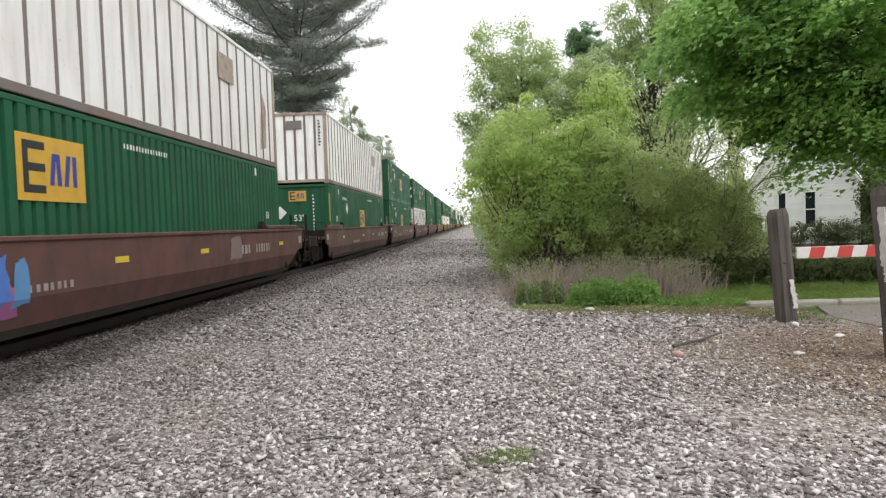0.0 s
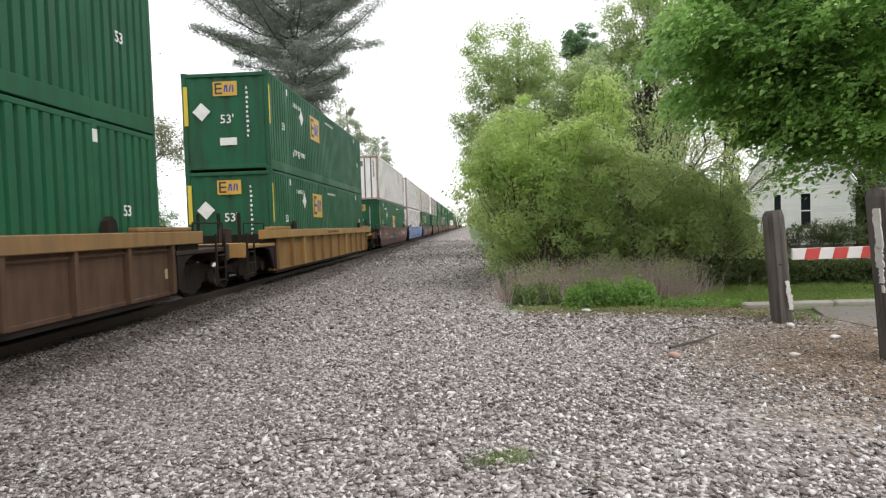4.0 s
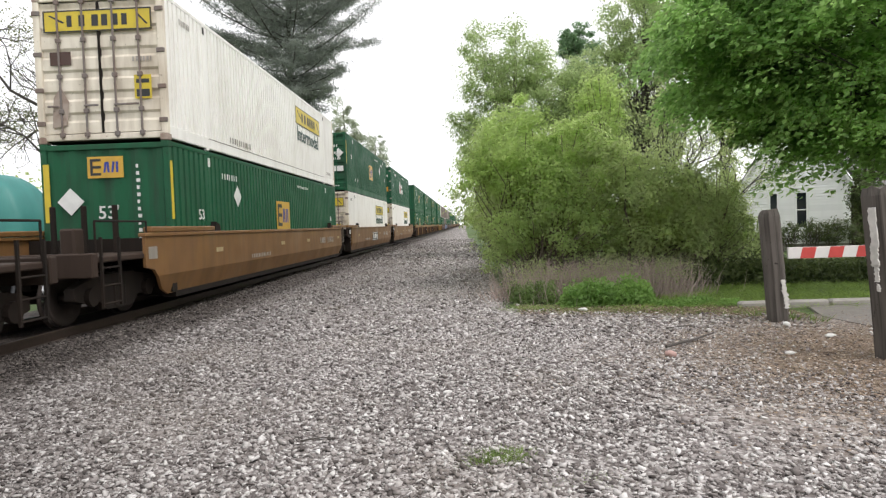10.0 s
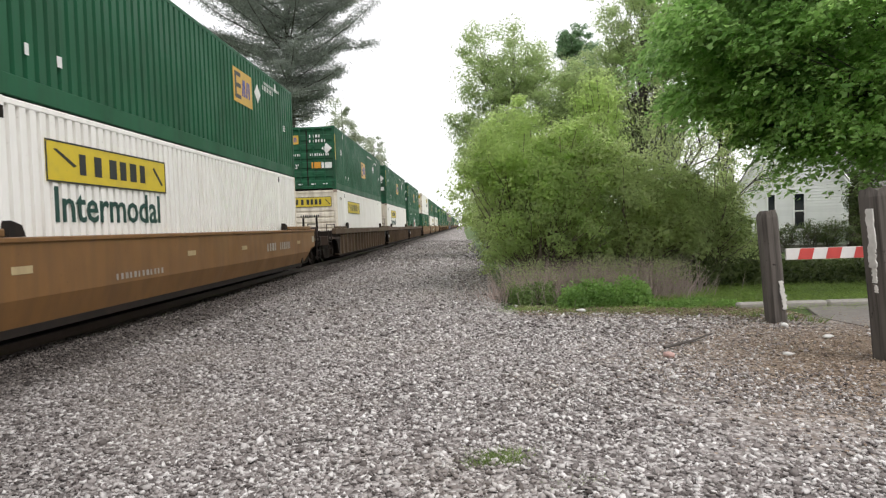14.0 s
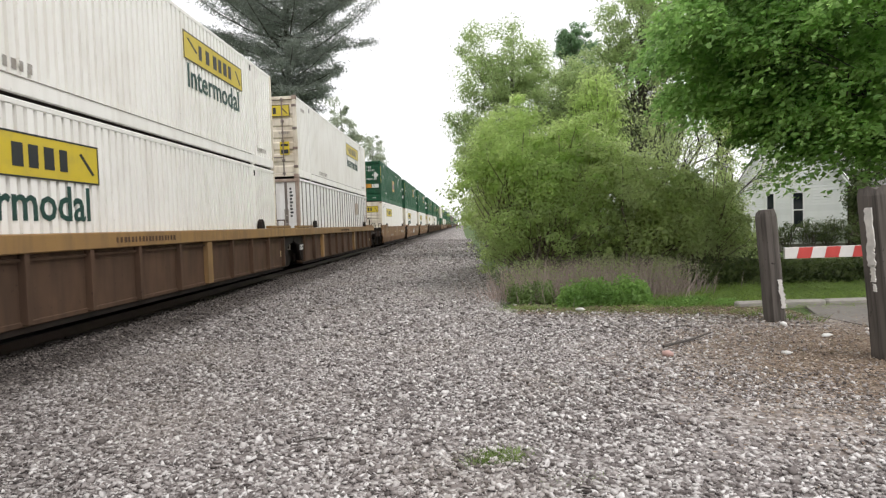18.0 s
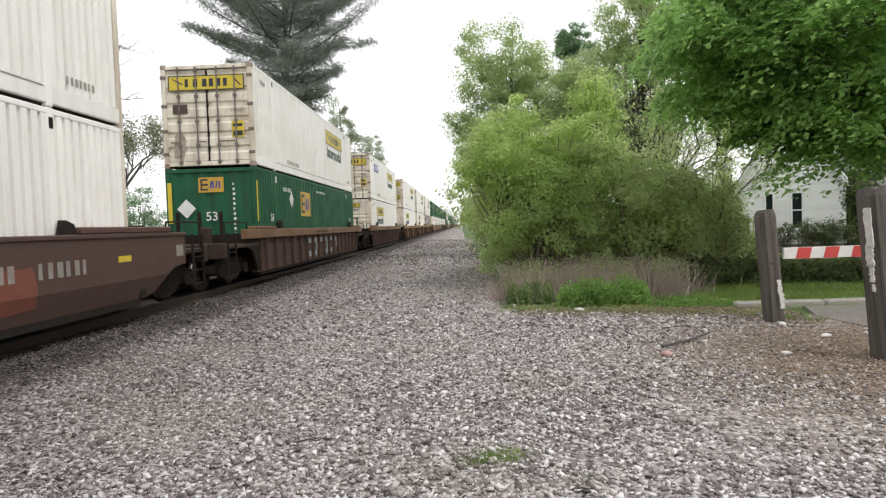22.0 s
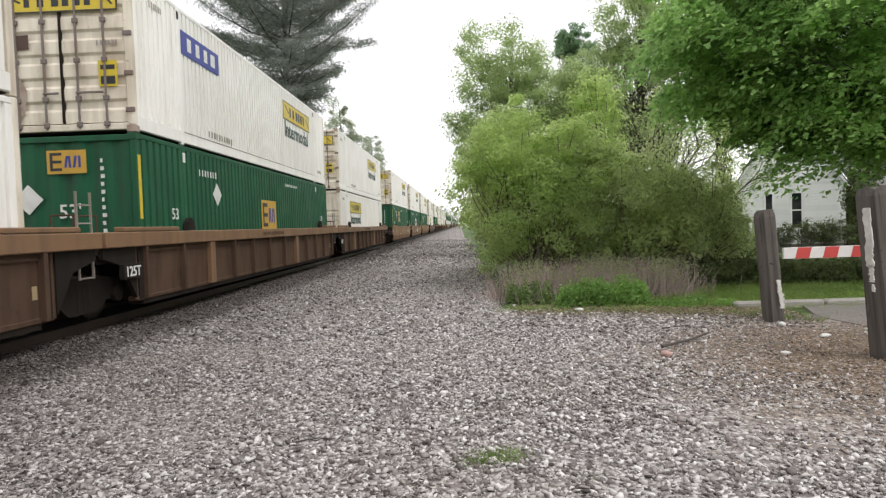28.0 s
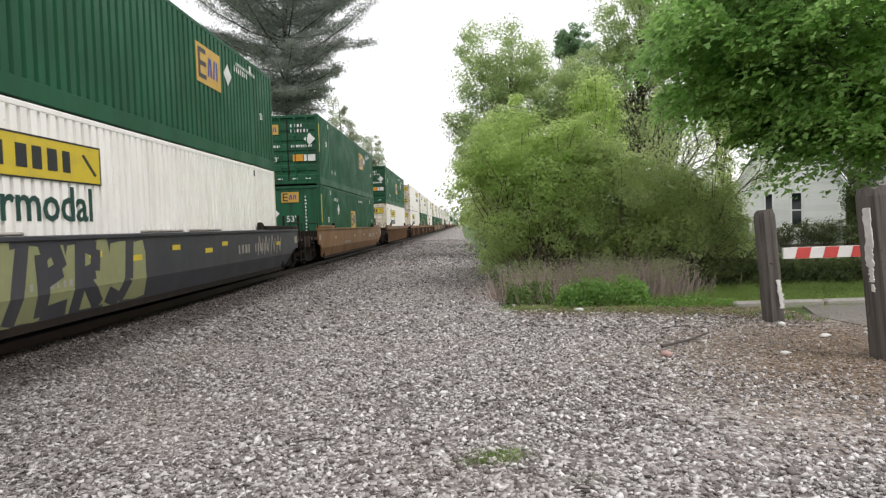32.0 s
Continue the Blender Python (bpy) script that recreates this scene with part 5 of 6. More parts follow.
def bent(p, q, wob, n=4):
    p, q = np.array(p, float), np.array(q, float)
    out = [p]
    for i in range(1, n):
        out.append(p + (q - p) * i / n + rng.normal(0, wob, 3) * np.linalg.norm(q - p) * 0.5)
    out.append(q)
    return out


def tree(name, label, category, x, y, h, blobs, leaves, size, leaf, bark, trunk_r=0.16, lean=(0, 0), clump=0.35, twigs=90, stems=1, shape="leaf", group="", base_z=GZ, inner=0.35, layered=False):
    """blobs: (dx, dy, z, rx, ry, rz) of the crown's main masses; leaves gather round twig ends inside them."""
    t = thing(name, label, category, group, Matrix.Translation((x, y, base_z)))
    blobs = np.array(blobs, float)
    vol = blobs[:, 3] * blobs[:, 4] * blobs[:, 5]
    wood = Build()
    top = np.array((lean[0], lean[1], h * 0.86))
    for sidx in range(stems):
        foot = np.array((0, 0, 0)) if stems == 1 else np.array((*rng.uniform(-0.5, 0.5, 2) * blobs[:, 3].max() * 0.7, 0))
        end = top if stems == 1 else foot * 1.7 + np.array((lean[0], lean[1], h * rng.uniform(0.55, 0.85)))
        limb(wood, bent(foot - (0, 0, 0.15), end, 0.03, 6), trunk_r, trunk_r * 0.25, 8)
        if sidx == 0:
            spine = (foot, end)
    ends = []
    share = vol ** 0.6 if layered else vol
    pick = rng.choice(len(blobs), twigs, p=share / share.sum())
    for i in pick:
        d = rng.normal(size=3)
        d /= np.linalg.norm(d)
        p = blobs[i, :3] + blobs[i, 3:] * d * (inner + (1 - inner) * rng.random() ** 0.5) * (rng.uniform(0.75, 1.05) if rng.random() < 0.8 else rng.uniform(1.1, 1.35))
        if p[2] < 0.15:
            p[2] = 0.15 + rng.random() * 0.3
        ends.append(p)
        a = min(max(p[2] * rng.uniform(0.45, 0.8) / (h * 0.86), 0.05), 0.95)
        q = spine[0] + (spine[1] - spine[0]) * a
        if stems > 1:
            q = q + np.array((p[0] - q[0], p[1] - q[1], 0)) * 0.45
        if twigs > 200 and len(ends) % 4:
            continue
        limb(wood, bent(q, p, 0.07, 4), max(trunk_r * 0.14 * (1 - a * 0.6), 0.012), 0.006, 5)
    part("trunk", wood, bark, t, "branching trunk and limbs")
    ends = np.array(ends)
    w = rng.random(len(ends)) + 0.35
    idx = rng.choice(len(ends), leaves, p=w / w.sum())
    spread = clump * (0.5 + rng.random(len(ends)))[idx][:, None]
    g = rng.normal(size=(leaves, 3))
    g /= np.linalg.norm(g, axis=1)[:, None]
    way = ends[idx] * (1, 1, 0)
    way /= np.maximum(np.linalg.norm(way, axis=1), 0.3)[:, None]
    if layered:
        # flat sprays that hang down at their outer rim
        off = g * spread * (rng.random((leaves, 1)) ** 0.5) * np.array((1.35, 1.35, 0.30))
        off[:, 2] -= 0.55 * (off[:, 0] ** 2 + off[:, 1] ** 2) / np.maximum(spread[:, 0], 0.2)
        c, face = ends[idx] + off, np.array((0, 0, 1.0)) + way * 0.55 + g * 0.25
    else:
        c = ends[idx] + g * spread * (rng.random((leaves, 1)) ** 0.5) * np.array((1.15, 1.15, 0.8))
        face = way * 0.55 + g * 0.55 + np.array((0, 0, 0.6))
    part("crown", leaf_mesh("crown", c, size, 0.02, shape, facing=face), leaf, t, "crown of many small leaves")
    return t


def branching(name, label, x, y, h, leaf, bark, r=0.22, lean=(0, 0), leaves=5000, size=0.11, levels=4, spread=0.55, clump=0.5, first=0.3, group="", seed=1):
    """A tree grown by forking: trunk, limbs, branches and twigs, with leaves about the twigs."""
    t = thing(name, label, "tree", group, Matrix.Translation((x, y, GZ)))
    rd = np.random.default_rng(seed)
    wood, tips = Build(), []

    def grow(p, d, length, rad, level):
        q = p + d * length * 0.5 + rd.normal(0, 0.06, 3) * length
        e = p + d * length + rd.normal(0, 0.08, 3) * length
        limb(wood, [p, q, e], rad, rad * 0.62, 7 if level > 2 else 5)
        if level == 0:
            tips.append(e)
            tips.append(q)
            return
        for k in range(3 if level > 1 else 4):
            side = rd.normal(size=3)
            side -= side.dot(d) * d
            side /= np.linalg.norm(side)
            nd = d * rd.uniform(0.55, 0.95) + side * spread * rd.uniform(0.6, 1.35) + np.array((0, 0, 0.10))
            nd /= np.linalg.norm(nd)
            grow(e if k < 2 else q, nd, length * rd.uniform(0.58, 0.82), rad * rd.uniform(0.5, 0.66), level - 1)

    d0 = np.array((lean[0], lean[1], 1.0))
    grow(np.array((0, 0, -0.2)), d0 / np.linalg.norm(d0), h * first, r, levels)
    part("trunk", wood, bark, t, "forking trunk, limbs and twigs")
    tips = np.array(tips)
    c = tips[rng.integers(0, len(tips), leaves)] + rng.normal(0, clump, (leaves, 3))
    part("crown", leaf_mesh("crown", c, size, 0.02), leaf, t, "thin crown of small new leaves")
    return t


M["bark"] = plain("grey_bark", (0.13, 0.11, 0.095), 0.9, 0, 9, 0.4)
M["bark_dark"] = plain("dark_bark", (0.075, 0.066, 0.058), 0.9, 0, 9, 0.4)
M["willow"] = foliage("yellow_green_leaves", (0.30, 0.42, 0.13), (0.49, 0.61, 0.23), 0.68)
M["shrub"] = foliage("mid_green_leaves", (0.32, 0.43, 0.16), (0.50, 0.60, 0.26), 0.74)
M["olive"] = foliage("olive_leaves", (0.34, 0.42, 0.17), (0.51, 0.59, 0.28), 0.74)
# darker copy of the greens above, with shade put into the leaf tone
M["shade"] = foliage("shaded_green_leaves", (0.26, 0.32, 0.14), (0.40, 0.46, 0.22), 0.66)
M["wood"] = foliage("pale_green_leaves", (0.29, 0.39, 0.16), (0.44, 0.53, 0.26), 0.64)
# distance haze is mixed into these pale, greyish leaf tones
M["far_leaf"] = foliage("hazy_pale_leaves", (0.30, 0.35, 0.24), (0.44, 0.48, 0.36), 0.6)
M["maple"] = foliage("fresh_maple_leaves", (0.14, 0.28, 0.08), (0.38, 0.58, 0.185), 0.56)
M["ivy"] = foliage("bright_ivy_leaves", (0.12, 0.24, 0.055), (0.28, 0.44, 0.12), 0.5)
M["pine"] = foliage("blue_green_needles", (0.175, 0.205, 0.18), (0.28, 0.31, 0.27), 0.45)
M["spruce"] = foliage("dark_spruce_needles", (0.13, 0.24, 0.11), (0.21, 0.34, 0.17), 0.5)
M["budding"] = foliage("budding_leaves", (0.11, 0.135, 0.06), (0.24, 0.26, 0.13), 0.4)
M["twig"] = plain("dry_stems", (0.42, 0.335, 0.295), 0.9, 0, 14, 0.4)
M["blade"] = foliage("grass_blades", (0.12, 0.19, 0.05), (0.23, 0.32, 0.09), 0.35)

# --- right of the gravel: shrubs, young trees, taller wood behind
tree("willow_shrub", "bright yellow-green leafy shrub beside the gravel", "shrub", 1.85, 16.3, 5.0,
     [(-0.3, 0, 3.0, 1.2, 1.5, 0.9), (-0.4, 0.3, 3.9, 0.8, 1.1, 0.6), (-1.1, 0, 3.2, 0.7, 0.9, 0.9), (0.9, 0, 3.5, 0.8, 0.8, 0.65), (1.8, 0.2, 3.1, 0.6, 0.6, 0.8), (-1.7, -0.4, 2.3, 0.4, 0.6, 0.8), (0.2, -1.0, 2.5, 1.0, 0.5, 0.6), (1.3, 0.2, 4.0, 0.35, 0.4, 0.5), (-1.0, 0.2, 4.2, 0.35, 0.4, 0.5)], 27000, 0.088, "willow", "sapwood", 0.035, clump=0.34, twigs=260, stems=6)
tree("leafy_shrub", "mixed green shrub behind the willow", "shrub", 2.3, 18.6, 4.6,
     [(0, 0, 2.8, 1.9, 1.2, 1.5), (-1.3, 0, 2.0, 1.0, 1.0, 1.4), (1.2, 0, 3.4, 0.9, 0.9, 0.9)], 20000, 0.10, "olive", "sapwood", 0.04, clump=0.36, twigs=170, stems=5)
tree("leafy_shrub", "green undergrowth beneath the willow", "shrub", 1.8, 15.4, 2.6,
     [(-0.6, 0, 1.3, 0.8, 0.8, 0.8), (0.5, -0.2, 1.5, 0.9, 0.8, 0.8), (1.4, 0.1, 1.2, 0.8, 0.8, 0.8), (-0.9, 0.2, 0.7, 0.5, 0.6, 0.5), (0.2, 0.2, 2.0, 0.9, 0.6, 0.5)], 17000, 0.078, "shrub", "sapwood", 0.025, clump=0.30, twigs=200, stems=6)
tree("leafy_shrub", "olive-green leafy shrub beside the gravel", "shrub", 4.2, 15.8, 3.6,
     [(0, 0, 1.9, 1.3, 1.5, 1.0), (0.9, 0.2, 1.5, 1.1, 1.4, 0.9), (-0.9, 0.3, 2.4, 0.9, 1.2, 0.9), (0.2, -0.8, 1.1, 1.2, 0.9, 0.7), (-1.2, 0.4, 3.1, 0.5, 0.6, 0.6), (-0.2, 0.2, 2.9, 0.5, 0.6, 0.5), (0.7, 0.2, 2.7, 0.6, 0.6, 0.5)], 24000, 0.088, "olive", "sapwood", 0.03, clump=0.34, twigs=240, stems=6)
tree("leafy_shrub", "dark olive shrub under the taller trees", "shrub", 5.9, 16.6, 3.2,
     [(0, 0, 1.6, 1.3, 1.4, 1.2), (0.5, 0.3, 1.2, 1.0, 1.3, 1.0), (-0.6, 0, 2.1, 1.0, 1.2, 1.0)], 17000, 0.088, "olive", "sapwood", 0.03, clump=0.34, twigs=180, stems=6)
tree("leafy_shrub", "young green tree beside the lawn", "shrub", 6.95, 19.0, 3.2,
     [(0, 0, 1.7, 0.9, 1.2, 1.0), (-0.4, 0, 2.1, 0.8, 1.0, 0.7), (0.1, 0.2, 1.0, 0.8, 1.1, 0.9)], 11000, 0.09, "olive", "sapwood", 0.04, clump=0.34, twigs=140, stems=4)
tree("tall_tree", "young green tree rising behind the shrubs", "tree", 4.3, 20.5, 7.0,
     [(0, 0, 4.6, 0.8, 0.9, 1.4), (-0.6, 0, 3.4, 0.9, 0.9, 1.2), (0.4, 0, 3.4, 0.6, 0.8, 1.0), (0.0, 0, 5.8, 0.5, 0.6, 0.7)], 15000, 0.09, "willow", "bark", 0.07, clump=0.38, twigs=110)
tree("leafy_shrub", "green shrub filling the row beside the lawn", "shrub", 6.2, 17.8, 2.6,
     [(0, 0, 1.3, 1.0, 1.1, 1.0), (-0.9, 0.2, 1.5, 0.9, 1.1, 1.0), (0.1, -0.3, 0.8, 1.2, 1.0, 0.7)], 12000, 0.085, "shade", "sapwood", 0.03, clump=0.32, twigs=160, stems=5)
for i in range(10):
    yy = 21 + i * 6.5 + i * i * 0.9
    tree("trackside_shrub", "green shrub at the edge of the gravel path", "shrub", 2.3 + 0.3 * (i % 3) + i * 0.12, yy, 4.2 + (i % 3) * 0.9,
         [(0, 0, 2.2, 1.7, 2.4, 2.0), (0.5, 1.5, 3.0, 1.5, 2.0, 1.6), (-0.5, -0.8, 1.3, 1.1, 1.9, 1.1)], 9000 if i < 5 else 4500, 0.14 + 0.012 * i, ("shrub", "wood", "olive")[i % 3], "bark", 0.05, clump=0.55, twigs=80, stems=4, group="shrubs along the path")
tree("tall_tree", "tall pale green tree behind the shrubs", "tree", 2.6, 31.0, 11.0,
     [(0.1, 0, 8.6, 2.0, 2.2, 1.8), (-1.3, 0.4, 8.3, 1.6, 1.7, 1.7), (1.7, 0.2, 7.6, 1.9, 2.0, 1.9), (-0.9, 0, 5.8, 2.1, 2.2, 1.8), (-2.0, 0, 9.9, 0.7, 0.9, 0.9), (3.2, 0, 6.6, 1.5, 1.4, 2.0), (-1.2, 0, 10.6, 0.9, 0.7, 0.7), (0.4, 0, 10.5, 0.9, 0.7, 0.6), (1.6, 0, 9.4, 0.8, 0.7, 0.7), (4.2, 0, 7.4, 1.0, 1.0, 1.6), (-2.4, 0, 5.8, 0.7, 1.0, 1.6)], 58000, 0.115, "wood", "bark", 0.16, clump=0.55, twigs=340)
tree("tall_tree", "tall pale green tree with an open crown", "tree", 8.1, 29.0, 14.0,
     [(0, 0, 10.4, 1.9, 2.0, 2.6), (0.9, 0, 8.4, 1.4, 1.8, 1.2), (-1.3, 0, 8.0, 1.3, 1.8, 1.5), (-2.3, 0, 6.2, 0.9, 1.2, 1.4), (0.2, 0, 6.0, 1.6, 1.4, 1.0)], 33000, 0.125, "wood", "bark_dark", 0.17, clump=0.5, twigs=170)
tree("tall_tree", "leafy tree in the wood behind the shrubs", "tree", 6.3, 33.0, 11.0,
     [(0, 0, 8.0, 1.6, 1.6, 2.1), (-1.2, 0, 6.6, 1.4, 1.4, 1.7), (0.6, 0, 5.6, 1.3, 1.2, 1.5)], 16000, 0.13, "wood", "bark_dark", 0.15, clump=0.5, twigs=150)
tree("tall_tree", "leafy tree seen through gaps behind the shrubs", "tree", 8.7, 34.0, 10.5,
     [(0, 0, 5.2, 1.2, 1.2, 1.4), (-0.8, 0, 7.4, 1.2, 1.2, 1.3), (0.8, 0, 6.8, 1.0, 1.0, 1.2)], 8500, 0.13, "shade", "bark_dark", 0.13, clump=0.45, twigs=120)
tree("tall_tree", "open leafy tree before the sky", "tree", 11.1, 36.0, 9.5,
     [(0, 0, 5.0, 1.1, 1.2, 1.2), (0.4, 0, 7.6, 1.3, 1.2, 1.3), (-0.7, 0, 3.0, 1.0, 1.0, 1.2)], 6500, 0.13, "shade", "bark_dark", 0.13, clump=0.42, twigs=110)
branching("bare_tree", "thin open tree with sky showing through", 8.9, 24.5, 7.5, "olive", "bark_dark", 0.10, (0.04, 0), 5200, 0.085, 5, 0.55, 0.22, 0.30, seed=14)
branching("bare_tree", "slim open tree before the sky", 9.6, 30.0, 9.5, "wood", "bark_dark", 0.12, (-0.03, 0), 9000, 0.10, 5, 0.5, 0.32, 0.32, seed=21)
tree("tall_tree", "slim olive tree at the corner of the house", "tree", 10.45, 26.3, 6.8,
     [(0, 0, 3.2, 0.45, 0.6, 1.5), (0.1, 0, 5.2, 0.6, 0.7, 1.1), (-0.2, 0, 1.7, 0.6, 0.6, 1.2)], 12000, 0.09, "olive", "bark_dark", 0.09, clump=0.28, twigs=80)
tree("path_tree", "dark leafy tree leaning over the path", "tree", 1.6, 44.0, 9.5,
     [(-0.6, 0, 6.2, 1.9, 2.2, 2.4), (0.8, 0, 5.0, 2.0, 2.2, 2.2), (-1.4, 0, 4.0, 1.1, 1.5, 1.2)], 10000, 0.17, "shrub", "bark_dark", 0.15, clump=0.5, twigs=110)


def conifer(name, label, x, y, h, whorls, needle, size, count, bark, spread, r=0.3, sweep=(-0.10, 0.25), boughs=7):
    """A trunk with boughs in whorls; needle tufts along each bough. whorls: (height, reach); sweep: rise of a bough against its reach."""
    t = thing(name, label, "tree", "", Matrix.Translation((x, y, GZ)))
    wood = Build()
    limb(wood, [(0, 0, -0.2), (0.05, 0, h * 0.35), (-0.05, 0.05, h * 0.7), (0, 0, h)], r, 0.03, 10)
    cs = []
    for z, reach, *own in whorls:
        a0 = rng.uniform(0, 6.28)
        for k in range(boughs):
            a = a0 + k * 2 * math.pi / boughs + rng.uniform(-0.3, 0.3)
            L = reach * rng.uniform(0.62, 1.08)
            p = np.array((0, 0, z + rng.uniform(-0.5, 0.5)))
            rise = rng.uniform(*(own or sweep))
            out = np.array((math.cos(a), math.sin(a), 0.0))
            pts = [p, p + out * L * 0.35 + (0, 0, L * rise * 0.18), p + out * L * 0.7 + (0, 0, L * rise * 0.55), p + out * L + (0, 0, L * rise)]
            limb(wood, pts, r * 0.2, 0.015, 5)
            side = np.array((-out[1], out[0], 0))
            for f in np.linspace(0.28, 1.0, max(4, int(L * 2.4))):
                i = min(int(f * 3), 2)
                c = pts[i] + (pts[i + 1] - pts[i]) * (f * 3 - i)
                w = spread * (1.2 - 0.65 * f)
                n = int(count * (0.5 + rng.random()) * (1.1 - 0.4 * f))
                g = rng.normal(0, 1, (n, 3))
                cs.append(c + g[:, :1] * out * w * 0.8 + g[:, 1:2] * side * w * 1.25 + g[:, 2:] * np.array((0, 0, w * 0.42)) + (0, 0, w * 0.25))
    part("trunk", wood, bark, t, "straight trunk with boughs")
    cs = np.concatenate(cs)
    part("crown", leaf_mesh("crown", cs, size, 0.03, "needle"), needle, t, "layered tufts of needles")
    return t


tree("tall_tree", "dark blue-green tree top above the wood", "tree", 7.5, 42.0, 14.6,
     [(0, 0, 12.4, 1.3, 1.3, 1.4), (-0.9, 0, 13.6, 0.3, 0.4, 0.7), (0.2, 0, 13.8, 0.5, 0.5, 0.5), (1.0, 0, 12.9, 0.5, 0.5, 0.6), (0.3, 0, 10.6, 1.6, 1.4, 1.2)], 15000, 0.16, "spruce", "bark", 0.18, clump=0.36, twigs=150)
conifer("white_pine", "large blue-green pine behind the train", -15.2, 58.0, 31.0,
        [(11.8, 2.6, -0.1, 0.15), (12.8, 4.0, -0.15, 0.15), (13.6, 5.0, -0.1, 0.2), (14.4, 5.6, 0, 0.3), (15.4, 6.4, 0.05, 0.4), (16.4, 7.4), (17.4, 8.0), (18.6, 8.4), (19.8, 8.6), (21.0, 8.4), (22.4, 8.0), (24.0, 7.2), (25.6, 6.4), (27.4, 5.0), (29.2, 3.2)], "pine", 0.32, 112, "bark_dark", 0.74, 0.46, (0.15, 0.6), 8)
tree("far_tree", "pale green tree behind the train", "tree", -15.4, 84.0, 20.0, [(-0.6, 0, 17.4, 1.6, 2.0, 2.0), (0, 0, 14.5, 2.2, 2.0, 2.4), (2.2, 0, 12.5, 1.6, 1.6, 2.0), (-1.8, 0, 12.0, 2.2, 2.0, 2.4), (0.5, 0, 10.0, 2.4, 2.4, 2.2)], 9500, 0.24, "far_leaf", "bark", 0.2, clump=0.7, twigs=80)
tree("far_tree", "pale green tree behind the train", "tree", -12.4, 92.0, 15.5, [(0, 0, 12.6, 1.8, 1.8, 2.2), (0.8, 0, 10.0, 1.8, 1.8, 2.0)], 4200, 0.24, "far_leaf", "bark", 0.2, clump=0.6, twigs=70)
branching("budding_tree", "half-bare tree with small new leaves", -23.5, 27.0, 15.0, "budding", "bark_dark", 0.26, (0.45, 0.1), 15000, 0.12, 5, 0.6, 0.35, 0.30, seed=3)
branching("budding_tree", "half-bare tree with twisted dark limbs", -19.4, 33.5, 14.5, "budding", "bark_dark", 0.24, (0.02, 0), 2600, 0.10, 5, 0.66, 0.22, 0.36, seed=8)
branching("budding_tree", "half-bare tree behind the track", -27.0, 34.0, 15.0, "budding", "bark_dark", 0.24, (0.1, 0), 12000, 0.13, 5, 0.6, 0.4, 0.30, seed=5)
branching("budding_tree", "thin half-bare tree behind the track", -24.5, 46.0, 13.0, "budding", "bark", 0.2, (0, 0), 8000, 0.15, 5, 0.6, 0.35, 0.32, seed=11)
for i, (x, y, h) in enumerate(((-16.8, 32.0, 5.0), (-21.5, 38.5, 4.2), (-26, 40, 3.4), (-17.8, 46, 3.6), (-31, 44, 4.5), (-16, 66, 5))):
    tree("back_shrub", "dark green shrub beyond the track", "shrub", x, y, h, [(0, 0, h * 0.5, 1.8, 1.6, h * 0.42), (1.2, 0, h * 0.35, 1.3, 1.3, h * 0.3)], 6000, 0.11, "spruce", "bark_dark", 0.05, clump=0.5, twigs=60, stems=4, group="shrubs beyond the track")

# the overhanging maple
rng = np.random.default_rng(31)
tree("maple_tree", "large maple with fresh green leaves overhanging the drive", "tree", 9.9, 13.0, 11.5,
     [(-3.9, -1.4, 6.6, 2.1, 1.5, 2.2), (-4.6, -0.8, 4.6, 1.4, 1.1, 1.0), (-5.0, -0.6, 5.9, 1.2, 1.1, 1.4), (-2.0, -1.4, 6.4, 2.2, 1.6, 2.4), (-3.0, -1.0, 4.0, 1.3, 1.1, 0.9), (-1.6, -0.6, 3.6, 1.3, 1.1, 0.8),
      (-3.2, 0.4, 3.55, 0.8, 0.9, 0.4), (-2.4, 0.2, 3.15, 0.8, 0.9, 0.4), (-1.4, 0.2, 3.0, 1.0, 0.9, 0.4), (-5.0, 0, 4.1, 0.7, 0.7, 0.6), (-4.1, 0, 4.05, 0.7, 0.7, 0.4), (-2.9, 0, 3.3, 0.7, 0.7, 0.35), (0.8, -0.6, 6.4, 2.4, 1.8, 2.4), (-0.2, -0.2, 3.7, 1.5, 1.1, 0.8), (-2.2, 0, 9.0, 3.4, 2.2, 2.0), (1.2, 0.5, 4.2, 1.8, 1.2, 0.8),
      (-3.0, 2.6, 6.2, 1.9, 1.4, 2.0), (-0.8, 2.8, 6.2, 2.0, 1.5, 2.2), (1.6, 2.8, 6.0, 2.0, 1.5, 2.2), (-2.4, 2.4, 4.5, 1.6, 1.2, 0.8), (0.3, 2.6, 4.4, 1.9, 1.3, 0.8), (-4.2, 0.6, 5.2, 1.3, 1.2, 1.4), (-3.6, 0.2, 4.35, 1.1, 1.0, 0.7)],
     215000, 0.105, "maple", "bark_dark", 0.22, clump=0.60, twigs=520, shape="lobed", inner=0.5, layered=True)

# far woods along the line and at its end
def woods(name, label, spots, leaf, size, count):
    cs = []
    for x, y, r, h in spots:
        g = rng.normal(size=(count, 3))
        g /= np.linalg.norm(g, axis=1)[:, None]
        c = g * (0.55 + 0.45 * rng.random((count, 1))) * (r, r, h / 2) + (x, y, h / 2)
        c[:, 2] = np.maximum(c[:, 2], 0.1)
        cs.append(c)
    return solid(name, leaf_mesh(name, np.concatenate(cs), size, 0.3), leaf, label, "woods", kind="stuff")


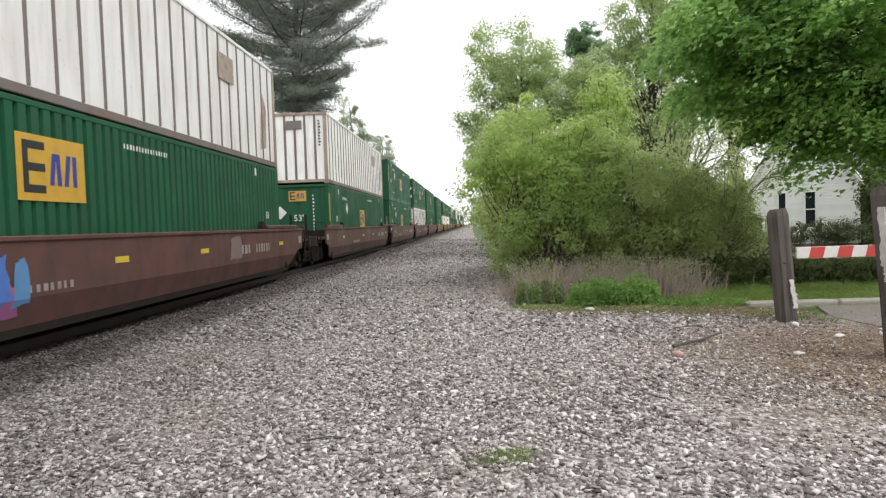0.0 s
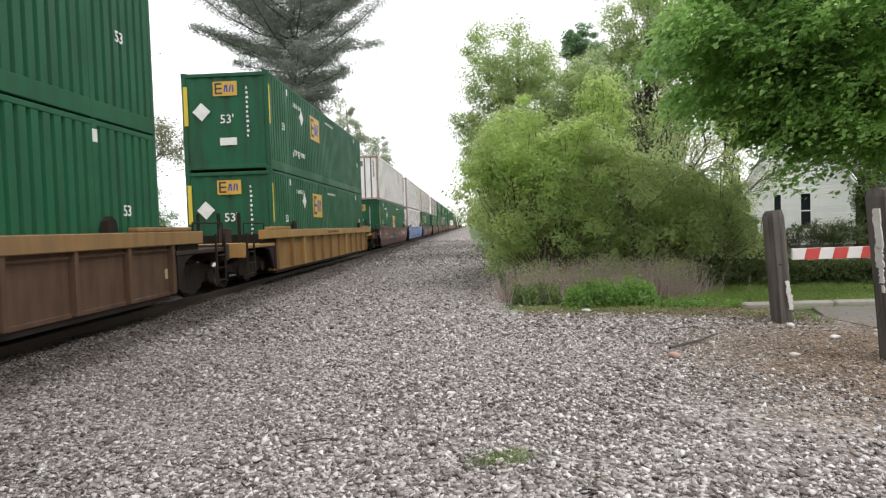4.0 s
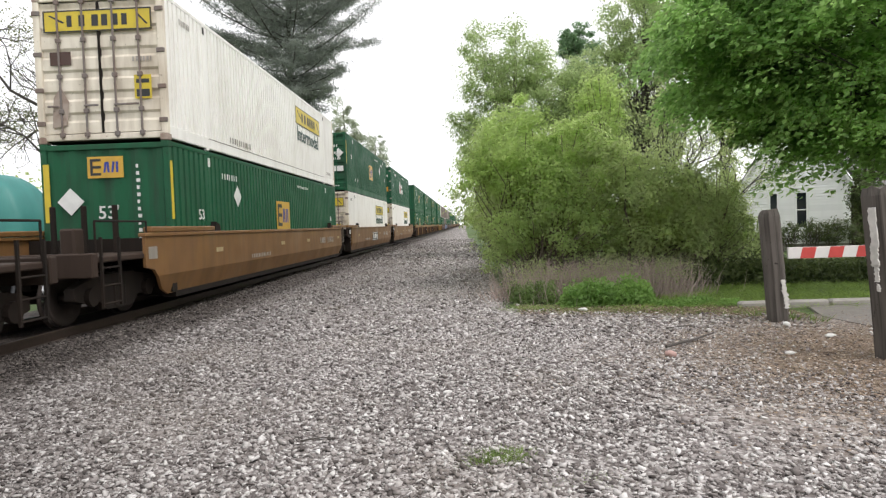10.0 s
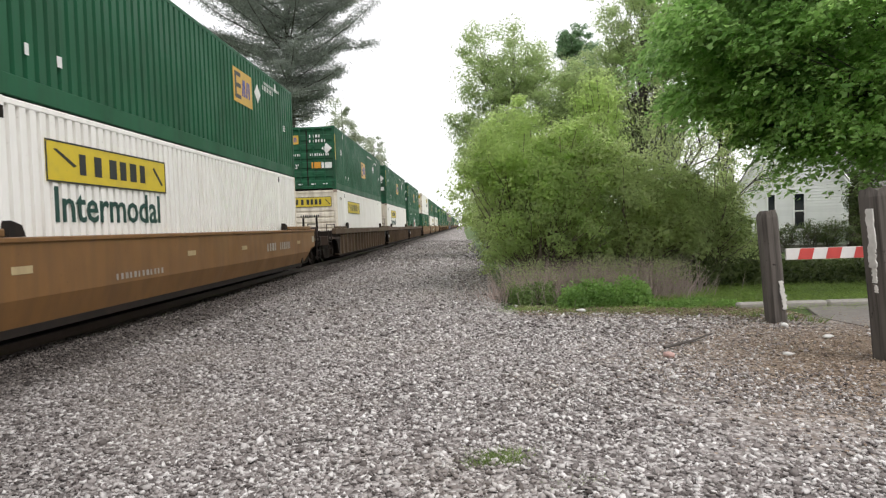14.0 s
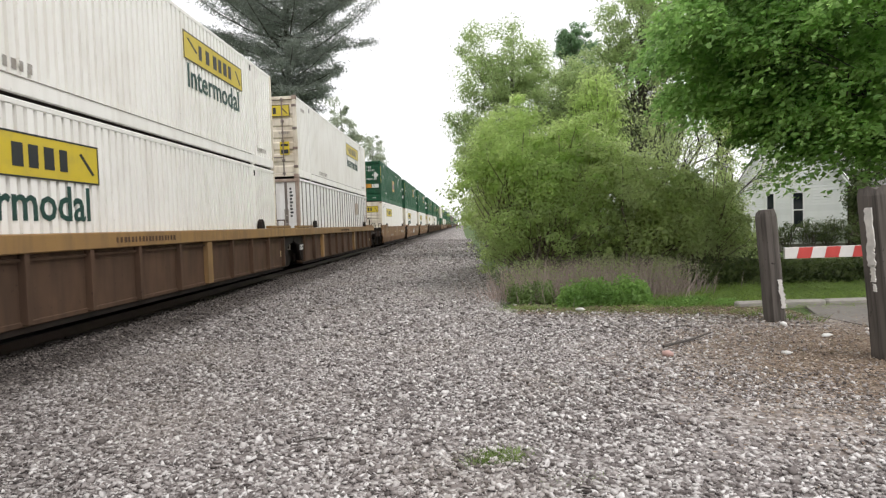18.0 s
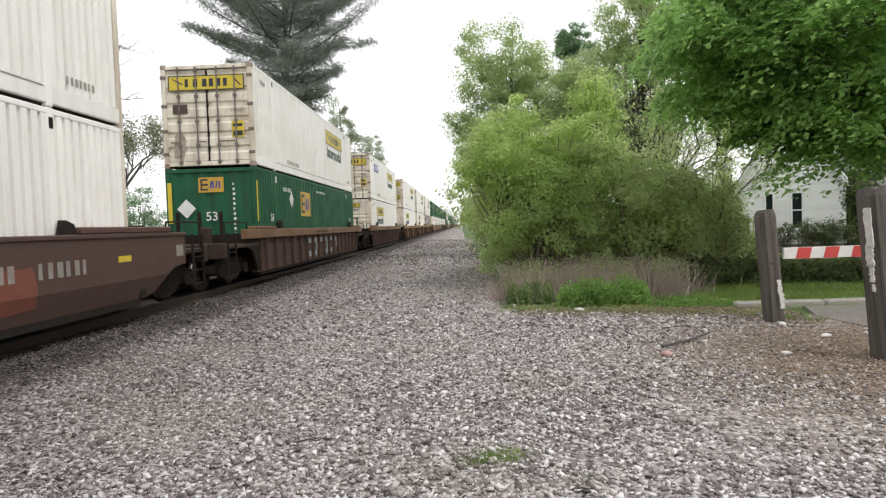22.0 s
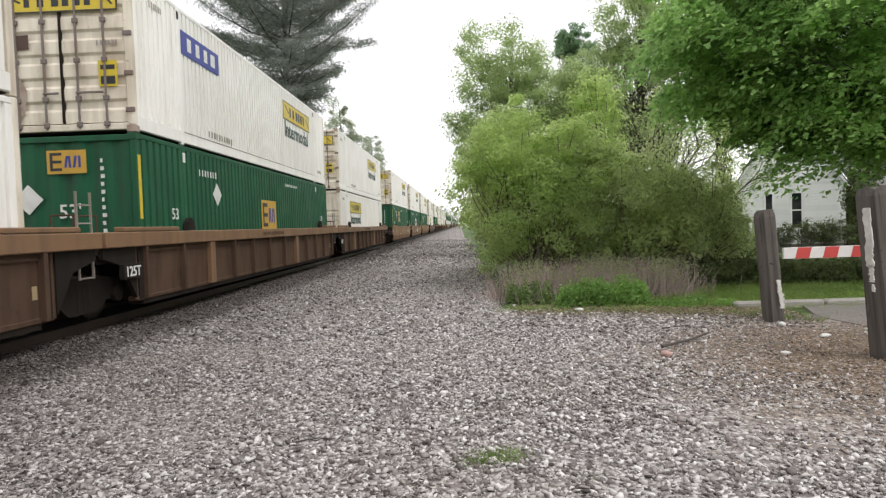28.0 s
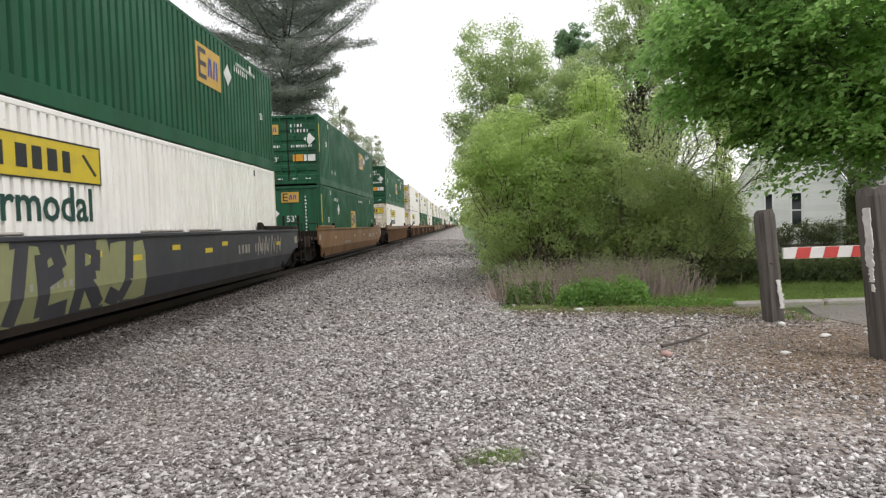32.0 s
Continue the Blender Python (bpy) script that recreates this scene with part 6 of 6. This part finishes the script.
woods("far_woods", "distant green woods along the line", [(4.5 + rng.uniform(0, 5), 100 + i * 12, 3.4 + rng.uniform(0, 2), 7 + rng.uniform(0, 5)) for i in range(45)], "wood", 0.7, 500)
woods("far_woods", "distant green woods beyond the train", [(-24 - rng.uniform(0, 14), 100 + i * 16, 5 + rng.uniform(0, 3), 9 + rng.uniform(0, 6)) for i in range(40)], "wood", 0.8, 400)
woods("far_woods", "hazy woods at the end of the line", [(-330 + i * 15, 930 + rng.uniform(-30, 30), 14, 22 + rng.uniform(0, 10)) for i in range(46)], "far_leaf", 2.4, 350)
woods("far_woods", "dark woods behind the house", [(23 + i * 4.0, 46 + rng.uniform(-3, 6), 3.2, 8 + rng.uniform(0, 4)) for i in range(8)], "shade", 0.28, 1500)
woods("far_woods", "low woods beyond the back lawn", [(-40 - i * 7, 52 + rng.uniform(-6, 6), 4.5, 6 + rng.uniform(0, 4)) for i in range(12)], "olive", 0.4, 700)

# low growth
M["lawn"] = foliage("lawn_blades", (0.17, 0.26, 0.05), (0.30, 0.42, 0.10), 0.4)
M["weed"] = foliage("dull_weed_leaves", (0.12, 0.19, 0.06), (0.25, 0.35, 0.12), 0.45)
# very dark greens: shade under the trees is put into the brush's leaf colour
M["dark_shaded"] = foliage("dark_shaded_leaves", (0.06, 0.09, 0.03), (0.14, 0.18, 0.06), 0.4)
def low_growth(name, label, cat, x0, x1, y0, y1, h, n, size, leaf, mounds=14):
    mx, my = rng.uniform(x0, x1, mounds), rng.uniform(y0, y1, mounds)
    k = rng.integers(0, mounds, n)
    g = rng.normal(size=(n, 3))
    g /= np.linalg.norm(g, axis=1)[:, None]
    hh = h * rng.uniform(0.55, 1.1, mounds)
    c = np.stack([mx[k] + g[:, 0] * (x1 - x0) / 7, my[k] + g[:, 1] * (y1 - y0) / 4, GZ + np.abs(g[:, 2]) * hh[k] * rng.uniform(0.5, 1, n)], 1)
    return solid(name, leaf_mesh(name, c, size, 0.02), leaf, label, cat, kind="stuff")


low_growth("ivy_patch", "bright green nettles at the foot of the shrubs", "ground cover", 1.85, 3.35, 11.8, 12.5, 0.50, 13000, 0.07, "ivy", 40)
low_growth("ivy_patch", "dark green low weeds at the gravel's edge", "ground cover", 0.95, 1.75, 12.6, 13.3, 0.42, 8000, 0.06, "weed", 26)
low_growth("ivy_patch", "low green weeds along the lawn's edge", "ground cover", 3.3, 4.7, 11.3, 11.8, 0.14, 4500, 0.055, "ivy", 16)
low_growth("hedge", "low brush, tree shade put into its dark leaves", "brush", 4.6, 13.0, 14.8, 17.5, 0.62, 40000, 0.10, "dark_shaded", 70)
low_growth("brush", "low brush under the trees, darkened for their shade", "brush", 3.0, 9.0, 19.5, 25.0, 1.3, 24000, 0.13, "dark_shaded", 50)


def blades(name, label, spots, n, h, r, leaf="blade"):
    """Grass tufts: thin upright blades."""
    k = rng.integers(0, len(spots), n)
    sp = np.array(spots)[k]
    a = rng.uniform(0, 6.283, n)
    d = rng.normal(0, 1, (n, 2)) * r * 0.5
    base = np.stack([sp[:, 0] + d[:, 0], sp[:, 1] + d[:, 1], np.full(n, GZ - 0.01)], 1)
    hh = h * (rng.uniform(0.4, 1.2, n) if h < 0.5 else 0.25 + rng.random(n) ** 2)
    lean = np.stack([d[:, 0], d[:, 1], np.zeros(n)], 1) * (0.6 if h < 0.5 else 0.12) + rng.normal(0, 0.16 if h < 0.5 else 0.38, (n, 3)) * np.array((1, 1, 0)) * hh[:, None]
    w = np.stack([np.cos(a), np.sin(a), np.zeros(n)], 1) * (0.005 if h < 0.08 else 0.007)
    v = np.stack([base - w, base + w, base + lean * 0.6 + w * 0.6 + np.array((0, 0, 1)) * hh[:, None] * 0.6, base + lean + np.array((0, 0, 1)) * hh[:, None]], 1)
    return solid(name, fast_mesh(name, v.reshape(-1, 3), np.arange(n * 4).reshape(n, 4)), leaf, label, "grass", kind="stuff")


blades("grass_tuft", "small green grass tuft growing through the gravel", [(0.10, 4.2), (0.2, 4.25), (0.28, 4.22)], 1500, 0.06, 0.11)
blades("grass_tuft", "small flat grass tuft in the gravel", [(0.62, 3.8), (0.74, 3.75)], 900, 0.04, 0.13)
blades("weed_patch", "thin weeds between gravel and lawn", [(0.9 + 0.3 * i + rng.uniform(-0.2, 0.2), 11.9 - 0.12 * i + rng.uniform(-0.35, 0.25)) for i in range(14)], 2600, 0.07, 0.4)
blades("grass_tuft", "grass round the foot of the post", [(4.75, 9.7), (5.0, 9.5), (4.5, 10.1)], 180, 0.12, 0.2)
blades("lawn_grass", "short green lawn grass", [(x * 0.5, 11.35 + y * 0.5) for x in range(6, 24) for y in range(8)], 26000, 0.09, 0.6, "lawn")
blades("dry_stems", "dry brown stems at the foot of the shrubs", [(1.2 + i * 0.165, 13.2 + (i % 5) * 0.25) for i in range(20)], 6000, 0.72, 0.8, "twig")
for i in range(11):
    branching("dry_shrub", "leafless brown twiggy shrub at the gravel's edge", 1.15 + i * 0.32, 13.4 + 0.35 * (i % 3), 2.1, "shade", "twig", 0.011, (0.1 - 0.03 * i, -0.1), 520, 0.055, 5, 0.95, 0.12, 0.17, "dry shrubs at the gravel's edge", 20 + i)

# ================= timber posts and barricade =================
M["post"] = painted("weathered_dark_timber", (0.105, 0.092, 0.080), (0.024, 0.02, 0.017), 0.95, 0.9, (14, 14, 0.5))
M["flake"] = plain("flaking_white_paint", (0.62, 0.60, 0.56), 0.7, 0, 16, 0.3)
M["board_red"] = plain("faded_red_paint", (0.55, 0.06, 0.05), 0.5, 0, 12, 0.15)
M["board_white"] = plain("white_reflective_paint", (0.74, 0.72, 0.69), 0.5, 0, 12, 0.1)


def timber(label, x, y, h, w, lean, patches, side="y"):
    t = thing("timber_post", label, "post", "posts by the drive", Matrix.Translation((x, y, GZ)) @ pose(0, 0, 0, lean[0], lean[1], 4))
    b = Build()
    n = 12
    prev = None
    for k, z in enumerate((-0.4, 0.0, 0.3, 0.7, 1.1, h - 0.08, h)):
        s = w / 2 * (1.0 - 0.04 * k / 6) * (0.86 if z == h else 1)
        for i in range(n):
            a = 2 * math.pi * i / n
            c, d = math.cos(a), math.sin(a)
            q = s / max(abs(c), abs(d)) * 0.95
            q = min(q, s * 1.2) + rng.uniform(-0.006, 0.006)
            b.v.append((c * q, d * q, z + (rng.uniform(-0.03, 0.03) if z == h else 0)))
    for k in range(6):
        b.f += [(k * n + i, k * n + (i + 1) % n, (k + 1) * n + (i + 1) % n, (k + 1) * n + i) for i in range(n)]
    b.f.append(tuple(6 * n + i for i in range(n)))
    part("shaft", b, "post", t)
    for z0, z1, x0, x1 in patches:
        pts = []
        m = 14
        for i in range(m):
            z = z0 + (z1 - z0) * i / (m - 1)
            pts.append((x0 + rng.uniform(-0.012, 0.012), z))
        for i in range(m - 1, -1, -1):
            z = z0 + (z1 - z0) * i / (m - 1)
            pts.append((x1 + rng.uniform(-0.016, 0.016), z))
        part("paint_patch", Build().plate(pts, side, -w / 2 - 0.008, -w / 2 + 0.004), "flake", t, "flaking white paint")
    return t


timber("short weathered dark timber post beside the drive", 4.52, 9.55, 1.62, 0.27, (0, -4.2), [(0.42, 0.62, 0.02, 0.08), (0.20, 0.44, 0.04, 0.10)])
timber("weathered dark timber post with flaking white paint", 4.49, 6.95, 1.82, 0.30, (0, -5), [(1.20, 1.62, -0.14, -0.03), (1.00, 1.22, -0.12, -0.01), (0.84, 1.02, -0.11, -0.04), (0.74, 0.82, -0.10, -0.06)], "x")
bd = thing("barricade_board", "red and white striped barricade board on posts", "barricade", "", Matrix.Translation((4.70, 9.62, 0.745)) @ pose(0, 0, 0, 0, 0, 0))
part("board", B(0, 3.2, -0.02, 0.02, 0, 0.165, c=0.004), "board_white", bd)
for i in range(8):
    a = 0.17 + i * 0.40
    part("red_stripe", Build().plate([(a, 0.002), (a + 0.20, 0.002), (a + 0.24, 0.163), (a + 0.04, 0.163)], "y", -0.025, -0.0195), "board_red", bd, "slanted red stripe")

# ================= drive and kerb =================
M["concrete"] = plain("weathered_concrete", (0.33, 0.31, 0.28), 0.9, 0, 14, 0.2)
M["asphalt"] = plain("dusty_old_asphalt", (0.215, 0.195, 0.18), 0.92, 0, 50, 0.3)
solid("drive", Build().plate([(5.5, 8.5), (6.6, 7.2), (9.5, 6.4), (16, 6.4), (16, 11.0), (5.7, 11.0), (5.3, 9.8)], "z", GZ - 0.05, GZ + 0.014), "asphalt", "old grey asphalt drive", kind="structure")
kb = thing("kerb", "worn concrete kerb beside the drive", "kerb", kind="structure")
for i in range(6):
    part("kerb_stone", B(4.6 + i * 1.5, 6.08 + i * 1.5, 11.02, 11.2, GZ - 0.1, GZ + 0.10, c=0.03), "concrete", kb)

# ================= leaf litter and small things =================


def litter_material():
    m, n, l, b = nodes_of("wood_chips", 0.9)
    g = n.new("ShaderNodeNewGeometry")
    l.new(ramp(n, l, g.outputs["Random Per Island"], ((0.0, (0.085, 0.06, 0.042)), (0.5, (0.20, 0.14, 0.095)), (0.9, (0.37, 0.285, 0.205)), (1, (0.62, 0.52, 0.42)))), b.inputs["Base Color"])
    return m


M["chips"] = litter_material()
xy = np.stack([rng.normal(4.5, 1.15, 34000), rng.normal(6.9, 1.5, 34000)], 1)
c = np.stack([xy[:, 0], xy[:, 1], level_array(xy[:, 0], xy[:, 1]) + rng.uniform(0.004, 0.03, 34000)], 1)
k = 24000
xy2 = np.stack([rng.uniform(0.9, 5.2, k), np.zeros(k)], 1)
xy2[:, 1] = 11.95 - 0.32 * xy2[:, 0] + rng.normal(0, 0.42, k)
c2 = np.stack([xy2[:, 0], xy2[:, 1], level_array(xy2[:, 0], xy2[:, 1]) + rng.uniform(-0.01, 0.02, k)], 1)
solid("leaf_litter", leaf_mesh("leaf_litter", c2, 0.045, 0.0, "leaf", 2.0), "chips", "trodden soil crumbs and dry leaves along the gravel's edge", "leaf litter", kind="stuff")
solid("leaf_litter", leaf_mesh("leaf_litter", c, 0.036, 0.0, "leaf", 2.0), "chips", "brown dry leaf litter and wood chips", "leaf litter", kind="stuff")


def branch(label, pts, r):
    b = Build()
    limb(b, [np.array((x, y, GZ + z)) for x, y, z in pts], r, r * 0.4, 6)
    return solid("fallen_branch", b, "bark_dark", label, "branch")


branch("thin dark fallen branch on the gravel", [(2.35, 7.75, 0.03), (2.6, 7.9, 0.05), (2.85, 8.15, 0.04), (3.08, 8.35, 0.06), (3.2, 8.5, 0.05)], 0.022)
branch("thin dark twig on the gravel", [(2.75, 9.05, 0.03), (2.95, 9.1, 0.04), (3.2, 9.25, 0.03)], 0.012)
branch("short dark twig on the gravel", [(-1.25, 4.62, 0.03), (-1.1, 4.66, 0.04), (-0.98, 4.66, 0.03)], 0.008)
branch("thin twig on the leaf litter", [(4.9, 5.9, 0.03), (4.6, 5.6, 0.05), (4.5, 5.3, 0.03)], 0.01)


def rock(name, label, cat, x, y, s, material, squash=(1, 1, 0.5)):
    flat = squash[2] < 0.5
    v = ICO_V * (1 + rng.uniform(-0.6, 0.35, (12, 3)) * ((1, 1, 0.5) if flat else (0.5, 0.5, 0.5))) * s * np.array(squash)
    return solid(name, fast_mesh(name, v, ICO_F), material, label, cat, m=pose(x, y, GZ + s * squash[2] * 0.8, 0, 0, rng.uniform(0, 360)))


M["chalk"] = plain("chalky_stone", (0.66, 0.65, 0.62), 0.8, 0, 20, 0.12)
M["brick"] = plain("pale_red_brick", (0.50, 0.33, 0.29), 0.85, 0, 25, 0.2)
rock("white_stone", "flat white stone lying on the gravel", "stone", -0.87, 4.85, 0.062, "chalk", (1.3, 0.7, 0.25))
rock("brick_piece", "broken piece of pale red brick on the gravel", "brick", 2.26, 7.3, 0.085, "brick", (1.1, 0.6, 0.5))
rock("white_stone", "chalky white stone at the post's foot", "stone", 4.42, 9.1, 0.07, "chalk", (1.0, 0.7, 0.6))
rock("white_stone", "flat pale slab of broken concrete", "stone", 4.55, 8.25, 0.11, "chalk", (1.3, 0.5, 0.25))
rock("white_stone", "small flat white stone on the litter", "stone", 3.55, 7.25, 0.07, "chalk", (1.2, 0.7, 0.35))
rock("white_stone", "small white stone at the grass edge", "stone", 2.95, 9.75, 0.06, "chalk", (1.3, 0.7, 0.4))
rock("white_stone", "small white stones in the gravel", "stone", 2.0, 11.2, 0.09, "chalk", (1.3, 0.7, 0.4))

# ================= the white house =================
M["siding"] = painted("white_siding", (0.88, 0.89, 0.87), (0.6, 0.63, 0.58), 0.12, 0.55, vary=0.04)
M["shingle"] = plain("grey_shingle", (0.17, 0.165, 0.16), 0.9, 0, 6, 0.3)
m, n, l, b = nodes_of("window_glass", 0.05)
b.inputs["Base Color"].default_value = (0.02, 0.025, 0.03, 1)
M["glass"] = m
HX0, HX1, HY, HZ = 11.75, 16.17, 28.0, -0.2
house = thing("house", "white clapboard house with a steep gable", "house", "", Matrix.Translation(((HX0 + HX1) / 2, HY, HZ)) @ pose(0, 0, 0, 0, 0, -24) @ pose(-2.02, 0, 0))
hw, eave, peak = 4.04, 2.95, 6.35
part("wall", Build().plate([(0.03, 0.3), (hw - 0.03, 0.3), (hw - 0.03, eave), (hw / 2, peak), (0.03, eave)], "y", 0.04, 1.8), "siding", house)
part("foundation", B(0, hw, 0.02, 1.8, -0.3, 0.298), "concrete", house, "grey foundation")
z = 0.30
while z < peak - 0.15:
    over = max(0.0, (z + 0.12 - eave) / (peak - eave)) * hw / 2
    if hw - 2 * over > 0.3:
        spans = [(over + 0.02, hw - over - 0.02)]
        if 0.85 < z + 0.06 < 2.62:
            spans = [(over + 0.02, 1.06), (1.48, 2.06), (2.58, hw - over - 0.02)]
        for a, c in spans:
            part("clapboard", Build().plate([(-0.02, z), (0.04, z), (0.04, z + 0.122), (0.032, z + 0.122)], "x", a, c), "siding", house)
    z += 0.125
for s, x in ((-1, 0.0), (1, hw)):
    part("corner_board", B(x - 0.06, x + 0.06, -0.012, 0.10, 0.30, eave, c=0.01), "siding", house)
for s in (-1, 1):
    x0, z0, x1, z1 = (hw / 2 + s * (hw / 2 + 0.10), eave - 0.13, hw / 2, peak + 0.03)
    part("roof", Build().plate([(x0, z0), (x1, z1), (x1, z1 + 0.08), (x0, z0 + 0.08)], "y", -0.12, 1.9), "shingle", house)
    part("rake_board", Build().plate([(x0, z0 - 0.16), (x1, z1 - 0.16), (x1, z1 - 0.01), (x0, z0 - 0.01)], "y", -0.16, -0.11), "siding", house)
for x, wd in ((1.27, 0.13), (2.32, 0.18)):
    w = part("window", B(x - wd, x + wd, 0.03, 0.06, 1.0, 2.46), "glass", house, "narrow dark window")
    part("frame", Build().box(x - wd - 0.07, x - wd + 0.005, -0.02, 0.05, 0.92, 2.56).box(x + wd - 0.005, x + wd + 0.07, -0.02, 0.05, 0.92, 2.56).box(x - wd + 0.005, x + wd - 0.005, -0.02, 0.05, 2.46, 2.56).box(x - wd + 0.005, x + wd - 0.005, 0.0, 0.05, 1.72, 1.77), "siding", w)
    part("sill", B(x - wd - 0.1, x + wd + 0.1, -0.05, 0.05, 0.86, 0.92, c=0.01), "siding", w)
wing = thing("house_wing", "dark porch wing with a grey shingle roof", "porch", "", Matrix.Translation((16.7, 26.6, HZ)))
# wall in the dark deck paint: the porch's shade is put into its colour
part("wall", B(0, 5.5, 1.5, 5.5, 0, 2.7), "deck", wing, "grey wall coloured dark brown for porch shade")
part("roof", Build().plate([(0.6, 2.5), (3.6, 4.9), (3.75, 4.9), (3.75, 4.75), (0.65, 2.36)], "x", -0.2, 6.0), "shingle", wing)
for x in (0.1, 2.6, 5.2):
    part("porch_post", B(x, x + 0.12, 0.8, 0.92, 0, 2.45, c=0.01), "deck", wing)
tree("house_shrub", "dark tall shrub beside the house", "shrub", 15.35, 25.2, 4.6, [(0, 0, 1.9, 0.55, 0.6, 1.6), (0.2, 0, 3.6, 0.55, 0.5, 1.2)], 9000, 0.10, "dark_shaded", "bark", 0.04, clump=0.3, twigs=60, stems=3)
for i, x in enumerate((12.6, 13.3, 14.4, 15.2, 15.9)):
    tree("house_shrub", "small grey-green shrub against the house wall", "shrub", x, 27.2, 1.2, [(0, 0, 0.7, 0.5, 0.4, 0.5)], 1700, 0.07, "dark_shaded", "bark", 0.02, clump=0.2, twigs=40, stems=4, group="shrubs at the house")

# ================= beyond the track =================
m, n, l, b = nodes_of("teal_tarpaulin", 0.5)
fold = noise_node(n, l, 1.4, 4, (1, 1, 0.5))
l.new(mixc(n, l, fold.outputs[0], (0.02, 0.14, 0.13, 1), (0.045, 0.25, 0.22, 1)), b.inputs["Base Color"])
bump(n, l, b, fold.outputs[0], 0.6, 0.08)
M["tarp"] = m
M["shed_wall"] = painted("weathered_grey_boards", (0.30, 0.28, 0.27), (0.12, 0.10, 0.09), 0.6, 0.8)
tb = Build()
nu, nv = 40, 12
for j in range(nv + 1):
    for i in range(nu):
        a, e = 2 * math.pi * i / nu, math.pi / 2 * j / nv
        cx, cy = math.copysign(abs(math.cos(a)) ** 0.55, math.cos(a)), math.copysign(abs(math.sin(a)) ** 0.55, math.sin(a))
        r = math.cos(e) ** 0.45 if j < nv else 0.0
        tb.v.append((cx * r * 3.2 * (1 + 0.02 * math.sin(i * 2.1)), cy * r * 1.5, 4.1 * math.sin(e) ** 0.75))
for j in range(nv):
    tb.f += [(j * nu + i, j * nu + (i + 1) % nu, (j + 1) * nu + (i + 1) % nu, (j + 1) * nu + i) for i in range(nu)]
me = tb.mesh("tarp", True)
solid("tarpaulin_cover", me, "tarp", "teal tarpaulin drawn over a tall parked load", "tarpaulin", m=pose(-17.6, 22.0, GZ - 0.2))


hut = thing("garden_shed", "low grey shed behind the track", "shed", "", Matrix.Translation((-25.2, 39.0, GZ - 0.35)))
part("wall", B(0, 3.4, 0, 3.0, 0, 2.9), "shed_wall", hut)
part("roof", Build().plate([(-0.2, 2.85), (1.7, 3.9), (3.6, 2.85), (3.6, 3.0), (1.7, 4.05), (-0.2, 3.0)], "y", -0.2, 3.2), "shingle", hut)
for x in (0.5, 1.4, 2.3):
    part("window", B(x, x + 0.6, -0.03, 0.01, 1.5, 2.6), "glass", hut, "small dark window")
fence = thing("board_fence", "weathered grey board fence beyond the track", "fence", "", Matrix.Translation((-42, 37.5, GZ - 0.35)))
for i in range(14):
    part("fence_post", B(i * 2.4 - 0.05, i * 2.4 + 0.05, -0.05, 0.05, -0.2, 1.9, c=0.01), "shed_wall", fence)
for i in range(13):
    part("fence_panel", B(i * 2.4 + 0.05, i * 2.4 + 2.35, -0.02, 0.02, 0.1, 1.75), "shed_wall", fence)


# ================= what moves =================
def motions():
    for ob, m in MOVING:
        walk(ob, [(t, Matrix.Translation((0, s, 0)) @ m) for t, s in RUN])


motions()
